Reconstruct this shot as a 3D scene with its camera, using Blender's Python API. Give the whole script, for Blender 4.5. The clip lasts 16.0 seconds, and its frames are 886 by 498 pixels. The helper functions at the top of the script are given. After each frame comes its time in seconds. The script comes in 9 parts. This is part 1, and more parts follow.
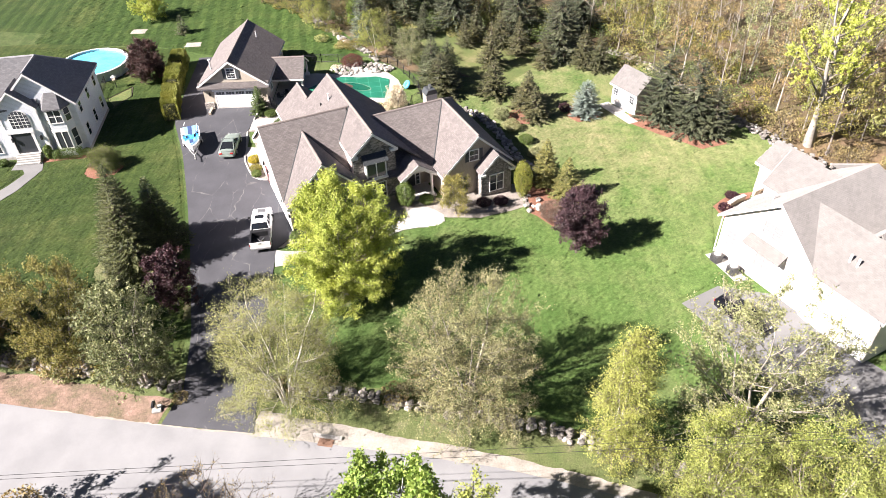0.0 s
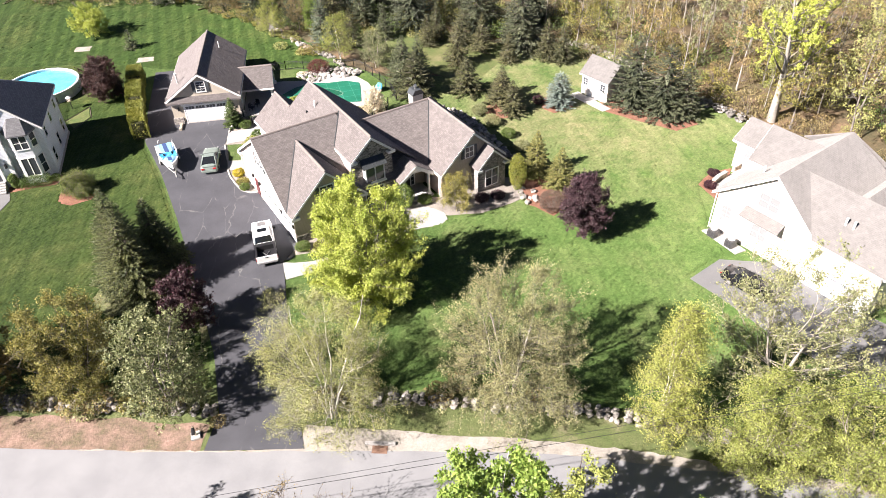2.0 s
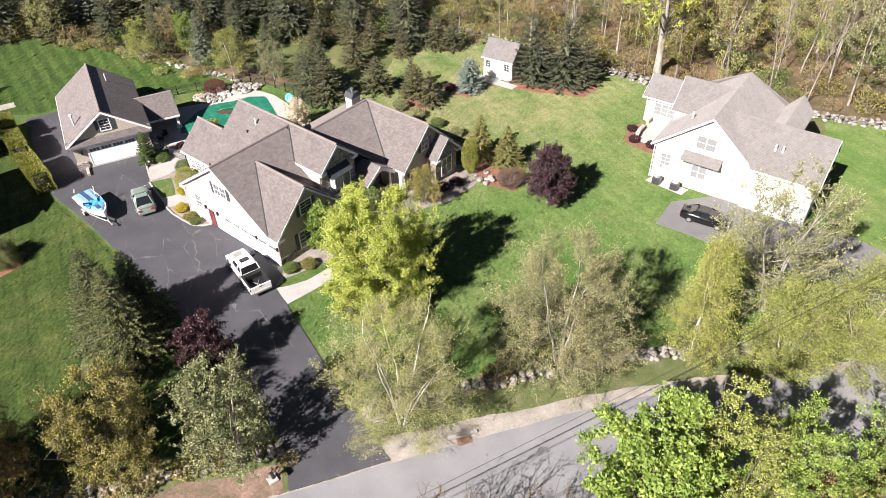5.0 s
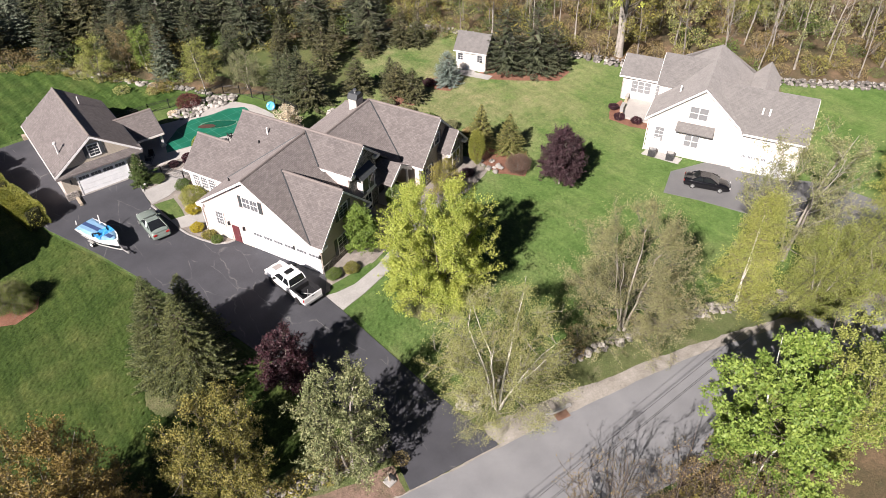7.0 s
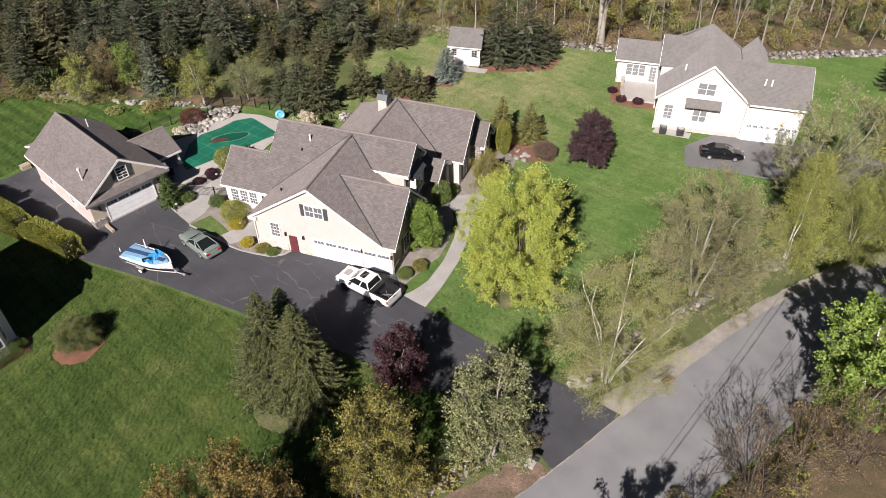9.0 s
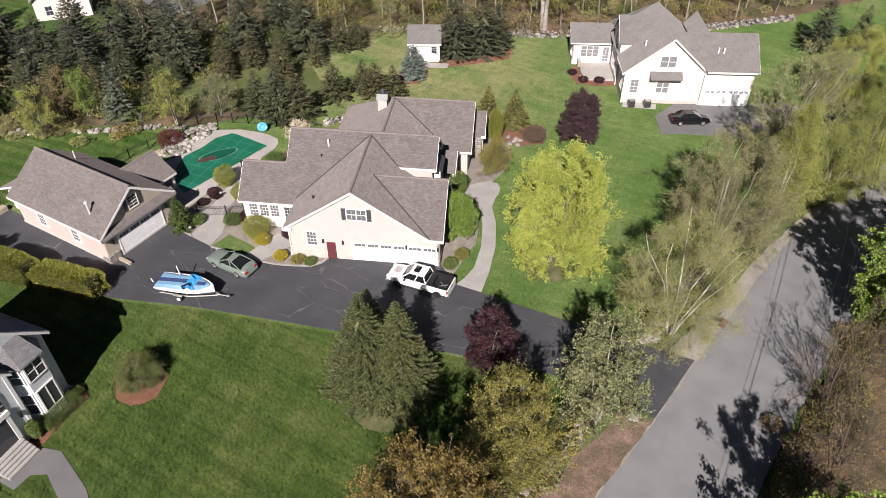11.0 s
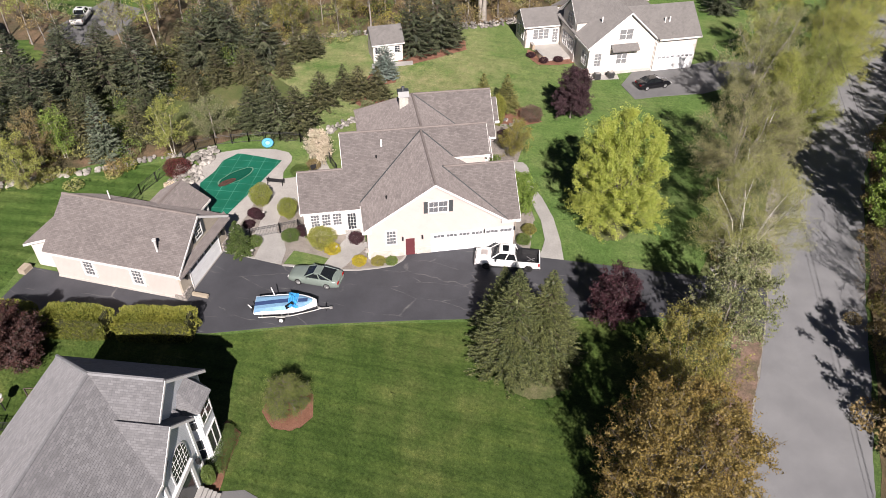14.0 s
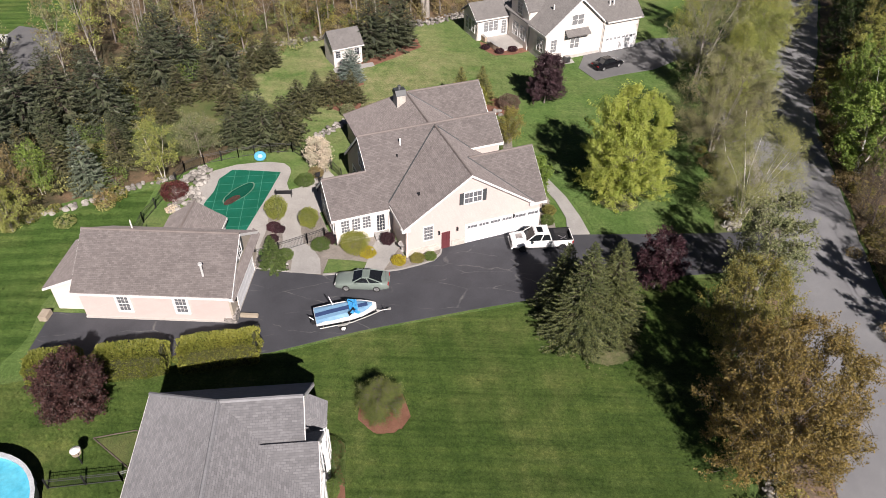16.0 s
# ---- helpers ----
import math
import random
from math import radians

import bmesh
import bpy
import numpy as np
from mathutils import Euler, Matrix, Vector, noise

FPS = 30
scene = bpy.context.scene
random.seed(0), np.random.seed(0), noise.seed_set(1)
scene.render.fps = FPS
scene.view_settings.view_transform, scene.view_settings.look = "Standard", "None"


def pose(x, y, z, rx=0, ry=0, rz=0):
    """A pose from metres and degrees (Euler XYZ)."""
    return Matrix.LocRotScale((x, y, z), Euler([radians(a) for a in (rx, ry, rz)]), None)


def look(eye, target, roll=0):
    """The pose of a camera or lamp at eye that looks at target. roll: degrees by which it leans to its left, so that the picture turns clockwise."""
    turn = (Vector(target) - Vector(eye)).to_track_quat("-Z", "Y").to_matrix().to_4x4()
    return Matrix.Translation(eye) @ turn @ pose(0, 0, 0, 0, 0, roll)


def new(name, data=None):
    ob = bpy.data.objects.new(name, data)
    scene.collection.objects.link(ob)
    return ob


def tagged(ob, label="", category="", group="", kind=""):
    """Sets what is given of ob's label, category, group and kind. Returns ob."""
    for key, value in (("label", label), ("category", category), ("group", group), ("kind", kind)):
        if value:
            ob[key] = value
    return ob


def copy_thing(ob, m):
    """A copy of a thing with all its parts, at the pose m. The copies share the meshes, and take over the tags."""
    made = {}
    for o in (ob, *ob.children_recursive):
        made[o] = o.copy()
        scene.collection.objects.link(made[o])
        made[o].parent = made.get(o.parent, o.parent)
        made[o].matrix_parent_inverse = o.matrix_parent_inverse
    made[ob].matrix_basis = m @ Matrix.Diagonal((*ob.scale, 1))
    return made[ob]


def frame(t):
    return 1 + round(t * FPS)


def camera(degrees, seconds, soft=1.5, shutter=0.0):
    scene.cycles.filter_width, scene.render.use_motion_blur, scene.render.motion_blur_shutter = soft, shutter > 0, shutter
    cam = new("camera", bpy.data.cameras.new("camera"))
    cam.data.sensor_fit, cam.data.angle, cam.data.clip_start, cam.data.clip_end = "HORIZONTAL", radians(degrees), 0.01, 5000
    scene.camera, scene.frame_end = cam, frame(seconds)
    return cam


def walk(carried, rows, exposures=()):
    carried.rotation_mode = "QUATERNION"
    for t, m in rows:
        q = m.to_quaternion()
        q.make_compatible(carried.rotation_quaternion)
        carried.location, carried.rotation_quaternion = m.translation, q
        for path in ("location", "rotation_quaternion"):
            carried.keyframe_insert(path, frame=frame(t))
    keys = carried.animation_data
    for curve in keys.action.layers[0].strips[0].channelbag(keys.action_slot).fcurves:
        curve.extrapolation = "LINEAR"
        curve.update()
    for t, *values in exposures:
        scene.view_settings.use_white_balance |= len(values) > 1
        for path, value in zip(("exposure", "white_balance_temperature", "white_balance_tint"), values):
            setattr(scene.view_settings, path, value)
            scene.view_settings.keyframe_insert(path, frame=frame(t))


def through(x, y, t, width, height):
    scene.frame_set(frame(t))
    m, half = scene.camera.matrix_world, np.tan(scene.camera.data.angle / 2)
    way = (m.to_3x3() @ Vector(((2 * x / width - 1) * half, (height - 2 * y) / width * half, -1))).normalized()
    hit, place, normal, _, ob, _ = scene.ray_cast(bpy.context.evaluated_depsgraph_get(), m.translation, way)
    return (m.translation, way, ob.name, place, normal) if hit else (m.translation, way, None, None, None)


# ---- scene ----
cam = camera(64.9, 16.0, 0.3)
METRES, EYE, TILT, LEAN, TURN = 102.0, 41.92, 0.0, 0.0, 0.0
ROWS = [
    (0.0, 0.0, 0.0, 0.0, -1.39, -39.66, 1.67),
    (0.5, -0.0176, -0.0002, 0.0005, -3.19, -39.69, 1.66),
    (1.0, -0.0365, 0.0006, 0.0014, -4.99, -39.76, 1.63),
    (1.5, -0.0567, 0.0017, 0.0018, -6.84, -39.79, 1.6),
    (2.0, -0.0777, 0.0039, 0.0023, -9.21, -39.85, 1.58),
    (2.5, -0.0996, 0.0069, 0.0028, -12.66, -39.94, 1.54),
    (3.0, -0.1231, 0.0111, 0.0031, -16.38, -40.03, 1.46),
    (3.5, -0.1477, 0.0163, 0.0036, -19.49, -40.11, 1.37),
    (4.0, -0.1727, 0.0229, 0.004, -22.17, -40.17, 1.31),
    (6.5, -0.3116, 0.0845, 0.0085, -35.88, -40.62, 0.83),
    (7.0, -0.3404, 0.1024, 0.0087, -38.33, -40.65, 0.74),
    (7.5, -0.3688, 0.1217, 0.0089, -40.65, -40.67, 0.65),
    (8.0, -0.3966, 0.1425, 0.0089, -42.99, -40.67, 0.6),
    (8.5, -0.424, 0.1651, 0.0091, -45.36, -40.66, 0.5),
    (9.0, -0.451, 0.1892, 0.0091, -47.73, -40.63, 0.41),
    (11.5, -0.5735, 0.3226, 0.0084, -62.98, -40.29, -0.13),
    (12.0, -0.5938, 0.3523, 0.0082, -65.47, -40.19, -0.23),
    (12.5, -0.6123, 0.3831, 0.0079, -68.16, -40.12, -0.33),
    (13.0, -0.629, 0.415, 0.0077, -70.81, -40.05, -0.4),
    (13.5, -0.6441, 0.4476, 0.0072, -73.48, -39.98, -0.47),
    (14.0, -0.6568, 0.4801, 0.0067, -76.28, -39.91, -0.58),
    (14.5, -0.6676, 0.5129, 0.006, -79.38, -39.83, -0.65),
    (15.0, -0.6766, 0.547, 0.0052, -82.49, -39.75, -0.75),
    (15.5, -0.6837, 0.5802, 0.0042, -85.13, -39.66, -0.8),
    (16.0, -0.6889, 0.6143, 0.0029, -88.07, -39.56, -0.87),
]
EXPOSURES = [(0.0, 2.05, 6500, 18), (2.0, 1.95, 6500, 18), (4.0, 1.68, 6500, 18), (6.5, 1.2, 6500, 18), (9.0, 0.74, 6500, 18), (11.5, 0.7, 6500, 18), (14.0, 0.8, 6500, 18), (16.0, 0.66, 6500, 18)]
walk(cam, [(t, pose(0, 0, EYE, TILT, LEAN, TURN) @ pose(METRES * x, METRES * y, METRES * z, 90 + pitch, roll, yaw)) for t, x, y, z, yaw, pitch, roll in ROWS], EXPOSURES)

# ---- world, sun ----
SUN_FROM = Vector((-0.93, -0.36, 0)).normalized() * math.cos(radians(38)) + Vector((0, 0, math.sin(radians(38))))
world = bpy.data.worlds.new("sky")
scene.world = world
world.use_nodes = True
wn = world.node_tree.nodes
sky = wn.new("ShaderNodeTexSky")
sky.sky_type, sky.sun_disc = "NISHITA", False
sky.air_density, sky.dust_density, sky.ozone_density = 0.22, 0.2, 1.0
sky.sun_elevation, sky.sun_rotation = radians(38), math.atan2(SUN_FROM.x, SUN_FROM.y)
world.node_tree.links.new(sky.outputs[0], wn["Background"].inputs[0])
wn["Background"].inputs[1].default_value = 0.05
sun = new("sun", bpy.data.lights.new("sun", "SUN"))
sun.data.energy, sun.data.angle, sun.data.color = 5.0, radians(0.5), (1.0, 0.95, 0.87)
sun.matrix_world = look(SUN_FROM * 100, (0, 0, 0))


# ---- materials ----
def nodes_of(name):
    m = bpy.data.materials.new(name)
    m.use_nodes = True
    nt = m.node_tree
    return m, nt, nt.nodes["Principled BSDF"]


def add(nt, kind, **values):
    n = nt.nodes.new(kind)
    for key, v in values.items():
        n.inputs[key.replace("_", " ")].default_value = v
    return n


def coords(nt, space="world"):
    if space == "world":
        return nt.nodes.new("ShaderNodeNewGeometry").outputs["Position"]
    return nt.nodes.new("ShaderNodeTexCoord").outputs["UV" if space == "uv" else "Object"]


def noise_of(nt, vec, scale, detail=4.0, rough=0.6):
    n = add(nt, "ShaderNodeTexNoise", Scale=scale, Detail=detail, Roughness=rough)
    nt.links.new(vec, n.inputs["Vector"])
    return n.outputs["Fac"]


def ramp(nt, fac, stops):
    r = nt.nodes.new("ShaderNodeValToRGB")
    el = r.color_ramp.elements
    while len(el) < len(stops):
        el.new(0.5)
    for e, (p, col) in zip(el, stops):
        e.position, e.color = p, (*col, 1)
    nt.links.new(fac, r.inputs[0])
    return r.outputs[0]


def mix(nt, fac, a, b, how="MIX"):
    n = nt.nodes.new("ShaderNodeMix")
    n.data_type, n.blend_type = "RGBA", how
    for sock, v in ((n.inputs[0], fac), (n.inputs[6], a), (n.inputs[7], b)):
        if isinstance(v, (int, float)):
            sock.default_value = v
        elif isinstance(v, tuple):
            sock.default_value = (*v, 1)
        else:
            nt.links.new(v, sock)
    return n.outputs[2]


def bump(nt, bsdf, height, strength=0.3, distance=0.02):
    b = add(nt, "ShaderNodeBump", Strength=strength, Distance=distance)
    nt.links.new(height, b.inputs["Height"])
    nt.links.new(b.outputs[0], bsdf.inputs["Normal"])


def surface(name, c1, c2, big=0.5, fine=12.0, rough=0.8, metal=0.0, relief=0.25, space="world", spread=0.25):
    """A plain surface with stains at one scale and grain at another."""
    m, nt, b = nodes_of(name)
    vec = coords(nt, space)
    col = ramp(nt, noise_of(nt, vec, big), [(0.5 - spread, c1), (0.5 + spread, c2)])
    grain = noise_of(nt, vec, fine, 6.0, 0.7)
    shade = ramp(nt, grain, [(0.25, (0.72, 0.72, 0.72)), (0.75, (1.2, 1.2, 1.2))])
    nt.links.new(mix(nt, 0.8, col, shade, "MULTIPLY"), b.inputs["Base Color"])
    b.inputs["Roughness"].default_value, b.inputs["Metallic"].default_value = rough, metal
    if relief:
        bump(nt, b, grain, relief)
    return m


def paint(name, col, rough=0.4, metal=0.0):
    """Painted or moulded things: nearly even, with faint dirt."""
    return surface(name, tuple(v * 0.9 for v in col), tuple(min(v * 1.06, 1) for v in col), 1.5, 30.0, rough, metal, 0.03)


def shingles(name, dark, mid, light):
    m, nt, b = nodes_of(name)
    uv = coords(nt, "uv")
    brick = add(nt, "ShaderNodeTexBrick", Scale=1.0, Mortar_Size=0.012, Brick_Width=0.34, Row_Height=0.15, Bias=-0.1)
    brick.inputs["Color1"].default_value, brick.inputs["Color2"].default_value = (*dark, 1), (*light, 1)
    brick.inputs["Mortar"].default_value = (*[v * 0.6 for v in dark], 1)
    nt.links.new(uv, brick.inputs["Vector"])
    vec = coords(nt)
    streak = ramp(nt, noise_of(nt, vec, 0.7, 5.0), [(0.3, tuple(v * 0.82 for v in mid)), (0.7, tuple(v * 1.15 for v in mid))])
    col = mix(nt, 0.5, brick.outputs["Color"], streak)
    patch = ramp(nt, noise_of(nt, vec, 2.6, 3.0), [(0.35, (0.91, 0.9, 0.9)), (0.65, (1.07, 1.06, 1.05))])
    nt.links.new(mix(nt, 1.0, col, patch, "MULTIPLY"), b.inputs["Base Color"])
    b.inputs["Roughness"].default_value = 0.9
    b.inputs["Diffuse Roughness"].default_value = 1.0
    bump(nt, b, brick.outputs["Fac"], 0.6, -0.012)
    return m


def siding(name, col, board=0.12, shade=0.45):
    m, nt, b = nodes_of(name)
    vec = coords(nt, "object")
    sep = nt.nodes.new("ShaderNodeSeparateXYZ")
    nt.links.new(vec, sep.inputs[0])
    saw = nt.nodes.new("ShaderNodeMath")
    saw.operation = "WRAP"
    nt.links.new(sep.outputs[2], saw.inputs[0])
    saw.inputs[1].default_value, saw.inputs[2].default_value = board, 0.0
    # shade under each board's lap, painted into the colour
    lap_shade = ramp(nt, saw.outputs[0], [(0.0, (shade, shade, shade)), (board * 0.22, (1, 1, 1))])
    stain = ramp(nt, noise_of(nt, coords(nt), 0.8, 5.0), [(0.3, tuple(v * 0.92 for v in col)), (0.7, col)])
    nt.links.new(mix(nt, 1.0, stain, lap_shade, "MULTIPLY"), b.inputs["Base Color"])
    b.inputs["Roughness"].default_value = 0.55
    bump(nt, b, saw.outputs[0], 0.5, 0.12)
    return m


def foliage(name, c1, c2, through=0.3, rough=0.6):
    """Leaves: each leaf its own tone, some light let through."""
    m, nt, b = nodes_of(name)
    geo = nt.nodes.new("ShaderNodeNewGeometry")
    col = ramp(nt, geo.outputs["Random Per Island"], [(0.05, c1), (0.95, c2)])
    info = nt.nodes.new("ShaderNodeObjectInfo")
    tone = ramp(nt, info.outputs["Random"], [(0.0, (0.7, 0.74, 0.7)), (1.0, (0.98, 0.94, 0.86))])
    patch = ramp(nt, noise_of(nt, geo.outputs["Position"], 0.6, 2.0), [(0.3, (0.8, 0.85, 0.8)), (0.7, (1.15, 1.1, 1.1))])
    col = mix(nt, 1.0, mix(nt, 1.0, col, tone, "MULTIPLY"), patch, "MULTIPLY")
    nt.links.new(col, b.inputs["Base Color"])
    b.inputs["Roughness"].default_value = rough
    t = nt.nodes.new("ShaderNodeBsdfTranslucent")
    nt.links.new(mix(nt, 1.0, col, (1.1, 1.15, 0.7), "MULTIPLY"), t.inputs[0])
    ms = nt.nodes.new("ShaderNodeMixShader")
    ms.inputs[0].default_value = through
    nt.links.new(b.outputs[0], ms.inputs[1])
    nt.links.new(t.outputs[0], ms.inputs[2])
    nt.links.new(ms.outputs[0], nt.nodes["Material Output"].inputs[0])
    return m


def lawn(name, low, mid, high, passes_deep=0.05, dry=None, heading=-9, streaky=1.0):
    m, nt, b = nodes_of(name)
    vec = coords(nt)
    base = ramp(nt, noise_of(nt, vec, 0.09, 6.0, 0.7), [(0.3, low), (0.5, mid), (0.7, high)])
    if dry:
        # thin, parched turf about one spot of the plot
        away = nt.nodes.new("ShaderNodeVectorMath")
        away.operation = "DISTANCE"
        nt.links.new(vec, away.inputs[0])
        away.inputs[1].default_value = (dry[0], dry[1], 0)
        near = add(nt, "ShaderNodeMapRange", From_Min=dry[2], From_Max=dry[2] * 0.35, To_Min=0.0, To_Max=0.95)
        nt.links.new(away.outputs["Value"], near.inputs[0])
        thin = ramp(nt, noise_of(nt, vec, 0.22, 6.0, 0.75), [(0.32, (0, 0, 0)), (0.6, (1, 1, 1))])
        base = mix(nt, mix(nt, 1.0, near.outputs[0], thin, "MULTIPLY"), base, dry[3])
    patch = ramp(nt, noise_of(nt, vec, 0.45, 5.0, 0.7), [(0.3, (0.74, 0.82, 0.7)), (0.7, (1.24, 1.16, 1.22))])
    tuft = ramp(nt, noise_of(nt, vec, 3.2, 6.0, 0.8), [(0.28, (0.58, 0.64, 0.58)), (0.72, (1.42, 1.36, 1.4))])
    blade = ramp(nt, noise_of(nt, vec, 9.0, 4.0, 0.85), [(0.28, (0.4, 0.46, 0.38)), (0.72, (1.65, 1.55, 1.6))])
    # mower's passes running with the plots
    wave = nt.nodes.new("ShaderNodeTexWave")
    wave.inputs["Scale"].default_value, wave.inputs["Distortion"].default_value = 0.17, 0.8
    wave.inputs["Detail Scale"].default_value = 0.4
    turn = nt.nodes.new("ShaderNodeMapping")
    turn.inputs["Rotation"].default_value = (0, 0, radians(heading))
    nt.links.new(vec, turn.inputs[0])
    nt.links.new(turn.outputs[0], wave.inputs[0])
    d = passes_deep
    passes = ramp(nt, wave.outputs["Fac"], [(0.35, (1 - d, 1 - d * 0.8, 1 - d)), (0.65, (1 + d, 1 + d * 0.8, 1 + d))])
    stretch = nt.nodes.new("ShaderNodeMapping")
    stretch.inputs["Rotation"].default_value = (0, 0, radians(heading))
    stretch.inputs["Scale"].default_value = (1.0, 0.06, 1.0)
    nt.links.new(vec, stretch.inputs[0])
    streak = ramp(nt, noise_of(nt, stretch.outputs[0], 1.6, 4.0, 0.7), [(0.3, tuple(1 - streaky * v for v in (0.34, 0.28, 0.4))), (0.5, (1, 1, 1)), (0.7, tuple(1 + streaky * v for v in (0.36, 0.24, 0.22)))])
    col = base
    for layer in (patch, tuft, blade, passes, streak):
        col = mix(nt, 1.0, col, layer, "MULTIPLY")
    nt.links.new(col, b.inputs["Base Color"])
    b.inputs["Roughness"].default_value = 0.85
    b.inputs["Specular IOR Level"].default_value = 0.2
    b.inputs["Diffuse Roughness"].default_value = 1.0
    bump(nt, b, noise_of(nt, vec, 9.0, 5.0, 0.8), 0.45, 0.08)
    return m


def litter(name, stops, scale=0.5, fine=7.0, even=0.0):
    m, nt, b = nodes_of(name)
    vec = coords(nt)
    base = ramp(nt, noise_of(nt, vec, scale, 6.0, 0.7), stops)
    grain = ramp(nt, noise_of(nt, vec, fine, 6.0, 0.8), [(0.28, (0.5, 0.5, 0.5)), (0.72, (1.45, 1.45, 1.45))])
    nt.links.new(mix(nt, 1.0 - even, base, grain, "MULTIPLY"), b.inputs["Base Color"])
    b.inputs["Roughness"].default_value = 0.95
    bump(nt, b, noise_of(nt, vec, fine, 5.0, 0.8), 1.0 - even, 0.08)
    return m


def asphalt(name, dark, light, cracks=0.0):
    m, nt, b = nodes_of(name)
    vec = coords(nt)
    base = ramp(nt, noise_of(nt, vec, 0.35, 6.0, 0.6), [(0.3, dark), (0.7, light)])
    grit = noise_of(nt, vec, 40.0, 3.0, 0.8)
    col = mix(nt, 1.0, base, ramp(nt, grit, [(0.2, (0.75, 0.75, 0.75)), (0.8, (1.25, 1.25, 1.25))]), "MULTIPLY")
    if cracks:
        turn = nt.nodes.new("ShaderNodeMapping")
        turn.inputs["Rotation"].default_value = (0, 0, radians(-20))
        turn.inputs["Scale"].default_value = (1.0, 0.28, 1.0)
        bend = add(nt, "ShaderNodeTexNoise", Scale=0.9, Detail=6.0)
        nt.links.new(vec, bend.inputs["Vector"])
        nt.links.new(mix(nt, 0.5, vec, bend.outputs["Color"], "ADD"), turn.inputs[0])
        vor = nt.nodes.new("ShaderNodeTexVoronoi")
        vor.feature = "DISTANCE_TO_EDGE"
        vor.inputs["Scale"].default_value = 0.42
        nt.links.new(turn.outputs[0], vor.inputs["Vector"])
        edge = ramp(nt, vor.outputs["Distance"], [(0.0, (1, 1, 1)), (0.016, (0, 0, 0))])
        broken = mix(nt, 1.0, edge, ramp(nt, noise_of(nt, vec, 0.5, 4.0), [(0.46, (0, 0, 0)), (0.64, (0.75, 0.75, 0.75))]), "MULTIPLY")
        col = mix(nt, broken, col, (cracks, cracks, cracks * 0.95))
    nt.links.new(col, b.inputs["Base Color"])
    b.inputs["Roughness"].default_value = 0.85
    bump(nt, b, grit, 0.3, 0.01)
    return m


def stone(name, stops, scale=1.5):
    m, nt, b = nodes_of(name)
    vec = coords(nt)
    info = nt.nodes.new("ShaderNodeObjectInfo")
    geo = nt.nodes.new("ShaderNodeNewGeometry")
    s = nt.nodes.new("ShaderNodeMath")
    s.operation = "ADD"
    nt.links.new(info.outputs["Random"], s.inputs[0])
    nt.links.new(geo.outputs["Random Per Island"], s.inputs[1])
    f = nt.nodes.new("ShaderNodeMath")
    f.operation = "FRACT"
    nt.links.new(s.outputs[0], f.inputs[0])
    col = mix(nt, 1.0, ramp(nt, f.outputs[0], stops), ramp(nt, noise_of(nt, vec, scale * 4, 6.0, 0.7), [(0.25, (0.6, 0.6, 0.6)), (0.75, (1.3, 1.3, 1.3))]), "MULTIPLY")
    nt.links.new(col, b.inputs["Base Color"])
    b.inputs["Roughness"].default_value = 0.9
    bump(nt, b, noise_of(nt, vec, scale * 6, 6.0), 0.6, 0.03)
    return m


def veneer(name):
    """Fieldstone facing: uneven courses with recessed joints."""
    m, nt, b = nodes_of(name)
    vec = coords(nt, "object")
    vor = nt.nodes.new("ShaderNodeTexVoronoi")
    vor.inputs["Scale"].default_value = 3.6
    squash = nt.nodes.new("ShaderNodeMapping")
    squash.inputs["Scale"].default_value = (1, 1, 1.9)
    nt.links.new(vec, squash.inputs[0])
    nt.links.new(squash.outputs[0], vor.inputs[0])
    edge = nt.nodes.new("ShaderNodeTexVoronoi")
    edge.feature = "DISTANCE_TO_EDGE"
    edge.inputs["Scale"].default_value = 3.6
    nt.links.new(squash.outputs[0], edge.inputs[0])
    tone = ramp(nt, vor.outputs["Color"], [(0.2, (0.15, 0.137, 0.127)), (0.5, (0.27, 0.25, 0.23)), (0.8, (0.4, 0.365, 0.335))])
    joint = ramp(nt, edge.outputs["Distance"], [(0.0, (0.3, 0.3, 0.3)), (0.07, (1, 1, 1))])
    nt.links.new(mix(nt, 1.0, tone, joint, "MULTIPLY"), b.inputs["Base Color"])
    b.inputs["Roughness"].default_value = 0.9
    bump(nt, b, edge.outputs["Distance"], 0.8, 0.06)
    return m


def glass(name, col=(0.02, 0.025, 0.03), rough=0.04):
    m, nt, b = nodes_of(name)
    b.inputs["Base Color"].default_value = (*col, 1)
    b.inputs["Roughness"].default_value = rough
    b.inputs["IOR"].default_value = 1.52
    return m


GRASS = lawn("lawn_grass", (0.045, 0.09, 0.022), (0.063, 0.105, 0.03), (0.1, 0.124, 0.05), 0.025, (21, 78, 27, (0.15, 0.148, 0.078)), -9, 0.4)
GRASS_WEST = lawn("dark_lawn_grass", (0.03, 0.058, 0.011), (0.043, 0.071, 0.016), (0.082, 0.098, 0.032), 0.055, None, 76)
GRASS_BACK = lawn("striped_lawn_grass", (0.029, 0.062, 0.012), (0.038, 0.07, 0.016), (0.06, 0.084, 0.024), 0.16)
ROAD = asphalt("road_asphalt", (0.165, 0.167, 0.174), (0.215, 0.217, 0.223))
DRIVE = asphalt("sealed_driveway", (0.04, 0.041, 0.048), (0.06, 0.061, 0.07), 0.17)
DRIVE_OLD = asphalt("worn_driveway", (0.12, 0.12, 0.122), (0.16, 0.16, 0.16))
CONCRETE = surface("concrete_walk", (0.29, 0.28, 0.266), (0.385, 0.373, 0.355), 0.6, 9.0, 0.9)
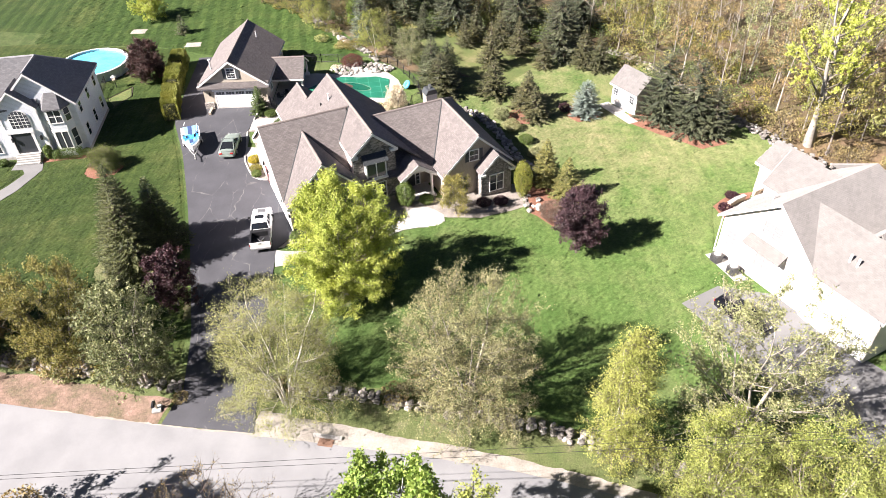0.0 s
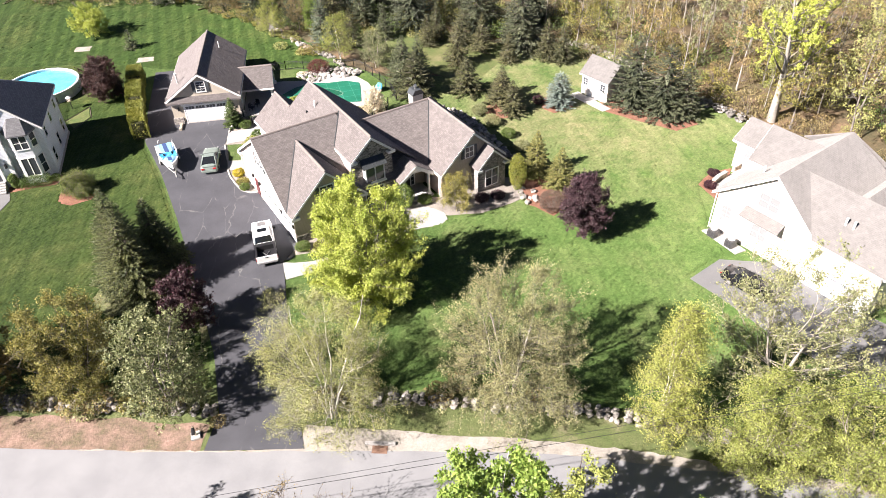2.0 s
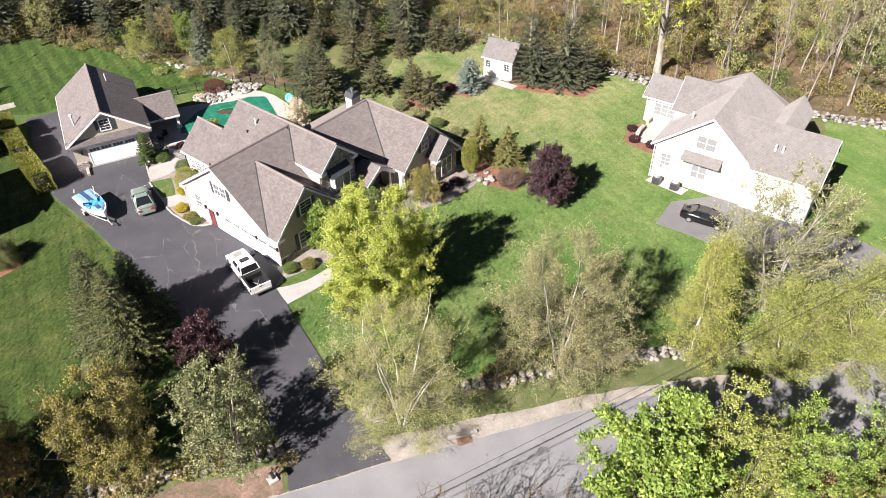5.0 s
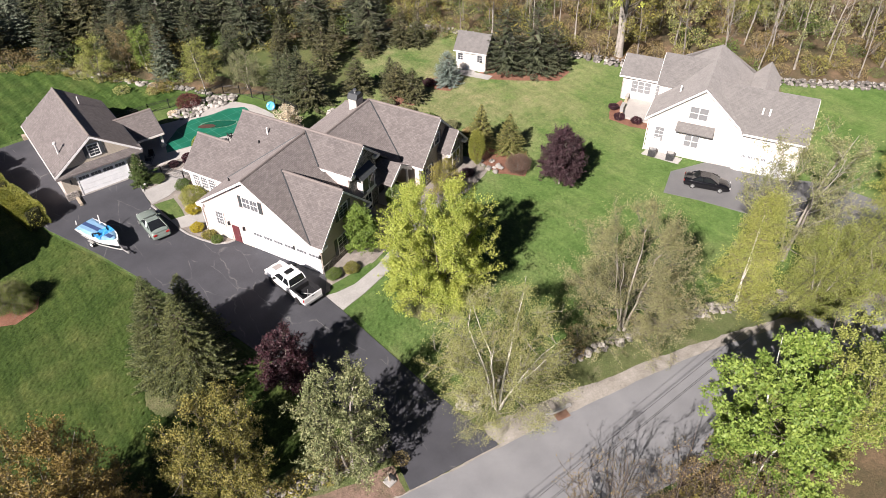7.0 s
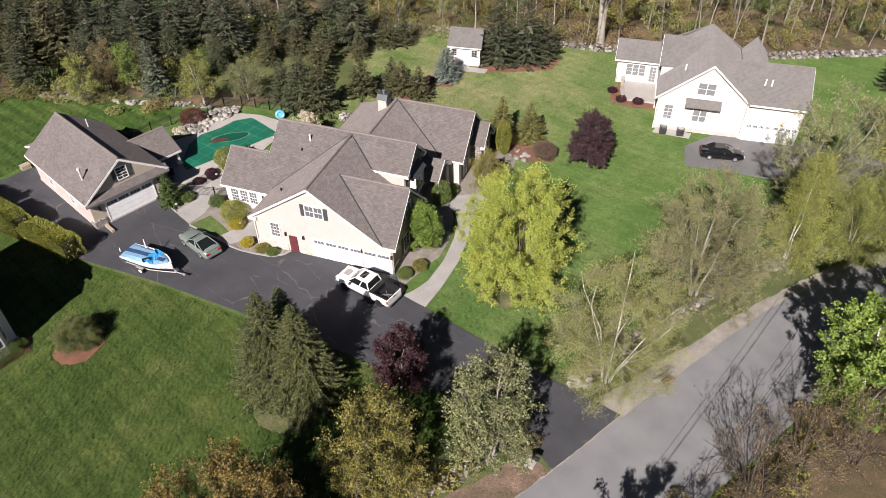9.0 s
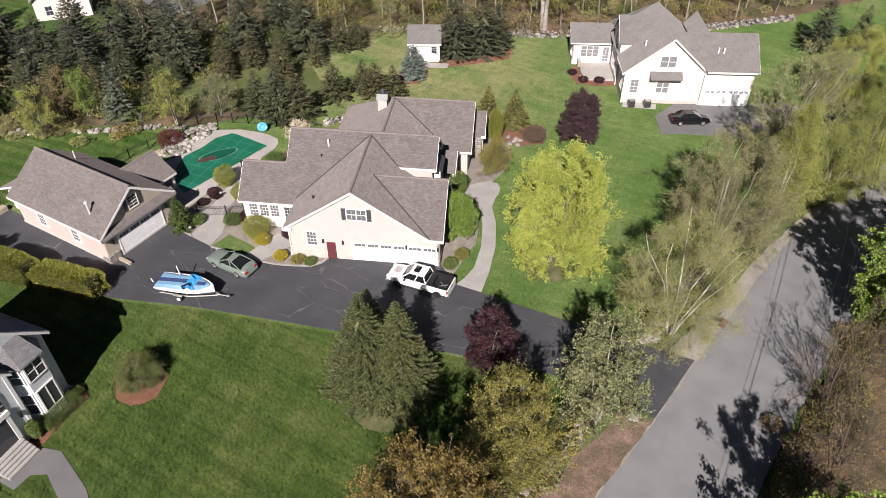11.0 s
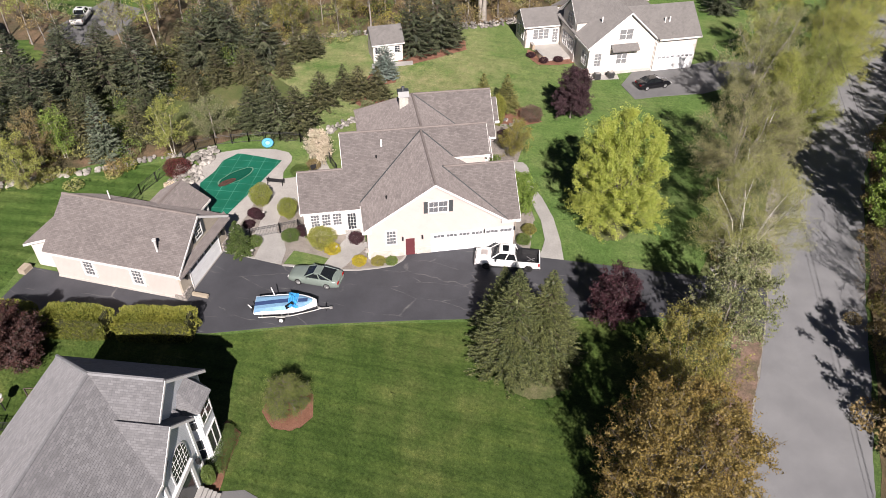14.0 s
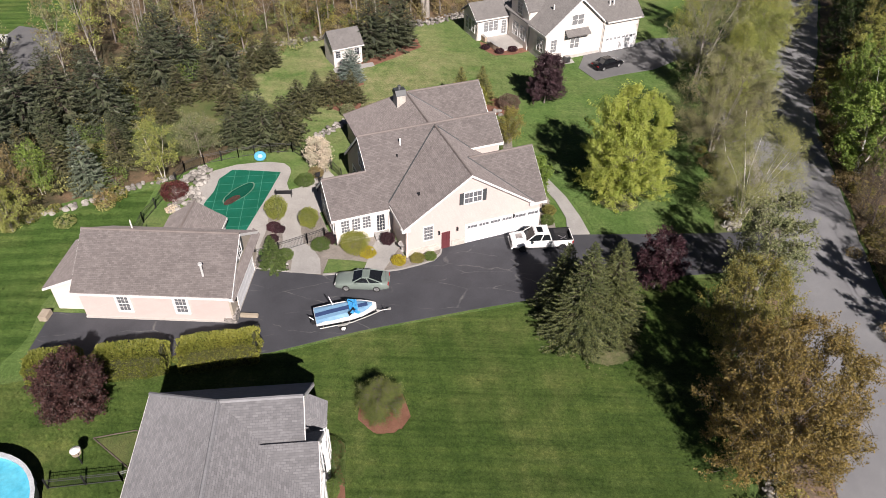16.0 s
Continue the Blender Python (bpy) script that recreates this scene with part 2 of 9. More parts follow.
DECKING = surface("pool_deck_concrete", (0.33, 0.312, 0.29), (0.43, 0.41, 0.382), 0.5, 6.0, 0.9)
SAND = litter("roadside_sand", [(0.3, (0.21, 0.19, 0.162)), (0.7, (0.34, 0.315, 0.28))], 0.9, 6.0, 0.5)
VERGE = litter("roadside_verge", [(0.34, (0.075, 0.105, 0.028)), (0.55, (0.11, 0.128, 0.045)), (0.74, (0.21, 0.18, 0.115))], 0.5, 8.0)
REDDIRT = litter("leaf_strewn_verge", [(0.28, (0.09, 0.09, 0.042)), (0.46, (0.16, 0.115, 0.08)), (0.68, (0.27, 0.175, 0.14))], 0.8, 5.0)
FLOOR = litter("woodland_litter", [(0.3, (0.045, 0.048, 0.018)), (0.5, (0.11, 0.082, 0.042)), (0.7, (0.21, 0.135, 0.08))], 0.3, 6.0)
ROUGH_GRASS = litter("rough_grass", [(0.3, (0.06, 0.1, 0.02)), (0.55, (0.115, 0.13, 0.04)), (0.75, (0.2, 0.175, 0.085))], 0.3, 8.0)
MULCH = litter("bark_mulch", [(0.3, (0.17, 0.075, 0.045)), (0.7, (0.27, 0.13, 0.085))], 1.2, 14.0)
BED = litter("stone_mulch_bed", [(0.3, (0.2, 0.176, 0.156)), (0.7, (0.34, 0.305, 0.27))], 1.2, 12.0)
ROOF = shingles("brown_shingles", (0.118, 0.103, 0.099), (0.17, 0.152, 0.147), (0.218, 0.198, 0.191))
ROOF_GREY = shingles("grey_shingles", (0.135, 0.135, 0.141), (0.18, 0.18, 0.188), (0.245, 0.245, 0.255))
ROOF_TAN = shingles("taupe_shingles", (0.158, 0.151, 0.145), (0.18, 0.172, 0.166), (0.202, 0.194, 0.187))
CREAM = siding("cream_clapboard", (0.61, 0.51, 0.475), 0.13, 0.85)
# darker siding for walls off the sun, their shade in its colour
TAUPE_SHADED = siding("shaded_taupe_clapboard", (0.36, 0.315, 0.255), 0.13, 0.6)
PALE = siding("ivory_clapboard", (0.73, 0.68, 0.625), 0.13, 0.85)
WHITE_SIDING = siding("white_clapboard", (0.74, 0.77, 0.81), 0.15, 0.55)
TRIM = paint("white_trim", (0.8, 0.79, 0.77))
DOOR_WHITE = paint("white_garage_door", (0.86, 0.87, 0.88))
MAROON = paint("maroon_door", (0.13, 0.035, 0.04))
SHUTTER = paint("charcoal_shutter", (0.05, 0.055, 0.058))
GUTTER = paint("white_gutter", (0.75, 0.73, 0.7), 0.3)
VENEER = veneer("fieldstone_veneer")
PANE = glass("dark_window_glass", (0.045, 0.05, 0.058))
# lighter pane: the reflected sky is put into the glass colour
PANE_MID = glass("sky_pale_window_glass", (0.13, 0.135, 0.145))
# palest pane: drawn blinds and reflected sky share this colour
PANE_GREY = glass("blinds_and_sky_window_glass", (0.2, 0.205, 0.21))
FOUND = surface("concrete_foundation", (0.42, 0.39, 0.36), (0.52, 0.49, 0.46), 1.0, 8.0, 0.9)
BLACK = paint("black_metal", (0.02, 0.02, 0.022), 0.4)
STEEL = paint("galvanised_steel", (0.5, 0.5, 0.5), 0.35, 0.9)
FLUE = paint("pale_zinc", (0.55, 0.55, 0.54), 0.5)
BARK = surface("grey_bark", (0.13, 0.11, 0.095), (0.24, 0.215, 0.19), 1.5, 9.0, 0.95)
BARK_PALE = surface("white_birch_bark", (0.5, 0.47, 0.43), (0.7, 0.67, 0.62), 1.5, 7.0, 0.8)
BARK_GREY = surface("pale_grey_bark", (0.2, 0.18, 0.155), (0.38, 0.35, 0.31), 1.5, 9.0, 0.95)
TWIG = surface("twig_bark", (0.1, 0.085, 0.065), (0.2, 0.175, 0.14), 1.5, 9.0, 0.95)
BARK_DARK = surface("dark_bark", (0.06, 0.045, 0.038), (0.12, 0.095, 0.08), 1.5, 9.0, 0.95)
ROCK_PALE = stone("pale_fieldstone", [(0.1, (0.16, 0.148, 0.132)), (0.5, (0.27, 0.253, 0.23)), (0.9, (0.42, 0.393, 0.36))])
ROCK = stone("fieldstone", [(0.1, (0.12, 0.11, 0.1)), (0.5, (0.22, 0.205, 0.185)), (0.9, (0.36, 0.335, 0.305))])

L_SPRUCE = foliage("spruce_needles", (0.024, 0.034, 0.016), (0.13, 0.145, 0.075), 0.06)
L_SPRUCE_FULL = foliage("full_spruce_needles", (0.03, 0.044, 0.015), (0.165, 0.182, 0.066), 0.06)
L_YEW = foliage("dark_yew_needles", (0.03, 0.055, 0.014), (0.13, 0.18, 0.05), 0.08)
L_SPRUCE_WARM = foliage("warm_spruce_needles", (0.03, 0.037, 0.016), (0.155, 0.148, 0.07), 0.06)
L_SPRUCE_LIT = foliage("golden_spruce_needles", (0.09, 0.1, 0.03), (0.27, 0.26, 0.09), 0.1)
L_GREY = foliage("grey_spruce_needles", (0.07, 0.09, 0.065), (0.2, 0.23, 0.17), 0.06)
L_BLUE = foliage("blue_spruce_needles", (0.11, 0.155, 0.15), (0.25, 0.31, 0.3), 0.1)
L_PINE = foliage("pine_needles", (0.022, 0.03, 0.018), (0.12, 0.135, 0.08), 0.06)
L_YELLOW = foliage("young_yellow_leaves", (0.32, 0.39, 0.055), (0.55, 0.6, 0.165), 0.28)
L_GREEN = foliage("fresh_green_leaves", (0.12, 0.21, 0.03), (0.32, 0.42, 0.095), 0.22)
L_PEAR = foliage("pear_leaves", (0.13, 0.21, 0.03), (0.26, 0.36, 0.075), 0.22)
L_BEECH = foliage("red_brown_leaves", (0.03, 0.012, 0.013), (0.12, 0.05, 0.045), 0.12)
L_BIRCH = foliage("birch_leaves", (0.24, 0.25, 0.08), (0.44, 0.43, 0.17), 0.14)
L_WILLOW = foliage("catkin_yellow_leaves", (0.2, 0.23, 0.045), (0.42, 0.44, 0.125), 0.14)
L_CRAB = foliage("budding_leaves", (0.14, 0.155, 0.065), (0.36, 0.355, 0.195), 0.14)
L_MAGNOLIA = foliage("pale_budding_leaves", (0.13, 0.15, 0.055), (0.42, 0.42, 0.22), 0.14)
L_ORANGE = foliage("bronze_spring_leaves", (0.14, 0.1, 0.026), (0.36, 0.25, 0.07), 0.14)
L_OLIVE = foliage("olive_spring_leaves", (0.12, 0.12, 0.028), (0.36, 0.32, 0.085), 0.14)
L_PURPLE = foliage("dark_purple_leaves", (0.03, 0.013, 0.021), (0.105, 0.05, 0.065), 0.12)
L_ROSE = foliage("grey_red_twiggy_leaves", (0.1, 0.06, 0.05), (0.25, 0.17, 0.14), 0.12)
L_RED = foliage("red_maple_leaves", (0.05, 0.012, 0.014), (0.19, 0.045, 0.045), 0.12)
L_PLUM = foliage("plum_red_leaves", (0.022, 0.007, 0.013), (0.072, 0.022, 0.034), 0.12)
L_HEDGE = foliage("arborvitae_scales", (0.14, 0.165, 0.022), (0.3, 0.3, 0.06), 0.15)
L_BOX = foliage("shrub_leaves", (0.075, 0.13, 0.028), (0.17, 0.23, 0.06), 0.2)
L_GOLD = foliage("golden_shrub_leaves", (0.35, 0.3, 0.02), (0.55, 0.47, 0.06), 0.3)
L_PINK = foliage("pale_pink_blossom", (0.6, 0.52, 0.45), (0.85, 0.78, 0.7), 0.25)
L_LIME = foliage("lime_shrub_leaves", (0.19, 0.21, 0.035), (0.4, 0.41, 0.1), 0.2)
L_WEEP = foliage("weeping_leaves", (0.085, 0.12, 0.028), (0.22, 0.255, 0.07), 0.18)
L_DEEP = foliage("deep_green_leaves", (0.03, 0.06, 0.014), (0.08, 0.12, 0.03), 0.2)
L_TAN = foliage("dry_brushwood_leaves", (0.17, 0.13, 0.06), (0.36, 0.28, 0.14), 0.2)


# ---- building helpers ----
def link_mesh(name, me, material, parent=None, label="", m=None):
    ob = new(name, me)
    if material is not None and not me.materials:
        me.materials.append(material)
    ob.parent = parent
    if m is not None:
        ob.matrix_local = m
    if label:
        ob["label"] = label
    return ob


def part(name, bm, material, parent=None, label="", m=None):
    me = bpy.data.meshes.new(name)
    bm.normal_update()
    bm.to_mesh(me)
    bm.free()
    return link_mesh(name, me, material, parent, label, m)


def thing(name, m, label, category, group="", kind=""):
    ob = new(name)
    ob.matrix_world = m
    ob.empty_display_size = 0.3
    return tagged(ob, label, category, group, kind)


def box(bm, x0, y0, z0, x1, y1, z1):
    v = [bm.verts.new(p) for p in ((x0, y0, z0), (x1, y0, z0), (x1, y1, z0), (x0, y1, z0), (x0, y0, z1), (x1, y0, z1), (x1, y1, z1), (x0, y1, z1))]
    for f in ((3, 2, 1, 0), (4, 5, 6, 7), (0, 1, 5, 4), (1, 2, 6, 5), (2, 3, 7, 6), (3, 0, 4, 7)):
        bm.faces.new([v[i] for i in f])


def box_of(x0, y0, z0, x1, y1, z1, soft=0.0):
    bm = bmesh.new()
    box(bm, x0, y0, z0, x1, y1, z1)
    if soft:
        bmesh.ops.bevel(bm, geom=bm.edges[:], offset=soft, segments=2, affect="EDGES")
    return bm


def extrude(bm, pts, way):
    """A solid from a flat outline pushed along a vector."""
    a = [bm.verts.new(p) for p in pts]
    b = [bm.verts.new(Vector(p) + Vector(way)) for p in pts]
    bm.faces.new(a[::-1])
    bm.faces.new(b)
    for i in range(len(a)):
        j = (i + 1) % len(a)
        bm.faces.new((a[i], a[j], b[j], b[i]))
    bmesh.ops.recalc_face_normals(bm, faces=bm.faces[:])


def tube(bm, p0, p1, r0, r1, sides=6, caps=True):
    p0, p1 = Vector(p0), Vector(p1)
    d = (p1 - p0)
    if d.length < 1e-5:
        return
    q = d.to_track_quat("Z", "Y")
    rings = []
    for p, r in ((p0, r0), (p1, r1)):
        rings.append([bm.verts.new(p + q @ Vector((r * math.cos(a * math.tau / sides), r * math.sin(a * math.tau / sides), 0))) for a in range(sides)])
    for i in range(sides):
        j = (i + 1) % sides
        bm.faces.new((rings[0][i], rings[0][j], rings[1][j], rings[1][i]))
    if caps:
        bm.faces.new(rings[0][::-1])
        bm.faces.new(rings[1])


def roof_panel(parent, pts, thick=0.16, mat=None, name="roof_slope"):
    """One slope of a roof. pts: eave start, eave end, then round; the courses run with the eave."""
    bm = bmesh.new()
    uvl = bm.loops.layers.uv.new("UVMap")
    P = [Vector(p) for p in pts]
    n = (P[1] - P[0]).cross(P[2] - P[1]).normalized()
    if n.z < 0:
        P.reverse()
        P = P[-2:] + P[:-2]
        n = -n
    ax = (P[1] - P[0])
    ax.z = 0
    ax.normalize()
    up = n.cross(ax)
    top = [bm.verts.new(p) for p in P]
    low = [bm.verts.new(p - Vector((0, 0, thick))) for p in P]
    faces = [bm.faces.new(top), bm.faces.new(low[::-1])]
    for i in range(len(P)):
        j = (i + 1) % len(P)
        faces.append(bm.faces.new((top[i], low[i], low[j], top[j])))
    for f in faces:
        for lp in f.loops:
            lp[uvl].uv = (lp.vert.co.dot(ax), lp.vert.co.dot(up))
    return part(name, bm, mat, parent)


def board(parent, p0, p1, h=0.22, t=0.04, mat=None, name="fascia"):
    """A trim board hung along a roof's edge, between two points of its top."""
    p0, p1 = Vector(p0) - Vector((0, 0, 0.07)), Vector(p1) - Vector((0, 0, 0.07))
    d = p1 - p0
    side = Vector((-d.y, d.x, 0))
    side = side.normalized() * t if side.length > 1e-6 else Vector((t, 0, 0))
    bm = bmesh.new()
    extrude(bm, [p0 - side / 2, p1 - side / 2, p1 - side / 2 - Vector((0, 0, h)), p0 - side / 2 - Vector((0, 0, h))], side)
    return part(name, bm, mat or TRIM, parent)


def wall_poly(parent, pts, way, mat, name="wall", label=""):
    bm = bmesh.new()
    extrude(bm, pts, way)
    return part(name, bm, mat, parent, label)


WINDOW_MESHES = {}
FACING = {"S": 0, "W": -90, "E": 90, "N": 180}


def window(parent, x, y, z, facing, w, h, cols=1, rows=1, sashes=1, shutters=False, trim=0.1, name="window", mat=None, pane=None):
    """A window whose sill's middle stands at x, y, z on a wall: a proud frame, muntins, one pane for each sash."""
    key = (w, h, cols, rows, sashes, trim, mat.name if mat else "", pane.name if pane else "")
    if key not in WINDOW_MESHES:
        bm = bmesh.new()
        ring = []
        for ry in (-0.07, 0.02):
            for rx, rz in ((w / 2, h), (w / 2 + trim, h + trim)):
                ring.append([bm.verts.new(q) for q in ((-rx, ry, h - rz), (rx, ry, h - rz), (rx, ry, rz), (-rx, ry, rz))])
        for a, b in ((0, 1), (1, 3), (3, 2), (2, 0)):
            for i in range(4):
                j = (i + 1) % 4
                bm.faces.new((ring[a][i], ring[a][j], ring[b][j], ring[b][i]))
        bmesh.ops.recalc_face_normals(bm, faces=bm.faces[:])
        sw = w / sashes
        bars = [(-w / 2 + i * sw, h / 2, 0.05, h / 2, 0.065) for i in range(1, sashes)]
        for s in range(sashes):
            x0 = -w / 2 + s * sw
            bars += [(x0 + c * sw / cols, h / 2, 0.012, h / 2, 0.05) for c in range(1, cols)]
            bars += [(x0 + sw / 2, r * h / rows, sw / 2, 0.03 if r * 2 == rows else 0.012, 0.054) for r in range(1, rows)]
        fr = bpy.data.meshes.new("window")
        bm.to_mesh(fr)
        bm.free()
        fr.materials.append(mat or TRIM)
        bar_meshes = []
        for cx, cz, hx, hz, dy in bars:
            bm = box_of(cx - hx, -dy, cz - hz, cx + hx, 0.0, cz + hz)
            me = bpy.data.meshes.new("muntin")
            bm.to_mesh(me)
            bm.free()
            me.materials.append(mat or TRIM)
            bar_meshes.append(me)
        pm = bpy.data.meshes.new("pane")
        bm = box_of(-sw / 2 + 0.02, -0.03, 0.01, sw / 2 - 0.02, -0.01, h - 0.01)
        bm.to_mesh(pm)
        bm.free()
        pm.materials.append(pane or PANE)
        WINDOW_MESHES[key] = (fr, pm, sw, bar_meshes)
    fr, pm, sw, bar_meshes = WINDOW_MESHES[key]
    ob = link_mesh(name, fr, None, parent, "", pose(x, y, z, 0, 0, FACING[facing] if isinstance(facing, str) else facing))
    for me in bar_meshes:
        link_mesh("muntin", me, None, ob)
    for s in range(sashes):
        link_mesh("pane", pm, None, ob, "", Matrix.Translation((-w / 2 + (s + 0.5) * sw, 0, 0)))
    if shutters:
        for sx in (-1, 1):
            bm = bmesh.new()
            steps = int((h + 0.1) / 0.12)
            rise = (h + 0.1) / steps
            blades = [p for i in range(steps) for p in ((-0.075, -0.05 + i * rise + 0.01), (-0.045, -0.05 + (i + 1) * rise))]
            extrude(bm, [(-0.19, 0.01, h + 0.05), (-0.19, 0.01, -0.05)] + [(-0.19, y, z) for y, z in blades], (0.38, 0, 0))
            part("shutter", bm, SHUTTER, ob, "dark louvred shutter", Matrix.Translation((sx * (w / 2 + trim + 0.21), 0, 0)))
    return ob


def garage_door(parent, x, y, z, facing, w, h=2.15, cols=4, rows=4, glazed=True, raised=True):
    bm = box_of(-w / 2 - 0.12, -0.04, 0, -w / 2, 0.05, h + 0.12)
    box(bm, w / 2, -0.04, 0, w / 2 + 0.12, 0.05, h + 0.12)
    box(bm, -w / 2, -0.04, h, w / 2, 0.05, h + 0.12)
    ob = part("garage_door", bm, TRIM, parent, "white panelled overhead garage door", pose(x, y, z, 0, 0, FACING[facing]))
    ph, pw = h / rows, w / cols
    for r in range(rows):
        bm = box_of(-w / 2, -0.01, r * ph + 0.012, w / 2, 0.03, (r + 1) * ph - 0.012)
        if raised and not (glazed and r == rows - 1):
            for c in range(cols):
                box(bm, -w / 2 + c * pw + 0.1, -0.022, r * ph + 0.09, -w / 2 + (c + 1) * pw - 0.1, 0.0, (r + 1) * ph - 0.09)
        part("door_panel", bm, DOOR_WHITE, ob)
    if glazed:
        for c in range(cols):
            x0 = -w / 2 + c * pw
            for k in range(3):
                part("pane", box_of(x0 + 0.1 + k * (pw - 0.2) / 3 + 0.02, -0.025, h - ph + 0.14, x0 + 0.1 + (k + 1) * (pw - 0.2) / 3 - 0.02, 0.0, h - 0.12), PANE_MID, ob)
    return ob


def downspout(parent, x, y, z0, z1):
    bm = box_of(x - 0.05, y - 0.04, z0, x + 0.05, y + 0.04, z1)
    part("downspout", bm, GUTTER, parent)


def ground_z(x, y):
    s = min(max((x + 8) / 30, 0), 1)
    return -0.35 - 1.1 * s * s * (3 - 2 * s)


def wobble(pts, amount, step=1.2, seed=0):
    """An outline cut into short lengths and made uneven."""
    out = []
    for i, a in enumerate(pts):
        a, b = Vector(a), Vector(pts[(i + 1) % len(pts)])
        n = max(1, int((b - a).length / step))
        for k in range(n):
            p = a.lerp(b, k / n)
            d = noise.noise_vector((p.x * 0.55, p.y * 0.55, seed * 7.3)) + 0.6 * noise.noise_vector((p.x * 1.7, p.y * 1.7, seed * 3.1))
            out.append((p.x + d.x * amount, p.y + d.y * amount))
    return out


def drape(name, pts, off, mat, label="", category="", kind="structure", cell=3.0, thick=0.0):
    """A sheet laid over the ground inside an outline."""
    bm = bmesh.new()
    bm.faces.new([bm.verts.new((x, y, 0)) for x, y in pts])
    bmesh.ops.triangulate(bm, faces=bm.faces[:])
    xs, ys = [p[0] for p in pts], [p[1] for p in pts]
    for axis, lo, hi in ((0, min(xs), max(xs)), (1, min(ys), max(ys))):
        c = math.floor(lo / cell) * cell + cell
        while c < hi:
            co, no = [0, 0, 0], [0, 0, 0]
            co[axis], no[axis] = c, 1
            bmesh.ops.bisect_plane(bm, geom=bm.verts[:] + bm.edges[:] + bm.faces[:], plane_co=co, plane_no=no)
            c += cell
    if thick:
        rim = bmesh.ops.extrude_edge_only(bm, edges=[e for e in bm.edges if e.is_boundary])
        low = {v for v in rim["geom"] if isinstance(v, bmesh.types.BMVert)}
    else:
        low = set()
    for v in bm.verts:
        v.co.z = ground_z(v.co.x, v.co.y) + off - (thick if v in low else 0)
    bmesh.ops.recalc_face_normals(bm, faces=bm.faces[:])
    if sum(f.normal.z * f.calc_area() for f in bm.faces) < 0:
        bmesh.ops.reverse_faces(bm, faces=bm.faces[:])
    for f in bm.faces:
        if f.normal.z < -0.3:
            f.normal_flip()
    return tagged(part(name, bm, mat), label, category, "", kind)


# ---- ground and paving ----
def make_ground():
    """One sheet: fine about the plots, coarse out to the horizon."""
    near = [-130 + 4 * i for i in range(71)]
    lines = [-2500, -1200, -600, -300, -200] + near + [200, 300, 600, 1200, 2500]
    bm = bmesh.new()
    grid = [[bm.verts.new((x, y + 40, ground_z(x, y + 40))) for x in lines] for y in lines]
    for j in range(len(lines) - 1):
        for i in range(len(lines) - 1):
            bm.faces.new((grid[j][i], grid[j][i + 1], grid[j + 1][i + 1], grid[j + 1][i]))
    tagged(part("ground", bm, GRASS), "mown green lawn with faint mower stripes", "lawn", "", "structure")


make_ground()
ROAD_N = [(-140, 54), (-60, 39.3), (-34.4, 34.4), (-22, 31.9), (-14.2, 30.6), (-4, 28.8), (5, 27), (15, 24.1), (26, 20), (36, 15.4), (52, 8.8), (90, -6)]
ROAD_S = [(90, -15), (52, 1), (32, 8.6), (20, 13.9), (8.6, 17.8), (-4, 20.6), (-16.4, 22.9), (-29.5, 25.0), (-60, 31), (-140, 45)]
DRIVE_PTS = [(-21.3, 31.9), (-20.5, 35.1), (-21.4, 41.1), (-24.3, 52), (-26.9, 61), (-28.8, 67), (-29.9, 70.4), (-32.6, 77.2), (-33.2, 80), (-34.3, 96.6), (-29.0, 96.8), (-29.0, 81.2), (-22.4, 81.0),
             (-22.9, 77.4), (-23.1, 74.7), (-22.3, 69), (-21.9, 67.6), (-21.2, 65.9), (-20.5, 64.6), (-19.6, 63.95), (-18.5, 63.8), (-14.4, 54.2), (-16.0, 51.8), (-15.8, 49.3), (-15.6, 46), (-15.0, 37.7), (-14.2, 30.8)]
WEST = [(-21.6, 38.0), (-21.7, 41.1), (-24.6, 52), (-27.2, 61), (-29.1, 67), (-30.2, 70.4), (-32.9, 77.2), (-34.5, 90), (-38, 100), (-60, 104), (-140, 100), (-140, 62), (-60, 46), (-46, 42.6), (-30, 39.4)]
drape("west_lawn", wobble(WEST, 0.1), 0.012, GRASS_WEST, "darker mown lawn of the white house", "lawn", cell=6)
drape("back_lawn", wobble([(-33, 97.5), (-27, 98), (-21, 94), (-10, 94.5), (-18, 107), (-27, 121), (-40, 132), (-80, 138), (-80, 112), (-52, 106)], 0.3), 0.013, GRASS_BACK, "striped mown lawn behind the garage", "lawn", cell=6)
drape("forest_floor", wobble([(-26, 121), (-17, 107), (-12.6, 101.5), (-9.8, 97), (-7.6, 92.8), (-3.5, 92), (-1.5, 88), (4, 88.5), (9, 84.5), (14, 91.5), (17.5, 96), (23, 97)], 0.6)[:-45] + [(23.3, 97.2), (23.3, 220), (-120, 220), (-80, 140)],
      0.02, FLOOR, "brown leaf litter and low growth on a woodland floor", "forest floor", cell=6)
drape("forest_floor", [(23, 97), (25.5, 95.4), (28, 93), (29.4, 89.6), (31.4, 85.2), (33, 81), (35.2, 77.2), (37.5, 74), (39.4, 70.4), (41, 67), (46, 60), (50.6, 53.8), (56, 47), (67, 36), (90, 20), (190, -20), (200, 220), (23, 220)],
      0.024, FLOOR, "brown leaf litter under tall woodland trees", "forest floor", cell=6)
drape("woodland_clearing", wobble([(-3, 92), (4, 89), (9, 85), (14, 92), (17, 97), (14, 100), (9, 103), (5, 109), (-4, 110), (-8, 104), (-6, 98)], 1.2, seed=5), 0.035, ROUGH_GRASS, "thin rough grass between young spruces", "grass", cell=6)
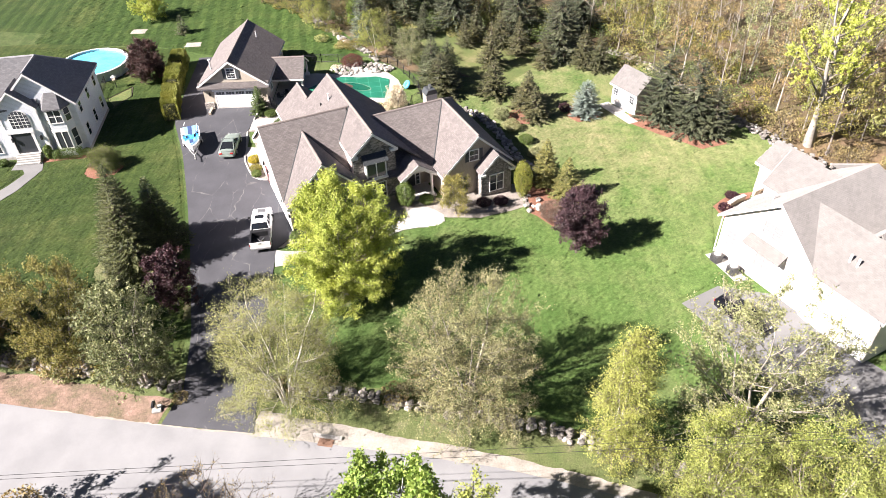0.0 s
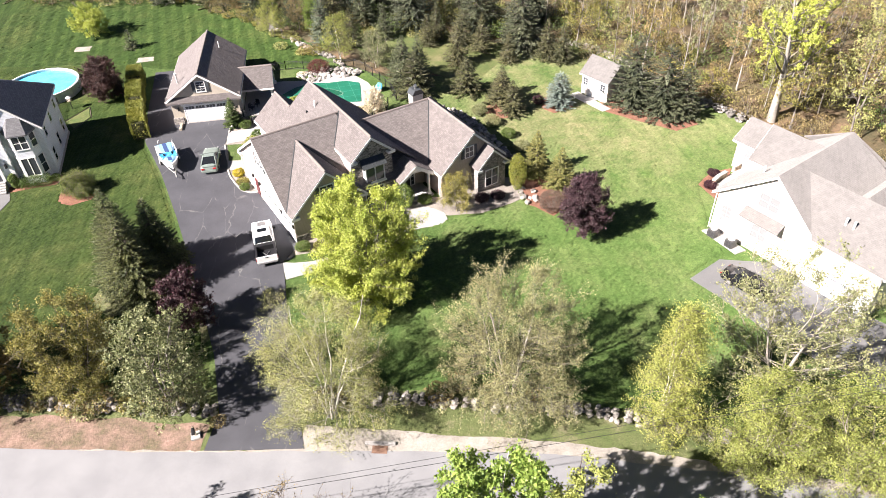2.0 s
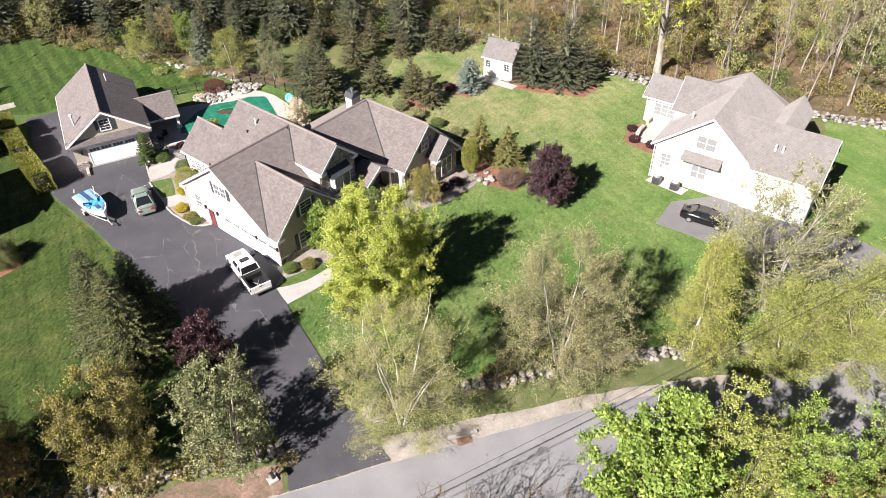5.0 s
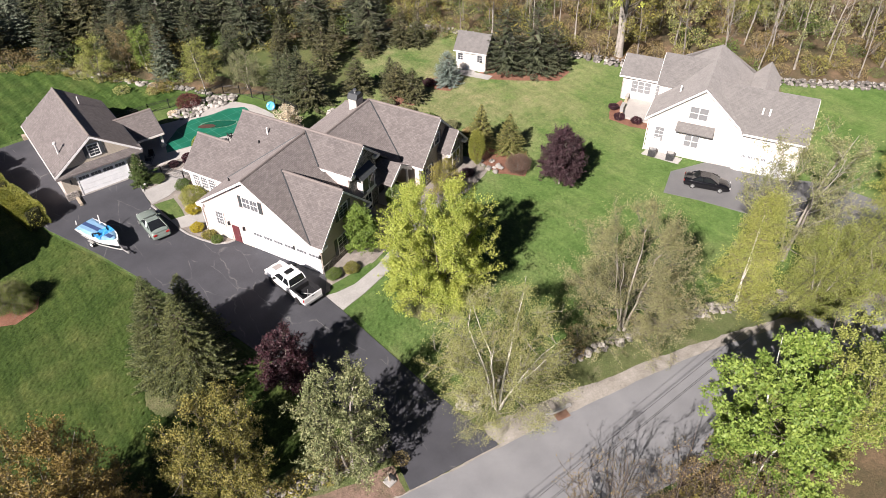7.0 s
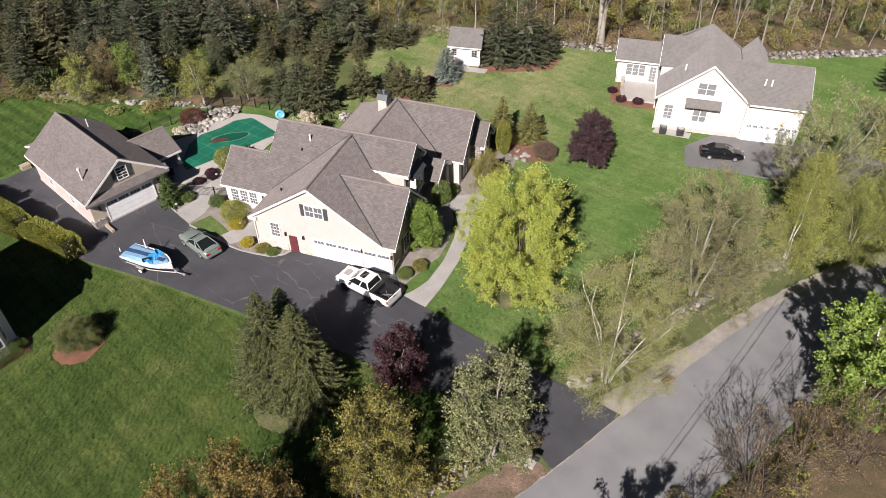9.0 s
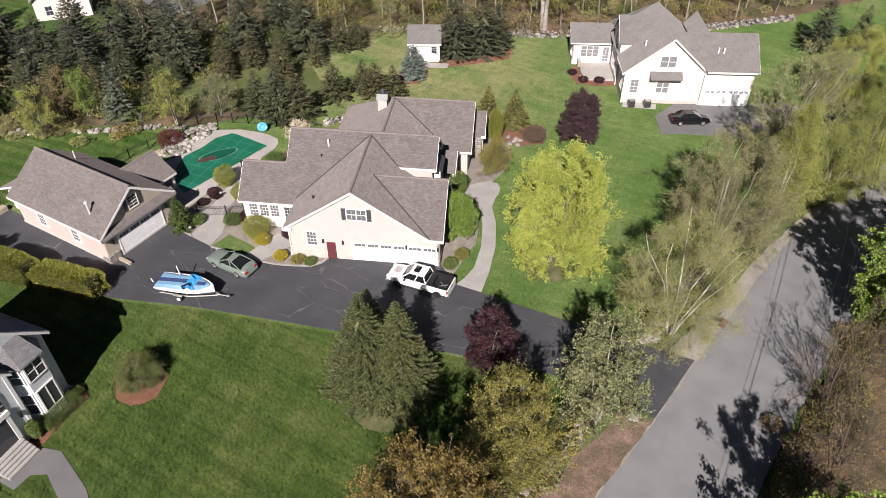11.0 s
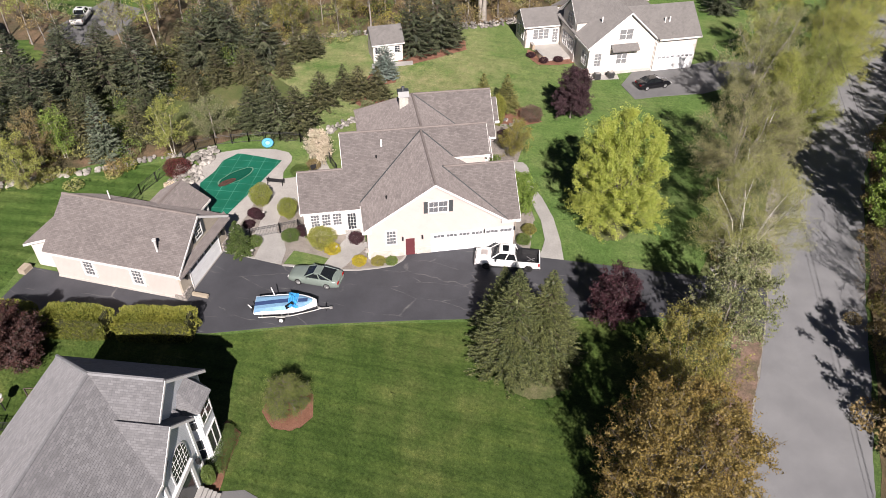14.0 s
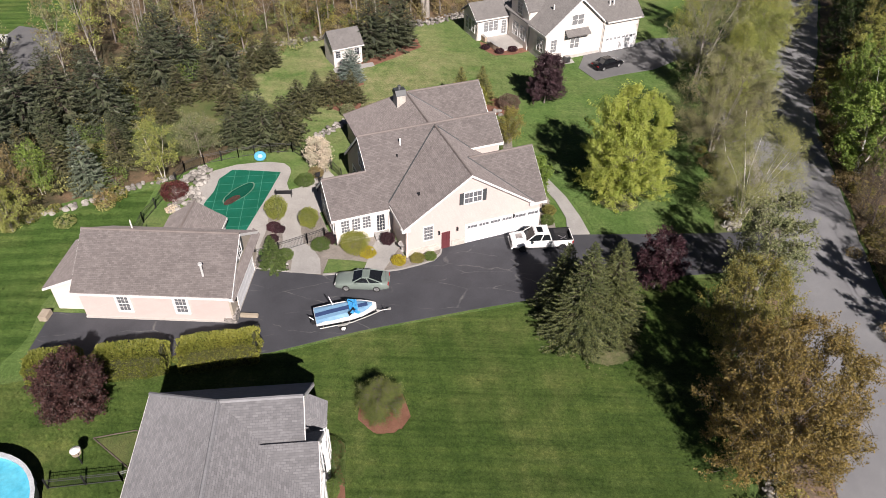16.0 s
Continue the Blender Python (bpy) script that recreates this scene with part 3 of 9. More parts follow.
drape("south_verge", wobble([(95, -16), (52, 0.6), (32, 8.2), (20, 13.5), (8.6, 17.4), (-4, 20.2), (-16.4, 22.5), (-29.5, 24.6), (-60, 30.6), (-140, 44.6), (-140, -80), (95, -80)], 0.35, seed=2), 0.02, FLOOR, "leaf litter and scrub beside the road", "verge", cell=8)
drape("north_verge", wobble([(-60, 39.0), (-34.4, 34.1), (-22, 31.6), (-14.2, 30.3), (-4, 28.5), (5, 26.7), (15, 23.8), (26, 19.7), (36, 15.1), (52, 8.5), (54, 13), (38, 21), (27, 24.6), (16, 28.0), (8, 31.2), (-1, 33.4), (-8, 35), (-14, 36.6), (-21, 37.8), (-30, 39), (-60, 44)], 0.5, seed=3), 0.02, VERGE, "sparse dry grass between a stone wall and the road", "verge")
drape("red_verge", wobble([(-60, 38.9), (-34.4, 34.0), (-21.6, 31.7), (-21.2, 34.2), (-30, 36.4), (-42, 39), (-60, 42)], 0.4, seed=4), 0.03, REDDIRT, "bare reddish dirt strewn with dead leaves", "verge")
drape("sand_shoulder", wobble([(-60, 38.8), (-34.4, 33.9), (-22, 31.5), (-14.2, 30.2), (-4, 28.4), (5, 26.6), (15, 23.7), (26, 19.6), (26, 20.9), (15, 25.0), (5, 28.1), (-4, 30.1), (-12, 32.4), (-14.2, 32.8), (-14.5, 31), (-21.2, 31.9), (-22, 32.0), (-34.4, 34.35), (-60, 39.25)], 0.2, 0.45, 6), 0.04, SAND, "pale sand washed along the road's edge", "sand")
drape("road", wobble(ROAD_N + ROAD_S, 0.14, 0.9, 7), 0.055, ROAD, "worn grey asphalt road without lines", "road", thick=0.06)
drape("driveway", DRIVE_PTS, 0.065, DRIVE, "black sealed asphalt driveway with filled cracks", "driveway", thick=0.07, cell=4)
drape("neighbor_driveway", [(20.8, 43.6), (24.6, 45.6), (29, 44.3), (33.6, 36.2), (36, 33), (37, 27), (33, 20), (30, 18.5), (27, 20), (29.5, 27), (28, 31), (25, 34.5), (22.5, 40.5)], 0.05, DRIVE_OLD, "faded grey asphalt driveway", "driveway", thick=0.06)


def inside(px, py, poly):
    """Which of many points lie in an outline."""
    hit = np.zeros(len(px), bool)
    for i, (x0, y0) in enumerate(poly):
        x1, y1 = poly[i - 1]
        if y0 == y1:
            continue
        hit ^= ((y0 > py) != (y1 > py)) & (px < (x1 - x0) * (py - y0) / (y1 - y0) + x0)
    return hit


def turf(outline, holes, step, tall, mat, label, seed):
    """Tufts of mown grass: a close, uneven sheet over a lawn, left open where other ground lies."""
    rng = np.random.default_rng(seed)
    xs = np.arange(min(p[0] for p in outline), max(p[0] for p in outline), step)
    ys = np.arange(min(p[1] for p in outline), max(p[1] for p in outline), step)
    nx, ny = len(xs), len(ys)
    X, Y = [q.ravel() for q in np.meshgrid(xs, ys)]
    X, Y = X + rng.uniform(-0.38, 0.38, len(X)) * step, Y + rng.uniform(-0.38, 0.38, len(Y)) * step
    ok = inside(X, Y, outline)
    for hole in holes:
        ok &= ~inside(X, Y, hole)
    s = np.clip((X + 8) / 30, 0, 1)
    grid = np.pad(ok.reshape(ny, nx), 1)
    inner = (grid[1:-1, 1:-1] & grid[:-2, 1:-1] & grid[2:, 1:-1] & grid[1:-1, :-2] & grid[1:-1, 2:]).ravel()
    Z = -0.35 - 1.1 * s * s * (3 - 2 * s) + np.where(inner, 0.02 + tall * rng.random(len(X)) ** 1.3, -0.01)
    i, j = np.meshgrid(np.arange(nx - 1), np.arange(ny - 1))
    a = (j * nx + i).ravel()
    quads = np.stack([a, a + 1, a + nx + 1, a + nx], axis=1)
    quads = quads[ok[quads].all(axis=1)]
    used, flat = np.unique(quads.ravel(), return_inverse=True)
    tri = flat.reshape(-1, 4)[:, [0, 1, 2, 0, 2, 3]].ravel()
    me = bpy.data.meshes.new("grass_tufts")
    me.vertices.add(len(used))
    me.vertices.foreach_set("co", np.stack([X[used], Y[used], Z[used]], axis=1).ravel())
    me.loops.add(len(tri))
    me.loops.foreach_set("vertex_index", tri)
    me.polygons.add(len(tri) // 3)
    me.polygons.foreach_set("loop_start", np.arange(len(tri) // 3) * 3)
    me.update(calc_edges=True)
    tagged(link_mesh("grass_tufts", me, mat), label, "grass", "", "stuff")


def spot(x, y, r):
    return [(x + r * math.cos(k * math.tau / 14), y + r * math.sin(k * math.tau / 14)) for k in range(14)]


# ---- the brown-roofed house ----
house = thing("house", pose(-17.64, 61.37, 0, 0, 0, 23.2), "large cream house, taupe on shaded sides, with brown shingle roofs and stone gables", "house")


def build_house(h):
    R = lambda *pts: roof_panel(h, pts, mat=ROOF)
    zb = -1.3
    # garage wing
    R((-0.3, 6.6, 3.2), (8.8, 6.6, 3.2), (8.8, 0, 7.7), (-0.3, 0, 7.7))
    R((-0.3, -6.9, 3.0), (8.8, -6.9, 3.0), (8.8, 0, 7.7), (-0.3, 0, 7.7))
    wall_poly(h, [(0, -7.7, zb), (0, 6.3, zb), (0, 6.3, 3.15), (0, 0.1, 7.4), (0, -0.1, 7.4), (0, -6.4, 3.1), (0, -7.7, 2.9)], (0.2, 0, 0), CREAM, "wall", "cream clapboard gable wall")
    wall_poly(h, [(0.2, 6.1, zb), (4.2, 6.1, zb), (4.2, 6.1, 3.3), (0.2, 6.1, 3.3)], (0, 0.2, 0), CREAM)
    board(h, (-0.3, 0, 7.7), (-0.3, 6.62, 3.18), 0.24, 0.04)
    board(h, (-0.3, 0, 7.7), (-0.3, -6.92, 2.98), 0.24, 0.04)
    board(h, (-0.3, 6.62, 3.16), (3.8, 6.62, 3.16), 0.2, 0.09, GUTTER, "gutter")
    part("cornice_return", box_of(-0.28, 5.9, 2.72, 0.25, 6.75, 3.05, 0.03), TRIM, h)
    part("cornice_return", box_of(-0.28, -7.2, 2.62, 0.25, -6.3, 2.92, 0.03), TRIM, h)
    # small front wing
    R((-0.25, -8.1, 3.0), (-0.25, -6.85, 3.0), (3.75, -1.2, 6.85), (3.75, -8.1, 6.85))
    R((7.75, -8.1, 3.0), (7.75, -1.0, 3.0), (3.75, -1.0, 6.85), (3.75, -8.1, 6.85))
    wall_poly(h, [(0.0, -7.75, zb), (7.3, -7.75, zb), (7.3, -7.75, 3.2), (3.75, -7.75, 6.6), (0.0, -7.75, 3.1)], (0, 0.2, 0), TAUPE_SHADED, "wall", "front gable in taupe clapboard, darkened for its shade")
    wall_poly(h, [(7.1, -7.55, zb), (7.1, -5, zb), (7.1, -5, 3.2), (7.1, -7.55, 3.2)], (0.2, 0, 0), TAUPE_SHADED)
    wall_poly(h, [(-0.05, -7.8, zb), (7.35, -7.8, zb), (7.35, -7.8, 0.55), (-0.05, -7.8, 0.55)], (0, 0.1, 0), VENEER, "stone_base")
    board(h, (3.75, -8.12, 6.85), (-0.27, -8.12, 2.98), 0.26, 0.04)
    board(h, (3.75, -8.12, 6.85), (7.77, -8.12, 2.98), 0.26, 0.04)
    board(h, (-0.28, -8.1, 2.98), (-0.28, -6.9, 2.98), 0.2, 0.09, GUTTER, "gutter")
    part("cornice_return", box_of(-0.3, -8.15, 2.6, 0.6, -7.7, 2.92, 0.03), TRIM, h)
    part("cornice_return", box_of(6.9, -8.15, 2.6, 7.8, -7.7, 2.92, 0.03), TRIM, h)
    window(h, 3.75, -7.76, 3.9, "S", 1.3, 1.2, 2, 4, 1, True)
    window(h, 3.75, -7.76, 0.35, "S", 2.6, 1.75, 2, 4, 2, True)
    # west gable: windows, doors
    window(h, -0.01, -0.3, 4.45, "W", 1.7, 1.15, 2, 2, 2, True, pane=PANE_MID)
    window(h, -0.01, 4.1, 1.2, "W", 0.85, 1.5, 3, 4, pane=PANE_MID)
    garage_door(h, -0.02, -2.2, -0.33, "W", 4.9, 2.15, 4)
    garage_door(h, -0.02, -6.15, -0.33, "W", 2.7, 2.15, 2)
    d = part("door", box_of(-0.42, -0.06, 0, 0.42, 0.02, 1.95), MAROON, h, "maroon panelled side door", pose(-0.01, 2.35, -0.33, 0, 0, -90))
    for sx in (-0.22, 0.22):
        for z0, z1 in ((0.2, 0.85), (1.0, 1.85)):
            part("panel", box_of(sx - 0.16, -0.075, z0, sx + 0.16, -0.05, z1), MAROON, d)
    bm = bmesh.new()
    tube(bm, (0.38, -0.11, 1.0), (0.38, -0.06, 1.0), 0.035, 0.03, 8)
    part("knob", bm, STEEL, d)
    # west base in a pale copy of the veneer: sunlight put into its colour
    for v0, v1 in ((3.0, 6.35), (0.35, 1.75), (-4.72, -4.78)):
        if v1 > v0:
            wall_poly(h, [(-0.06, v0, zb), (-0.06, v1, zb), (-0.06, v1, 0.4), (-0.06, v0, 0.4)], (0.1, 0, 0), VENEER_PALE, "stone_base")
    for v in (1.2, -4.7, -7.6, 3.05):
        lamp = part("wall_lamp", box_of(-0.2, v - 0.08, 1.55, -0.02, v + 0.08, 1.95, 0.02), BLACK, h, "black carriage lamp")
    # main block, ridge running north
    R((3.75, 12.3, 2.84), (3.75, 0, 2.84), (7.0, 0, 5.73), (7.0, -6.6, 5.73), (9.4, -6.6, 7.87), (9.4, 7.95, 7.87), (6.75, 7.95, 5.51), (6.75, 12.3, 5.51))
    R((15.4, -6.0, 2.53), (15.4, 7.95, 2.53), (9.4, 7.95, 7.87), (9.4, -6.6, 7.87), (11.8, -6.6, 5.73), (11.8, -6.0, 5.73))
    R((9.75, 8, 2.84), (9.75, 12.3, 2.84), (6.75, 12.3, 5.51), (6.75, 8, 5.51))
    wall_poly(h, [(7.25, -6.2, zb), (11.55, -6.2, zb), (11.55, -6.2, 5.75), (9.4, -6.2, 7.6), (7.25, -6.2, 5.75)], (0, 0.2, 0), VENEER, "wall", "fieldstone front gable")
    wall_poly(h, [(7.1, -6.15, 2.0), (7.1, -1.5, 2.0), (7.1, -1.5, 5.62), (7.1, -6.15, 5.62)], (0.2, 0, 0), CREAM)
    wall_poly(h, [(11.5, -6.15, zb), (11.5, -4.5, zb), (11.5, -4.5, 5.6), (11.5, -6.15, 5.6)], (0.2, 0, 0), VENEER)
    board(h, (9.4, -6.62, 7.87), (6.98, -6.62, 5.71), 0.3, 0.04)
    board(h, (9.4, -6.62, 7.87), (11.82, -6.62, 5.71), 0.3, 0.04)
    board(h, (6.97, -6.6, 5.71), (6.97, -2.9, 5.71), 0.2, 0.09, GUTTER, "gutter")
    part("cornice_return", box_of(6.95, -6.65, 5.3, 7.7, -6.2, 5.62, 0.03), TRIM, h)
    part("cornice_return", box_of(11.1, -6.65, 5.3, 11.9, -6.2, 5.62, 0.03), TRIM, h)
    # box window with a standing-seam hood
    bm = box_of(8.3, -6.75, 2.75, 10.5, -6.1, 4.75)
    box(bm, 8.2, -6.85, 2.6, 10.6, -6.1, 2.75)
    bay = part("box_window", bm, TRIM, h, "white box window under a dark metal hood")
    bm = bmesh.new()
    extrude(bm, [(8.1, -7.05, 4.7), (8.1, -6.1, 5.5), (8.1, -6.1, 4.7)], (2.6, 0, 0))
    hood = part("hood", bm, SHUTTER, bay, "dark standing-seam metal hood")
    for i in range(8):
        x = 8.12 + i * 0.36
        bm = bmesh.new()
        extrude(bm, [(x, -7.07, 4.72), (x, -6.1, 5.54), (x, -6.1, 5.48), (x, -7.07, 4.66)], (0.03, 0, 0))
        part("seam", bm, SHUTTER, hood)
    window(bay, 9.4, -6.76, 2.95, "S", 1.9, 1.6, 1, 1, 2)
    window(h, 9.4, -6.21, -0.1, "S", 2.0, 1.9, 2, 3, 2)
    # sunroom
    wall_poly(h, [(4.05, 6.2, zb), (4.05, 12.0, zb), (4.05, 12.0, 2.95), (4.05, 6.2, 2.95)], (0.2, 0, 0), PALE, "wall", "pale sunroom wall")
    wall_poly(h, [(4.25, 11.8, zb), (9.4, 11.8, zb), (9.4, 11.8, 2.9), (6.75, 11.8, 5.3), (4.25, 11.8, 3.1)], (0, 0.2, 0), TAUPE_SHADED)
    wall_poly(h, [(9.3, 7.7, zb), (9.3, 11.8, zb), (9.3, 11.8, 2.9), (9.3, 7.7, 2.9)], (0.2, 0, 0), TAUPE_SHADED)
    board(h, (3.73, 12.32, 2.82), (3.73, 6.6, 2.82), 0.2, 0.09, GUTTER, "gutter")
    board(h, (3.75, 12.33, 2.84), (6.75, 12.33, 5.51), 0.22, 0.04)
    board(h, (9.75, 12.33, 2.84), (6.75, 12.33, 5.51), 0.22, 0.04)
    for v in (11.0, 9.95, 8.9):
        window(h, 4.04, v, 0.95, "W", 0.8, 1.35, 3, 4, pane=PANE_MID)
    d = part("glass_door", box_of(-0.5, -0.05, 0, 0.5, 0.02, 2.15), TRIM, h, "white glazed sunroom door", pose(4.04, 7.5, 0.1, 0, 0, -90))
    for c in range(3):
        for r in range(5):
            part("pane", box_of(-0.4 + c * 0.27, -0.07, 0.2 + r * 0.38, -0.16 + c * 0.27, -0.045, 0.54 + r * 0.38), PANE, d)
    for i in range(3):
        part("step", box_of(3.0 + 0.35 * i, 6.75, -0.6, 4.05, 8.25, -0.17 + 0.17 * i, 0.02), CONCRETE, h)
    for u in (5.2, 6.75, 8.3):
        window(h, u, 12.01, 0.7, "N", 1.1, 1.7, 2, 3)
    # north gable of the main block
    wall_poly(h, [(6.3, 7.5, zb), (15.1, 7.5, zb), (15.1, 7.5, 2.6), (9.4, 7.5, 7.6), (6.3, 7.5, 5.0)], (0, 0.2, 0), TAUPE_SHADED)
    board(h, (9.4, 7.97, 7.87), (6.75, 7.97, 5.51), 0.26, 0.04)
    board(h, (9.4, 7.97, 7.87), (15.42, 7.97, 2.53), 0.26, 0.04)
    window(h, 9.4, 7.71, 4.3, "N", 1.4, 1.4, 2, 2, 2)
    window(h, 12.0, 7.71, 0.6, "N", 1.8, 1.9, 2, 3, 2)
    wall_poly(h, [(15.0, 5.6, zb), (15.0, 7.5, zb), (15.0, 7.5, 2.7), (15.0, 5.6, 2.7)], (0.2, 0, 0), TAUPE_SHADED)
    # east wing
    R((10.5, -6.9, 2.47), (19.55, -6.9, 2.47), (19.55, -0.5, 6.25), (10.5, -0.5, 6.25))
    R((10.5, 5.9, 2.47), (23.6, 5.9, 2.47), (19.55, -0.5, 6.25), (10.5, -0.5, 6.25))
    R((15.5, -9.3, 2.47), (15.5, -0.5, 2.47), (19.55, -0.5, 6.25), (19.55, -9.3, 6.25))
    R((23.6, -9.3, 2.47), (23.6, 5.9, 2.47), (19.55, -0.5, 6.25), (19.55, -9.3, 6.25))
    wall_poly(h, [(15.8, -8.9, -1.6), (23.3, -8.9, -1.6), (23.3, -8.9, 2.6), (19.55, -8.9, 6.0), (15.8, -8.9, 2.6)], (0, 0.2, 0), TAUPE_SHADED, "wall", "gable wall in taupe clapboard, darkened for its shade")
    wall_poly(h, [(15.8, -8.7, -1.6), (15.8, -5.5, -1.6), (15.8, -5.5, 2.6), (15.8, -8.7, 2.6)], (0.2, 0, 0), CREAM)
    wall_poly(h, [(23.1, -8.7, -1.8), (23.1, 5.6, -1.8), (23.1, 5.6, 2.6), (23.1, -8.7, 2.6)], (0.2, 0, 0), TAUPE_SHADED)
    wall_poly(h, [(15.2, 5.4, -1.8), (23.1, 5.4, -1.8), (23.1, 5.4, 2.6), (15.2, 5.4, 2.6)], (0, 0.2, 0), TAUPE_SHADED)
    wall_poly(h, [(11.7, -5.4, -1.3), (15.8, -5.4, -1.3), (15.8, -5.4, 2.7), (11.7, -5.4, 2.7)], (0, 0.2, 0), TAUPE_SHADED, "wall", "shaded taupe entry wall")
    board(h, (19.55, -9.32, 6.25), (15.48, -9.32, 2.45), 0.28, 0.04)
    board(h, (19.55, -9.32, 6.25), (23.62, -9.32, 2.45), 0.28, 0.04)
    board(h, (15.47, -9.3, 2.45), (15.47, -7.0, 2.45), 0.2, 0.09, GUTTER, "gutter")
    board(h, (11.8, -6.92, 2.45), (15.5, -6.92, 2.45), 0.2, 0.09, GUTTER, "gutter")
    window(h, 19.2, -8.91, 3.3, "S", 0.95, 1.15, 2, 2, 1, True)
    window(h, 17.3, -8.91, -0.2, "S", 1.1, 1.7, 2, 3, 1, True)
    # small stone gable before the east wing
    R((19.2, -10.5, 2.35), (19.2, -8.9, 2.35), (21.2, -8.9, 4.3), (21.2, -10.5, 4.3))
    R((23.2, -10.5, 2.35), (23.2, -8.9, 2.35), (21.2, -8.9, 4.3), (21.2, -10.5, 4.3))
    wall_poly(h, [(19.45, -10.15, -1.8), (22.95, -10.15, -1.8), (22.95, -10.15, 2.5), (21.2, -10.15, 4.1), (19.45, -10.15, 2.5)], (0, 1.2, 0), VENEER, "wall", "fieldstone bay")
    board(h, (21.2, -10.52, 4.3), (19.18, -10.52, 2.33), 0.26, 0.04)
    board(h, (21.2, -10.52, 4.3), (23.22, -10.52, 2.33), 0.26, 0.04)
    part("cornice_return", box_of(19.1, -10.6, 1.95, 19.8, -10.1, 2.25, 0.03), TRIM, h)
    part("cornice_return", box_of(22.6, -10.6, 1.95, 23.3, -10.1, 2.25, 0.03), TRIM, h)
    window(h, 21.2, -10.16, -0.2, "S", 1.5, 1.9, 1, 2, 2)
    # entry porch: an arched gable on two columns
    bm = bmesh.new()
    arch = [(11.6, 2.3), (12.0, 2.3)] + [(13.4 - 1.4 * math.cos(a), 2.3 + 0.75 * math.sin(a)) for a in np.linspace(0, math.pi, 12)] + [(14.8, 2.3), (15.2, 2.3), (15.2, 2.55), (13.4, 3.75), (11.6, 2.55)]
    extrude(bm, [(x, -7.9, z) for x, z in arch], (0, 0.25, 0))
    part("porch_arch", bm, TRIM, h, "white arched porch front")
    R((11.4, -8.0, 2.45), (11.4, -5.4, 2.45), (13.4, -5.4, 3.85), (13.4, -8.0, 3.85))
    R((15.4, -8.0, 2.45), (15.4, -5.4, 2.45), (13.4, -5.4, 3.85), (13.4, -8.0, 3.85))
    board(h, (13.4, -8.03, 3.87), (11.38, -8.03, 2.45), 0.42, 0.06)
    board(h, (13.4, -8.03, 3.87), (15.42, -8.03, 2.45), 0.42, 0.06)
    for u in (11.9, 14.9):
        bm = bmesh.new()
        tube(bm, (u, -7.75, -0.1), (u, -7.75, 2.35), 0.15, 0.12, 14)
        box(bm, u - 0.2, -7.95, -0.3, u + 0.2, -7.55, -0.05)
        box(bm, u - 0.18, -7.93, 2.25, u + 0.18, -7.57, 2.4)
        part("porch_column", bm, TRIM, h)
    part("stoop", box_of(11.5, -8.0, -1.2, 15.3, -5.4, -0.28, 0.02), CONCRETE, h)
    for i in range(3):
        part("step", box_of(12.3, -8.0 - 0.34 * (i + 1), -1.3, 14.5, -7.98 - 0.34 * i, -0.45 - 0.16 * i, 0.02), CONCRETE, h)
    part("front_door", box_of(12.9, -5.5, -0.28, 13.9, -5.38, 1.85), BLACK, h, "dark front door")
    for u in (12.55, 14.25):
        window(h, u, -5.41, -0.2, "S", 0.4, 2.0, 1, 4, 1)
    # chimney
    ch = part("chimney", box_of(17.95, 0.1, 3.3, 19.25, 1.1, 6.75, 0.02), VENEER_PALE, h, "pale stone chimney with a dark metal cap")
    bm = bmesh.new()
    extrude(bm, [(17.85, 0.0, 6.73), (19.35, 0.0, 6.73), (19.0, 0.0, 7.25), (18.2, 0.0, 7.25)], (0, 1.2, 0))
    part("chimney_cap", bm, SHUTTER, ch)
    bm = bmesh.new()
    tube(bm, (18.6, 0.6, 7.2), (18.6, 0.6, 7.55), 0.13, 0.13, 12)
    tube(bm, (18.6, 0.6, 7.5), (18.6, 0.6, 7.65), 0.2, 0.17, 12)
    part("flue", bm, STEEL, ch)
    # vents on the roof
    for u, v, z in ((8.2, 4.0, 6.75), (7.4, 4.6, 6.0)):
        bm = bmesh.new()
        tube(bm, (u, v, z), (u, v, z + (0.75 if u > 8 else 0.3)), 0.09, 0.09, 8)
        part("vent_pipe", bm, TRIM if u > 8 else BLACK, h)
    bm = bmesh.new()
    tube(bm, (2.2, 4.2, 4.8), (2.2, 4.2, 5.15), 0.08, 0.08, 8)
    part("vent_pipe", bm, BLACK, h)
    # ridge caps
    for a, b in (((-0.3, 0, 7.72), (9.1, 0, 7.72)), ((9.4, -6.6, 7.89), (9.4, 7.95, 7.89)), ((11.2, -0.5, 6.27), (19.55, -0.5, 6.27)), ((19.55, -0.5, 6.27), (19.55, -9.3, 6.27)), ((3.75, -1.4, 6.87), (3.75, -8.1, 6.87)), ((6.75, 8, 5.53), (6.75, 12.3, 5.53)), ((19.55, -0.5, 6.27), (23.6, 5.9, 2.49))):
        bm = bmesh.new()
        tube(bm, Vector(a) - Vector((0, 0, 0.06)), Vector(b) - Vector((0, 0, 0.06)), 0.13, 0.13, 6)
        part("ridge_cap", bm, ROOF_CAP, h)
    for a, b in (((19.55, -0.5, 6.25), (15.5, -6.9, 2.47)), ((9.2, 0, 7.7), (4.15, 6.6, 3.2)), ((9.2, 0, 7.7), (7.0, -2.9, 5.73)), ((3.75, -1.25, 6.85), (-0.25, -6.85, 3.0)), ((3.75, -1.25, 6.85), (7.0, -5.84, 3.72))):
        bm = bmesh.new()
        tube(bm, Vector(a) + Vector((0, 0, 0.02)), Vector(b) + Vector((0, 0, 0.02)), 0.07, 0.07, 6)
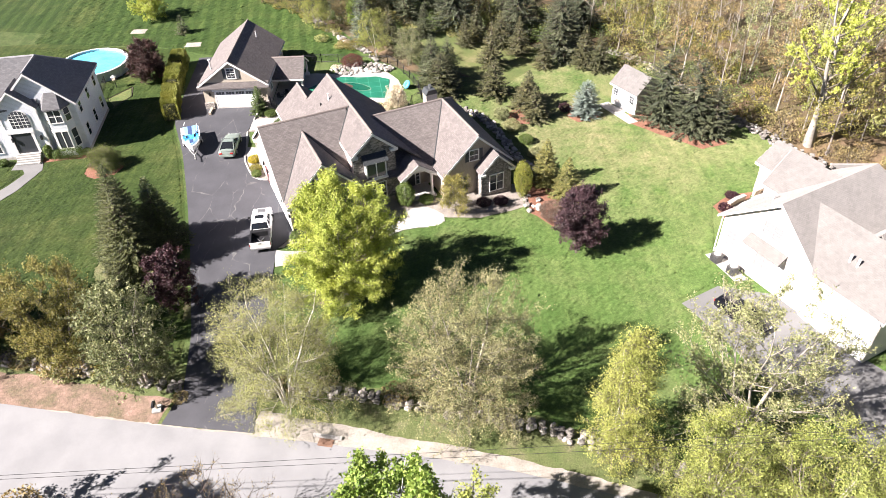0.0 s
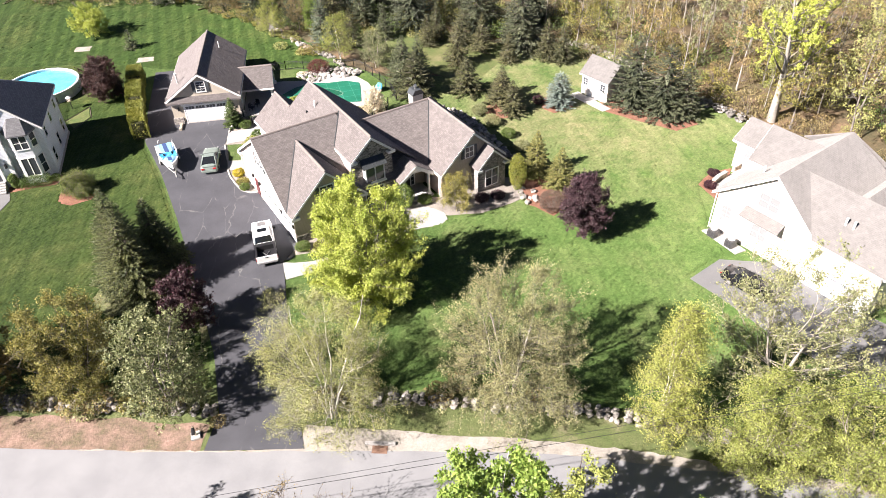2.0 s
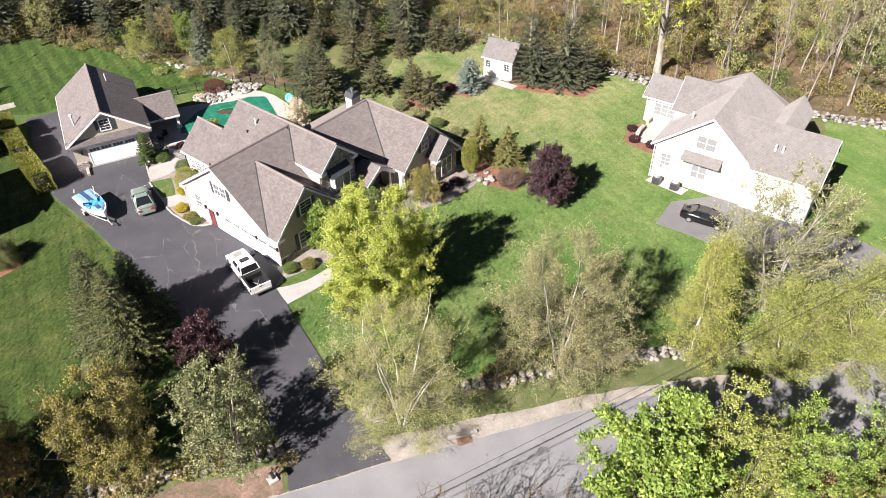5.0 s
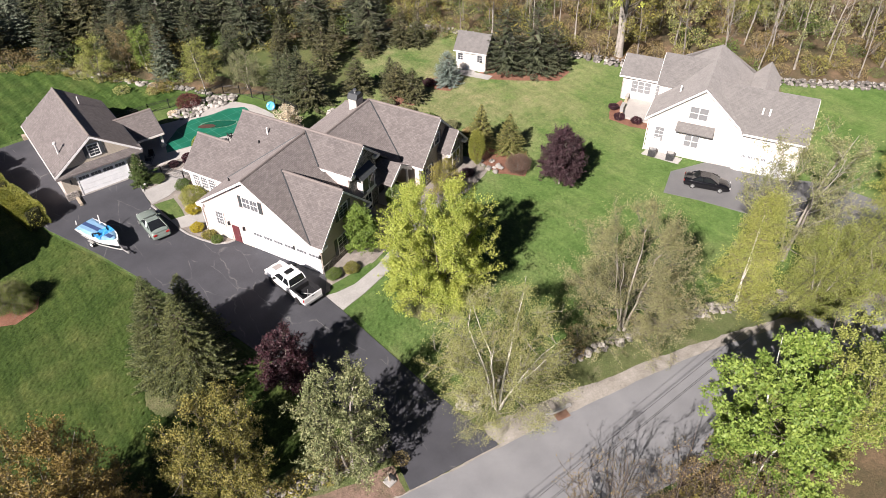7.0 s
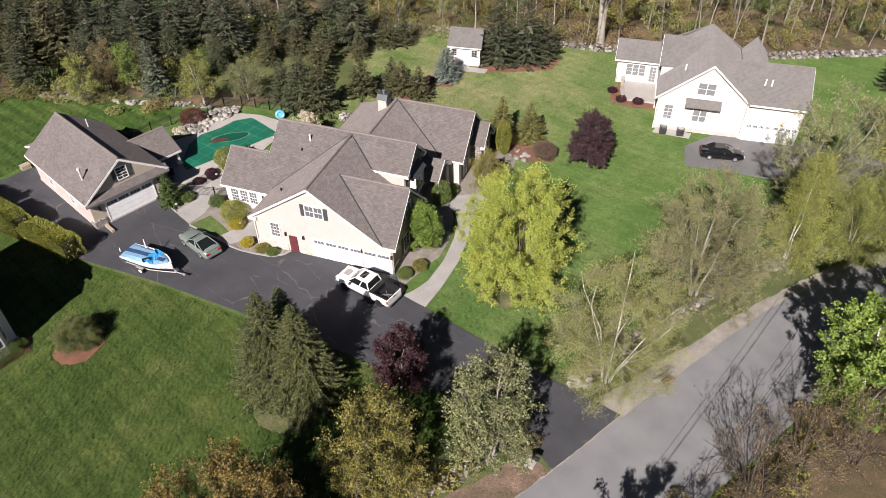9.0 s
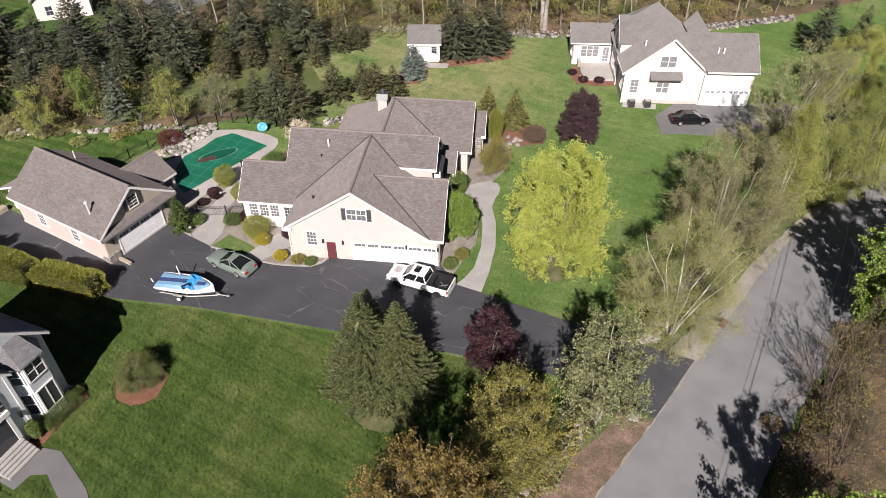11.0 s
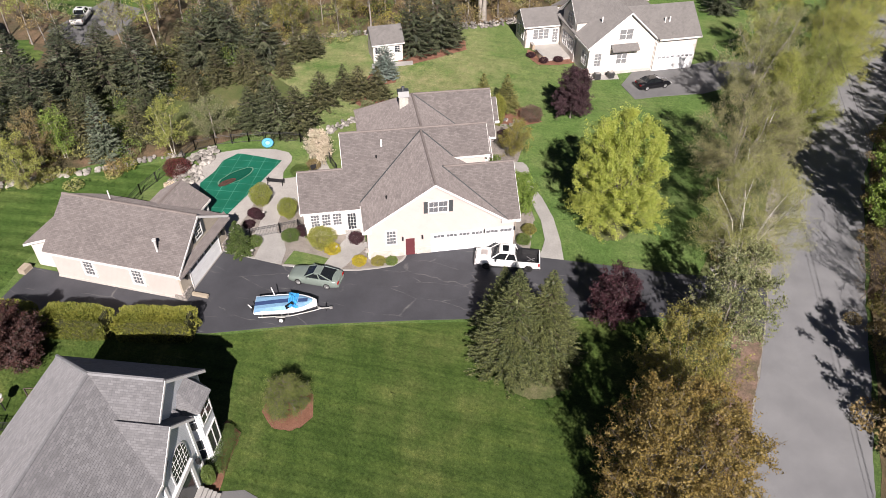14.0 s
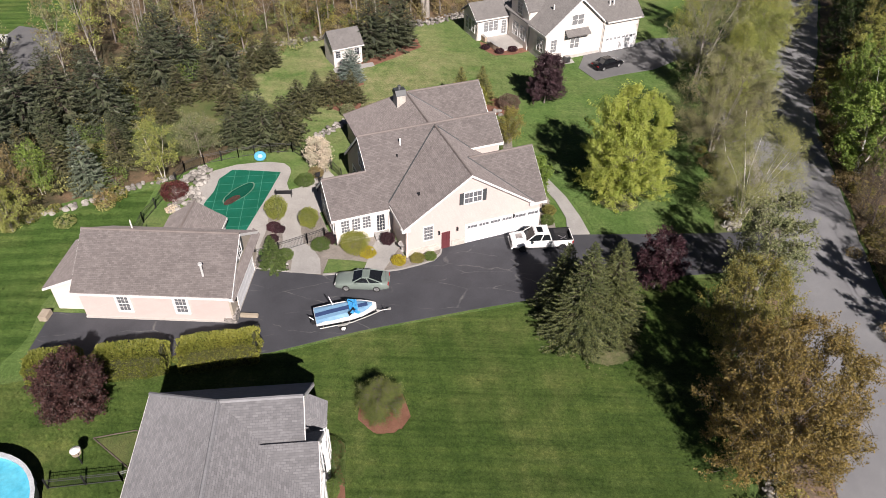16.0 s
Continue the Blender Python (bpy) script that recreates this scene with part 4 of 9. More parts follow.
        part("valley_flashing", bm, SHUTTER, h, "dark metal valley flashing")
    for u, v, z0, z1 in ((-0.1, 6.2, -0.6, 3.0), (3.95, 6.7, -0.5, 2.7), (15.6, -8.8, -1.2, 2.3)):
        downspout(h, u, v, z0, z1)


VENEER_PALE = surface("chimney_and_lit_base_stone", (0.4, 0.37, 0.33), (0.58, 0.55, 0.5), 2.0, 7.0, 0.9, 0, 0.6)
ROOF_CAP = surface("ridge_cap_shingle", (0.16, 0.135, 0.125), (0.22, 0.19, 0.175), 1.0, 9.0, 0.9)
build_house(house)

# ---- the detached garage ----
garage = thing("garage", pose(-25.45, 80.9, 0), "cream detached two-car garage with a brown shingle roof", "garage")


def build_garage(h):
    R = lambda *pts: roof_panel(h, pts, mat=ROOF)
    zb = -0.9
    R((-4.45, -0.35, 3.0), (-4.45, 12.9, 3.0), (0, 12.9, 6.17), (0, -0.35, 6.17))
    R((4.45, -0.35, 3.0), (4.45, 12.9, 3.0), (0, 12.9, 6.17), (0, -0.35, 6.17))
    wall_poly(h, [(-4.0, 0, zb), (4.0, 0, zb), (4.0, 0, 3.1), (0, 0, 5.95), (-4.0, 0, 3.1)], (0, 0.2, 0), TAUPE_LIGHT, "wall", "tan shingled front gable")
    wall_poly(h, [(-4.0, 12.4, zb), (4.0, 12.4, zb), (4.0, 12.4, 3.1), (0, 12.4, 5.95), (-4.0, 12.4, 3.1)], (0, 0.2, 0), CREAM)
    for u, mat in ((-4.0, CREAM), (3.8, CREAM)):
        wall_poly(h, [(u, 0.2, zb), (u, 12.4, zb), (u, 12.4, 3.15), (u, 0.2, 3.15)], (0.2, 0, 0), mat, "wall", "cream clapboard wall")
    part("foundation", box_of(-4.06, -0.06, -0.9, 4.06, 12.66, -0.12), FOUND, h)
    for u, s in ((-4.47, 1), (4.47, -1)):
        board(h, (u, -0.37, 2.98), (u, 12.9, 2.98), 0.2, 0.09, GUTTER, "gutter")
        board(h, (0, -0.37, 6.17), (u, -0.37, 2.98), 0.26, 0.04)
        board(h, (0, 12.92, 6.17), (u, 12.92, 2.98), 0.26, 0.04)
    # skirt roof over the door
    R((-4.45, -0.5, 2.68), (4.45, -0.5, 2.68), (4.45, 0.05, 3.3), (-4.45, 0.05, 3.3))
    part("soffit", box_of(-4.4, -0.46, 2.46, 4.4, -0.012, 2.56), TRIM, h)
    bm = bmesh.new()
    pts = [(-2.5, 2.05)] + [(-2.5 + 5.0 * i / 14, 2.05 + 0.32 * math.sin(math.pi * i / 14)) for i in range(15)] + [(2.5, 2.05), (2.85, 2.05), (2.85, 2.5), (-2.85, 2.5), (-2.85, 2.05)]
    extrude(bm, [(x, -0.08, z) for x, z in pts[1:]], (0, 0.055, 0))
    part("arched_trim", bm, TRIM, h)
    garage_door(h, 0.0, -0.03, -0.33, "S", 5.0, 2.4, 4, raised=False)
    window(h, 0.0, -0.01, 3.75, "S", 1.0, 1.25, 2, 4, 1, True)
    for v in (4.2, 9.0):
        window(h, -4.01, v, 0.75, "W", 0.9, 1.6, 3, 4, 1, False, 0.2, pane=PANE_MID)
        window(h, 4.01, v - 1.5, 0.75, "E", 0.9, 1.6, 3, 4, 1, False, 0.16)
    for u0, u1 in ((-4.12, -2.9), (2.9, 4.12)):
        part("stone_base", box_of(u0, -0.14, -0.9, u1, 0.1, 0.55, 0.02), VENEER, h)
    part("stone_base", box_of(-4.14, -0.1, -0.9, -3.95, 0.9, 0.2, 0.02), VENEER, h)
    for u in (-3.2, 3.2):
        part("wall_lamp", box_of(u - 0.09, -0.22, 1.5, u + 0.09, -0.01, 1.95, 0.02), BLACK, h, "black carriage lamp")
    bm = bmesh.new()
    tube(bm, (-3.0, 2.2, 3.9), (-3.0, 2.2, 5.2), 0.1, 0.1, 10)
    tube(bm, (-3.0, 2.2, 5.2), (-3.0, 2.2, 5.35), 0.2, 0.16, 10)
    part("flue", bm, FLUE, h, "pale steel stove flue with a cap")
    bm = bmesh.new()
    tube(bm, (1.6, 9.5, 4.9), (1.6, 9.5, 5.9), 0.06, 0.06, 8)
    part("vent_pipe", bm, TRIM, h)
    # low room at the north end
    R((-3.4, 15.9, 2.35), (3.0, 15.9, 2.35), (3.0, 12.5, 3.75), (-3.4, 12.5, 3.75))
    wall_poly(h, [(-3.0, 12.5, zb), (-3.0, 15.5, zb), (-3.0, 15.5, 2.35), (-3.0, 12.5, 3.6)], (0.2, 0, 0), PALE)
    wall_poly(h, [(-2.8, 15.3, zb), (2.7, 15.3, zb), (2.7, 15.3, 2.45), (-2.8, 15.3, 2.45)], (0, 0.2, 0), PALE)
    wall_poly(h, [(2.6, 12.5, zb), (2.6, 15.3, zb), (2.6, 15.3, 2.35), (2.6, 12.5, 3.6)], (0.2, 0, 0), PALE)
    board(h, (-3.42, 15.92, 2.35), (-3.42, 12.6, 3.73), 0.22, 0.04)
    # poolside pavilion
    R((3.2, 3.75, 1.6), (8.1, 3.75, 1.6), (8.1, 6.5, 3.4), (1.6, 6.5, 3.4))
    R((3.2, 9.25, 1.6), (8.1, 9.25, 1.6), (8.1, 6.5, 3.4), (1.6, 6.5, 3.4))
    wall_poly(h, [(7.7, 4.1, 1.45), (7.7, 8.9, 1.45), (7.7, 6.5, 3.15)], (0.12, 0, 0), TAUPE_SHADED)
    for v in (4.15, 8.85):
        bm = box_of(7.6, v - 0.14, -0.9, 7.88, v + 0.14, 1.55)
        box(bm, 7.45, v - 0.28, -0.9, 8.03, v + 0.28, -0.05)
        part("pavilion_column", bm, TRIM, h)
    board(h, (3.4, 3.73, 1.58), (8.1, 3.73, 1.58), 0.22, 0.09, GUTTER, "gutter")
    board(h, (8.12, 3.75, 1.6), (8.12, 6.5, 3.4), 0.22, 0.04)
    board(h, (8.12, 9.25, 1.6), (8.12, 6.5, 3.4), 0.22, 0.04)
    for a, b in (((0, -0.35, 6.19), (0, 12.9, 6.19)), ((2.2, 6.5, 3.42), (8.1, 6.5, 3.42))):
        bm = bmesh.new()
        tube(bm, Vector(a) - Vector((0, 0, 0.06)), Vector(b) - Vector((0, 0, 0.06)), 0.13, 0.13, 6)
        part("ridge_cap", bm, ROOF_CAP, h)


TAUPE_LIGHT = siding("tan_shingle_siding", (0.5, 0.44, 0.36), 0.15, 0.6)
build_garage(garage)

# ---- the white house ----
white_house = thing("house", pose(-40.63, 71.89, 0, 0, 0, 7.6), "white clapboard two-storey house with a grey shingle roof", "house")


def build_white_house(h):
    R = lambda *pts: roof_panel(h, pts, mat=ROOF_GREY)
    zb = -0.9
    # east part with its front gable, hipped into the main ridge
    R((0, -0.2, 5.9), (0, 10.3, 5.9), (-4.25, 4.6, 9.85), (-4.25, -0.2, 9.85))
    R((0, 10.3, 5.9), (-18, 10.3, 5.9), (-18, 4.6, 9.85), (-4.25, 4.6, 9.85))
    R((-18, -0.9, 5.9), (-8.4, -0.9, 5.9), (-4.0, -0.2, 6.4), (-4.25, 4.6, 9.85), (-18, 4.6, 9.85))
    R((-8.5, -0.2, 5.9), (-8.5, 4.5, 5.9), (-4.25, 4.5, 9.85), (-4.25, -0.2, 9.85))
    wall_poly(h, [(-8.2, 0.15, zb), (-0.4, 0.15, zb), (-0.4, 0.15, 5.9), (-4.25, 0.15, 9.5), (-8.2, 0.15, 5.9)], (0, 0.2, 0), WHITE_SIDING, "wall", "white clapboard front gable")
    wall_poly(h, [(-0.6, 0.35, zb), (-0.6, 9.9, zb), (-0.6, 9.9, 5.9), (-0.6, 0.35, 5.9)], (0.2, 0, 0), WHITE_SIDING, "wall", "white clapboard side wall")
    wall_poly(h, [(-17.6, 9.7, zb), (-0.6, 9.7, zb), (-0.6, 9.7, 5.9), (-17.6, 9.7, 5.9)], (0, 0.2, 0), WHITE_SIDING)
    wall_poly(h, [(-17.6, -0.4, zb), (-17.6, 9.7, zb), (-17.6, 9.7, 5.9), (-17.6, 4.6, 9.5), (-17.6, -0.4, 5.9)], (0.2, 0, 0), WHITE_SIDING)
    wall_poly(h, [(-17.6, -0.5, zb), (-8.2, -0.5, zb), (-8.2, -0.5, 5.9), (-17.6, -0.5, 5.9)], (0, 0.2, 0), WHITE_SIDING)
    part("foundation", box_of(-17.65, -0.5, -0.9, -0.35, 9.95, 0.0), FOUND, h)
    board(h, (-4.25, -0.22, 9.85), (0.0, -0.22, 5.88), 0.26, 0.04)
    board(h, (-4.25, -0.22, 9.85), (-8.5, -0.22, 5.88), 0.26, 0.04)
    board(h, (0.02, -0.2, 5.88), (0.02, 10.3, 5.88), 0.22, 0.09, GUTTER, "gutter")
    board(h, (0, 10.33, 5.88), (-18, 10.33, 5.88), 0.22, 0.09, GUTTER, "gutter")
    board(h, (-18, -0.92, 5.88), (-8.6, -0.92, 5.88), 0.22, 0.09, GUTTER, "gutter")
    # entrance gable
    R((-4.0, -1.0, 6.05), (-4.0, 2.5, 6.05), (-6.35, 2.5, 8.3), (-6.35, -1.0, 8.3))
    R((-8.7, -1.0, 6.05), (-8.7, 2.5, 6.05), (-6.35, 2.5, 8.3), (-6.35, -1.0, 8.3))
    wall_poly(h, [(-8.35, -0.7, zb), (-4.35, -0.7, zb), (-4.35, -0.7, 6.1), (-6.35, -0.7, 8.05), (-8.35, -0.7, 6.1)], (0, 0.8, 0), WHITE_SIDING, "wall", "white clapboard entrance gable")
    board(h, (-6.35, -1.02, 8.3), (-3.98, -1.02, 6.03), 0.24, 0.04)
    board(h, (-6.35, -1.02, 8.3), (-8.72, -1.02, 6.03), 0.24, 0.04)
    for u in (-8.35, -4.35):
        part("corner_board", box_of(u - 0.12, -0.76, 0, u + 0.12, -0.6, 6.0), TRIM, h)
    # arched window over the door
    bm = bmesh.new()
    rim = [(-1.0, 0), (1.0, 0)] + [(1.0 * math.cos(a), 1.15 + 0.95 * math.sin(a)) for a in np.linspace(0, math.pi, 15)]
    extrude(bm, [(x * 1.12, -0.05, z * 1.06 - 0.06) for x, z in rim], (0, 0.05, 0))
    arch = part("arched_window", bm, TRIM, h, "tall arched window with white bars", Matrix.Translation((-6.35, -0.72, 3.7)))
    bm = bmesh.new()
    extrude(bm, [(x, -0.075, z) for x, z in rim], (0, 0.02, 0))
    part("pane", bm, PANE, arch)
    bm = bmesh.new()
    for x in (-0.6, -0.2, 0.2, 0.6):
        box(bm, x - 0.02, -0.09, 0, x + 0.02, -0.07, 1.15 + 0.93 * math.sqrt(1 - x * x))
    for z in (0.4, 0.8, 1.2, 1.6):
        w = 1.0 if z < 1.15 else math.sqrt(max(0, 1 - ((z - 1.15) / 0.95) ** 2))
        box(bm, -w, -0.09, z - 0.02, w, -0.07, z + 0.02)
    part("muntin", bm, TRIM, arch)
    # recessed door with its surround, steps
    bm = box_of(-1.4, -0.12, 0, -1.1, 0.06, 2.75)
    box(bm, 1.1, -0.12, 0, 1.4, 0.06, 2.75)
    box(bm, -1.5, -0.16, 2.55, 1.5, 0.06, 2.95)
    sur = part("door_surround", bm, TRIM, h, "white pilastered door surround", Matrix.Translation((-6.8, -0.75, 0.55)))
    part("door", box_of(-1.1, -0.03, 0, 1.1, 0.04, 2.55), PANE, sur, "dark glazed entrance door")
    part("landing", box_of(-8.1, -1.15, -0.9, -5.5, -0.7, 0.55, 0.02), CONCRETE, h)
    for i in range(4):
        part("step", box_of(-8.1, -1.15 - 0.26 * (i + 1), -0.9, -5.5, -1.13 - 0.26 * i, 0.4 - 0.16 * i, 0.02), CONCRETE, h)
    # two-storey bay
    bm = bmesh.new()
    foot = [(-3.9, 0.2), (-3.3, -0.9), (-1.6, -0.9), (-1.0, 0.2)]
    extrude(bm, [(x, y, zb) for x, y in foot], (0, 0, zb * -1 + 5.75))
    bay = part("bay", bm, WHITE_SIDING, h, "two-storey canted bay")
    P, Q = (-3.05, 0.2, 7.25), (-1.85, 0.2, 7.25)
    e = [(-4.15, 0.2, 5.75), (-3.4, -1.15, 5.75), (-1.5, -1.15, 5.75), (-0.75, 0.2, 5.75)]
    R(e[0], e[1], P)
    R(e[1], e[2], Q, P)
    R(e[2], e[3], Q)
    for z, hh in ((4.0, 1.5), (0.75, 2.1)):
        window(bay, -2.45, -0.91, z, "S", 1.35, hh, 1, 2 if z > 2 else 1, 2)
        window(bay, -3.62, -0.36, z, -61.4, 0.75, hh, 1, 2, 1)
        window(bay, -1.28, -0.36, z, 61.4, 0.75, hh, 1, 2, 1)
    for v in (1.6, 5.0, 8.3):
        window(h, -0.39, v, 3.9, "E", 0.85, 1.4, 1, 2, 1)
        window(h, -0.39, v, 0.9, "E", 0.85, 1.5, 1, 2, 1)
    for u in (-10.5, -13.2, -15.8):
        window(h, u, -0.51, 3.7, "S", 1.6, 1.5, 1, 2, 2)
        window(h, u, -0.51, 0.7, "S", 1.6, 1.6, 1, 2, 2)
    for u in (-4.8, -7.9):
        part("wall_lamp", box_of(u - 0.1, -1.0, 2.1, u + 0.1, -0.72, 2.6, 0.03), BLACK, h, "black carriage lamp")
    bm = bmesh.new()
    tube(bm, (-11.5, 8.9, 6.7), (-11.5, 8.9, 7.5), 0.07, 0.07, 8)
    part("vent_pipe", bm, TRIM, h)
    for a, b in (((-4.25, -0.2, 9.87), (-4.25, 4.6, 9.87)), ((-4.25, 4.6, 9.87), (-18, 4.6, 9.87)), ((-4.25, 4.6, 9.87), (0, 10.3, 5.92))):
        bm = bmesh.new()
        tube(bm, Vector(a) - Vector((0, 0, 0.07)), Vector(b) - Vector((0, 0, 0.07)), 0.13, 0.13, 6)
        part("ridge_cap", bm, GREY_CAP, h)


GREY_CAP = surface("grey_cap_shingle", (0.2, 0.2, 0.205), (0.27, 0.27, 0.28), 1.0, 9.0, 0.9)
build_white_house(white_house)

# ---- the ivory house ----
ivory_house = thing("house", pose(25.99, 50.5, 0, 0, 0, 26.9), "ivory clapboard house with a taupe shingle roof", "house")


def build_ivory_house(h):
    R = lambda *pts: roof_panel(h, pts, mat=ROOF_TAN)
    zb = -2.2
    # west gable
    R((-0.4, 0.45, 2.9), (13.3, 0.45, 2.9), (11.5, -5.2, 7.5), (-0.4, -5.2, 7.5))
    R((-0.4, -9.9, 3.45), (13.3, -9.9, 3.45), (11.5, -5.2, 7.5), (-0.4, -5.2, 7.5))
    R((14.5, -9.9, 3.4), (14.5, 0.45, 3.4), (11.5, -5.2, 7.5))
    wall_poly(h, [(0, 0, zb), (0, -9.8, zb), (0, -9.8, 3.5), (0, -5.2, 7.2), (0, 0, 3.0)], (0.2, 0, 0), PALE, "wall", "ivory clapboard gable wall")
    wall_poly(h, [(0.2, -0.2, zb), (13, -0.2, zb), (13, -0.2, 3.0), (0.2, -0.2, 3.0)], (0, 0.2, 0), PALE)
    wall_poly(h, [(13, -9.8, zb), (13, 0, zb), (13, 0, 3.5), (13, -9.8, 3.5)], (0.2, 0, 0), PALE)
    wall_poly(h, [(4, -9.9, zb), (13, -9.9, zb), (13, -9.9, 3.4), (4, -9.9, 3.4)], (0, 0.2, 0), PALE)
    board(h, (-0.42, -5.2, 7.5), (-0.42, 0.47, 2.88), 0.26, 0.04)
    board(h, (-0.42, -5.2, 7.5), (-0.42, -9.92, 3.43), 0.26, 0.04)
    board(h, (-0.4, 0.48, 2.88), (4.5, 0.48, 2.88), 0.2, 0.09, GUTTER, "gutter")
    part("foundation", box_of(-0.05, -9.85, -2.2, 0.3, 0.05, -1.0), FOUND, h)
    window(h, -0.01, -5.0, 3.6, "W", 1.9, 1.4, 1, 2, 2, pane=PANE_GREY)
    window(h, -0.01, -4.9, 0.1, "W", 1.5, 1.4, 1, 2, 2, pane=PANE_GREY)
    window(h, -0.01, -1.3, 0.0, "W", 0.95, 1.8, 2, 4, 1, pane=PANE_GREY)
    part("pent_roof", box_of(-0.85, -6.9, 2.3, 0.0, -3.1, 2.38), TRIM, h)
    R((-0.95, -7.0, 2.35), (-0.95, -3.0, 2.35), (0.05, -3.0, 3.0), (0.05, -7.0, 3.0))
    # garage wing
    R((-0.75, -16.3, 3.5), (-0.75, -9.84, 3.5), (3.4, -6.0, 6.8), (3.4, -16.3, 6.8))
    R((7.5, -16.3, 3.5), (7.5, -9.84, 3.5), (3.4, -6.0, 6.8), (3.4, -16.3, 6.8))
    wall_poly(h, [(-0.3, -16.0, zb), (-0.3, -9.8, zb), (-0.3, -9.8, 3.5), (-0.3, -16.0, 3.5)], (0.2, 0, 0), PALE)
    wall_poly(h, [(-0.3, -16.0, zb), (7.2, -16.0, zb), (7.2, -16.0, 3.5), (3.4, -16.0, 6.6), (-0.3, -16.0, 3.5)], (0, 0.2, 0), PALE)
    wall_poly(h, [(7.0, -15.8, zb), (7.0, -9.8, zb), (7.0, -9.8, 3.5), (7.0, -15.8, 3.5)], (0.2, 0, 0), PALE)
    board(h, (-0.77, -16.3, 3.48), (-0.77, -9.9, 3.48), 0.22, 0.09, GUTTER, "gutter")
    board(h, (-0.75, -16.32, 3.5), (3.4, -16.32, 6.8), 0.26, 0.04)
    garage_door(h, -0.32, -11.6, -1.42, "W", 2.7, 2.2, 4)
    garage_door(h, -0.32, -14.5, -1.42, "W", 2.7, 2.2, 4)
    # rear rise and its dormer side
    R((4.6, 0.5, 4.55), (4.6, -5.0, 4.55), (7.4, -5.0, 7.27), (7.4, 0.5, 7.27))
    R((10.2, 0.5, 4.55), (10.2, -5.0, 4.55), (7.4, -5.0, 7.27), (7.4, 0.5, 7.27))
    wall_poly(h, [(4.8, 0.05, zb), (10.0, 0.05, zb), (10.0, 0.05, 4.6), (7.4, 0.05, 7.0), (4.8, 0.05, 4.6)], (0, 0.15, 0), PALE)
    wall_poly(h, [(4.75, -2.5, 2.0), (4.75, 0.05, 2.0), (4.75, 0.05, 4.65), (4.75, -2.5, 4.65)], (0.15, 0, 0), PALE)
    board(h, (4.58, 0.52, 4.53), (7.4, 0.52, 7.27), 0.24, 0.04)
    board(h, (10.22, 0.52, 4.53), (7.4, 0.52, 7.27), 0.24, 0.04)
    R((5.0, -12.4, 4.2), (12.5, -12.4, 4.2), (12.5, -10.9, 6.0), (5.0, -10.9, 6.0))
    R((5.0, -9.4, 4.2), (12.5, -9.4, 4.2), (12.5, -10.9, 6.0), (5.0, -10.9, 6.0))
    # sunroom
    R((10.5, 0.1, 2.0), (10.5, 5.9, 2.0), (13.1, 5.9, 3.8), (13.1, 0.1, 3.8))
    R((15.7, 0.1, 2.0), (15.7, 5.9, 2.0), (13.1, 5.9, 3.8), (13.1, 0.1, 3.8))
    wall_poly(h, [(10.9, 0.1, zb), (10.9, 5.5, zb), (10.9, 5.5, 2.0), (10.9, 0.1, 2.0)], (0.2, 0, 0), PALE)
    wall_poly(h, [(10.9, 5.3, zb), (15.3, 5.3, zb), (15.3, 5.3, 2.0), (13.1, 5.3, 3.6), (10.9, 5.3, 2.0)], (0, 0.2, 0), PALE)
    board(h, (10.48, 0.2, 1.98), (10.48, 5.9, 1.98), 0.2, 0.09, GUTTER, "gutter")
    board(h, (10.5, 5.92, 2.0), (13.1, 5.92, 3.8), 0.22, 0.04)
    window(h, 10.89, 3.1, -0.2, "W", 2.4, 1.5, 1, 3, 3, pane=PANE_GREY)
    window(h, 10.89, 0.85, -0.9, "W", 0.8, 2.1, 2, 5, 1, pane=PANE_GREY)
    for u in (12.0, 13.1, 14.2):
        window(h, u, 5.51, -0.4, "N", 0.8, 1.8, 1, 3, 1, pane=PANE_GREY)
    for u in (1.5, 6.2, 8.4):
        window(h, u, 0.01 if u < 4 else 0.21, -0.2, "N", 1.5, 1.8, 2, 3, 2, pane=PANE_GREY)
    window(h, 7.4, 0.21, 3.4, "N", 1.4, 1.5, 2, 3, 1, pane=PANE_GREY)
    for u, v, z in ((3.2, -7.6, 5.4), (1.2, -11.2, 5.0), (1.2, -11.9, 5.0), (2.5, -2.4, 5.2)):
        bm = bmesh.new()
        tube(bm, (u, v, z - 0.2), (u, v, z + 0.75), 0.1, 0.1, 8)
        part("vent_pipe", bm, TRIM, h)
    downspout(h, -0.15, 0.1, -1.4, 2.8)
    downspout(h, -0.15, -9.7, -1.4, 3.3)


build_ivory_house(ivory_house)

# ---- the garden shed ----
shed = thing("garden_shed", pose(21.2, 79.7, ground_z(22, 78), 0, 0, -60), "small white garden shed with a brown shingle roof", "shed")


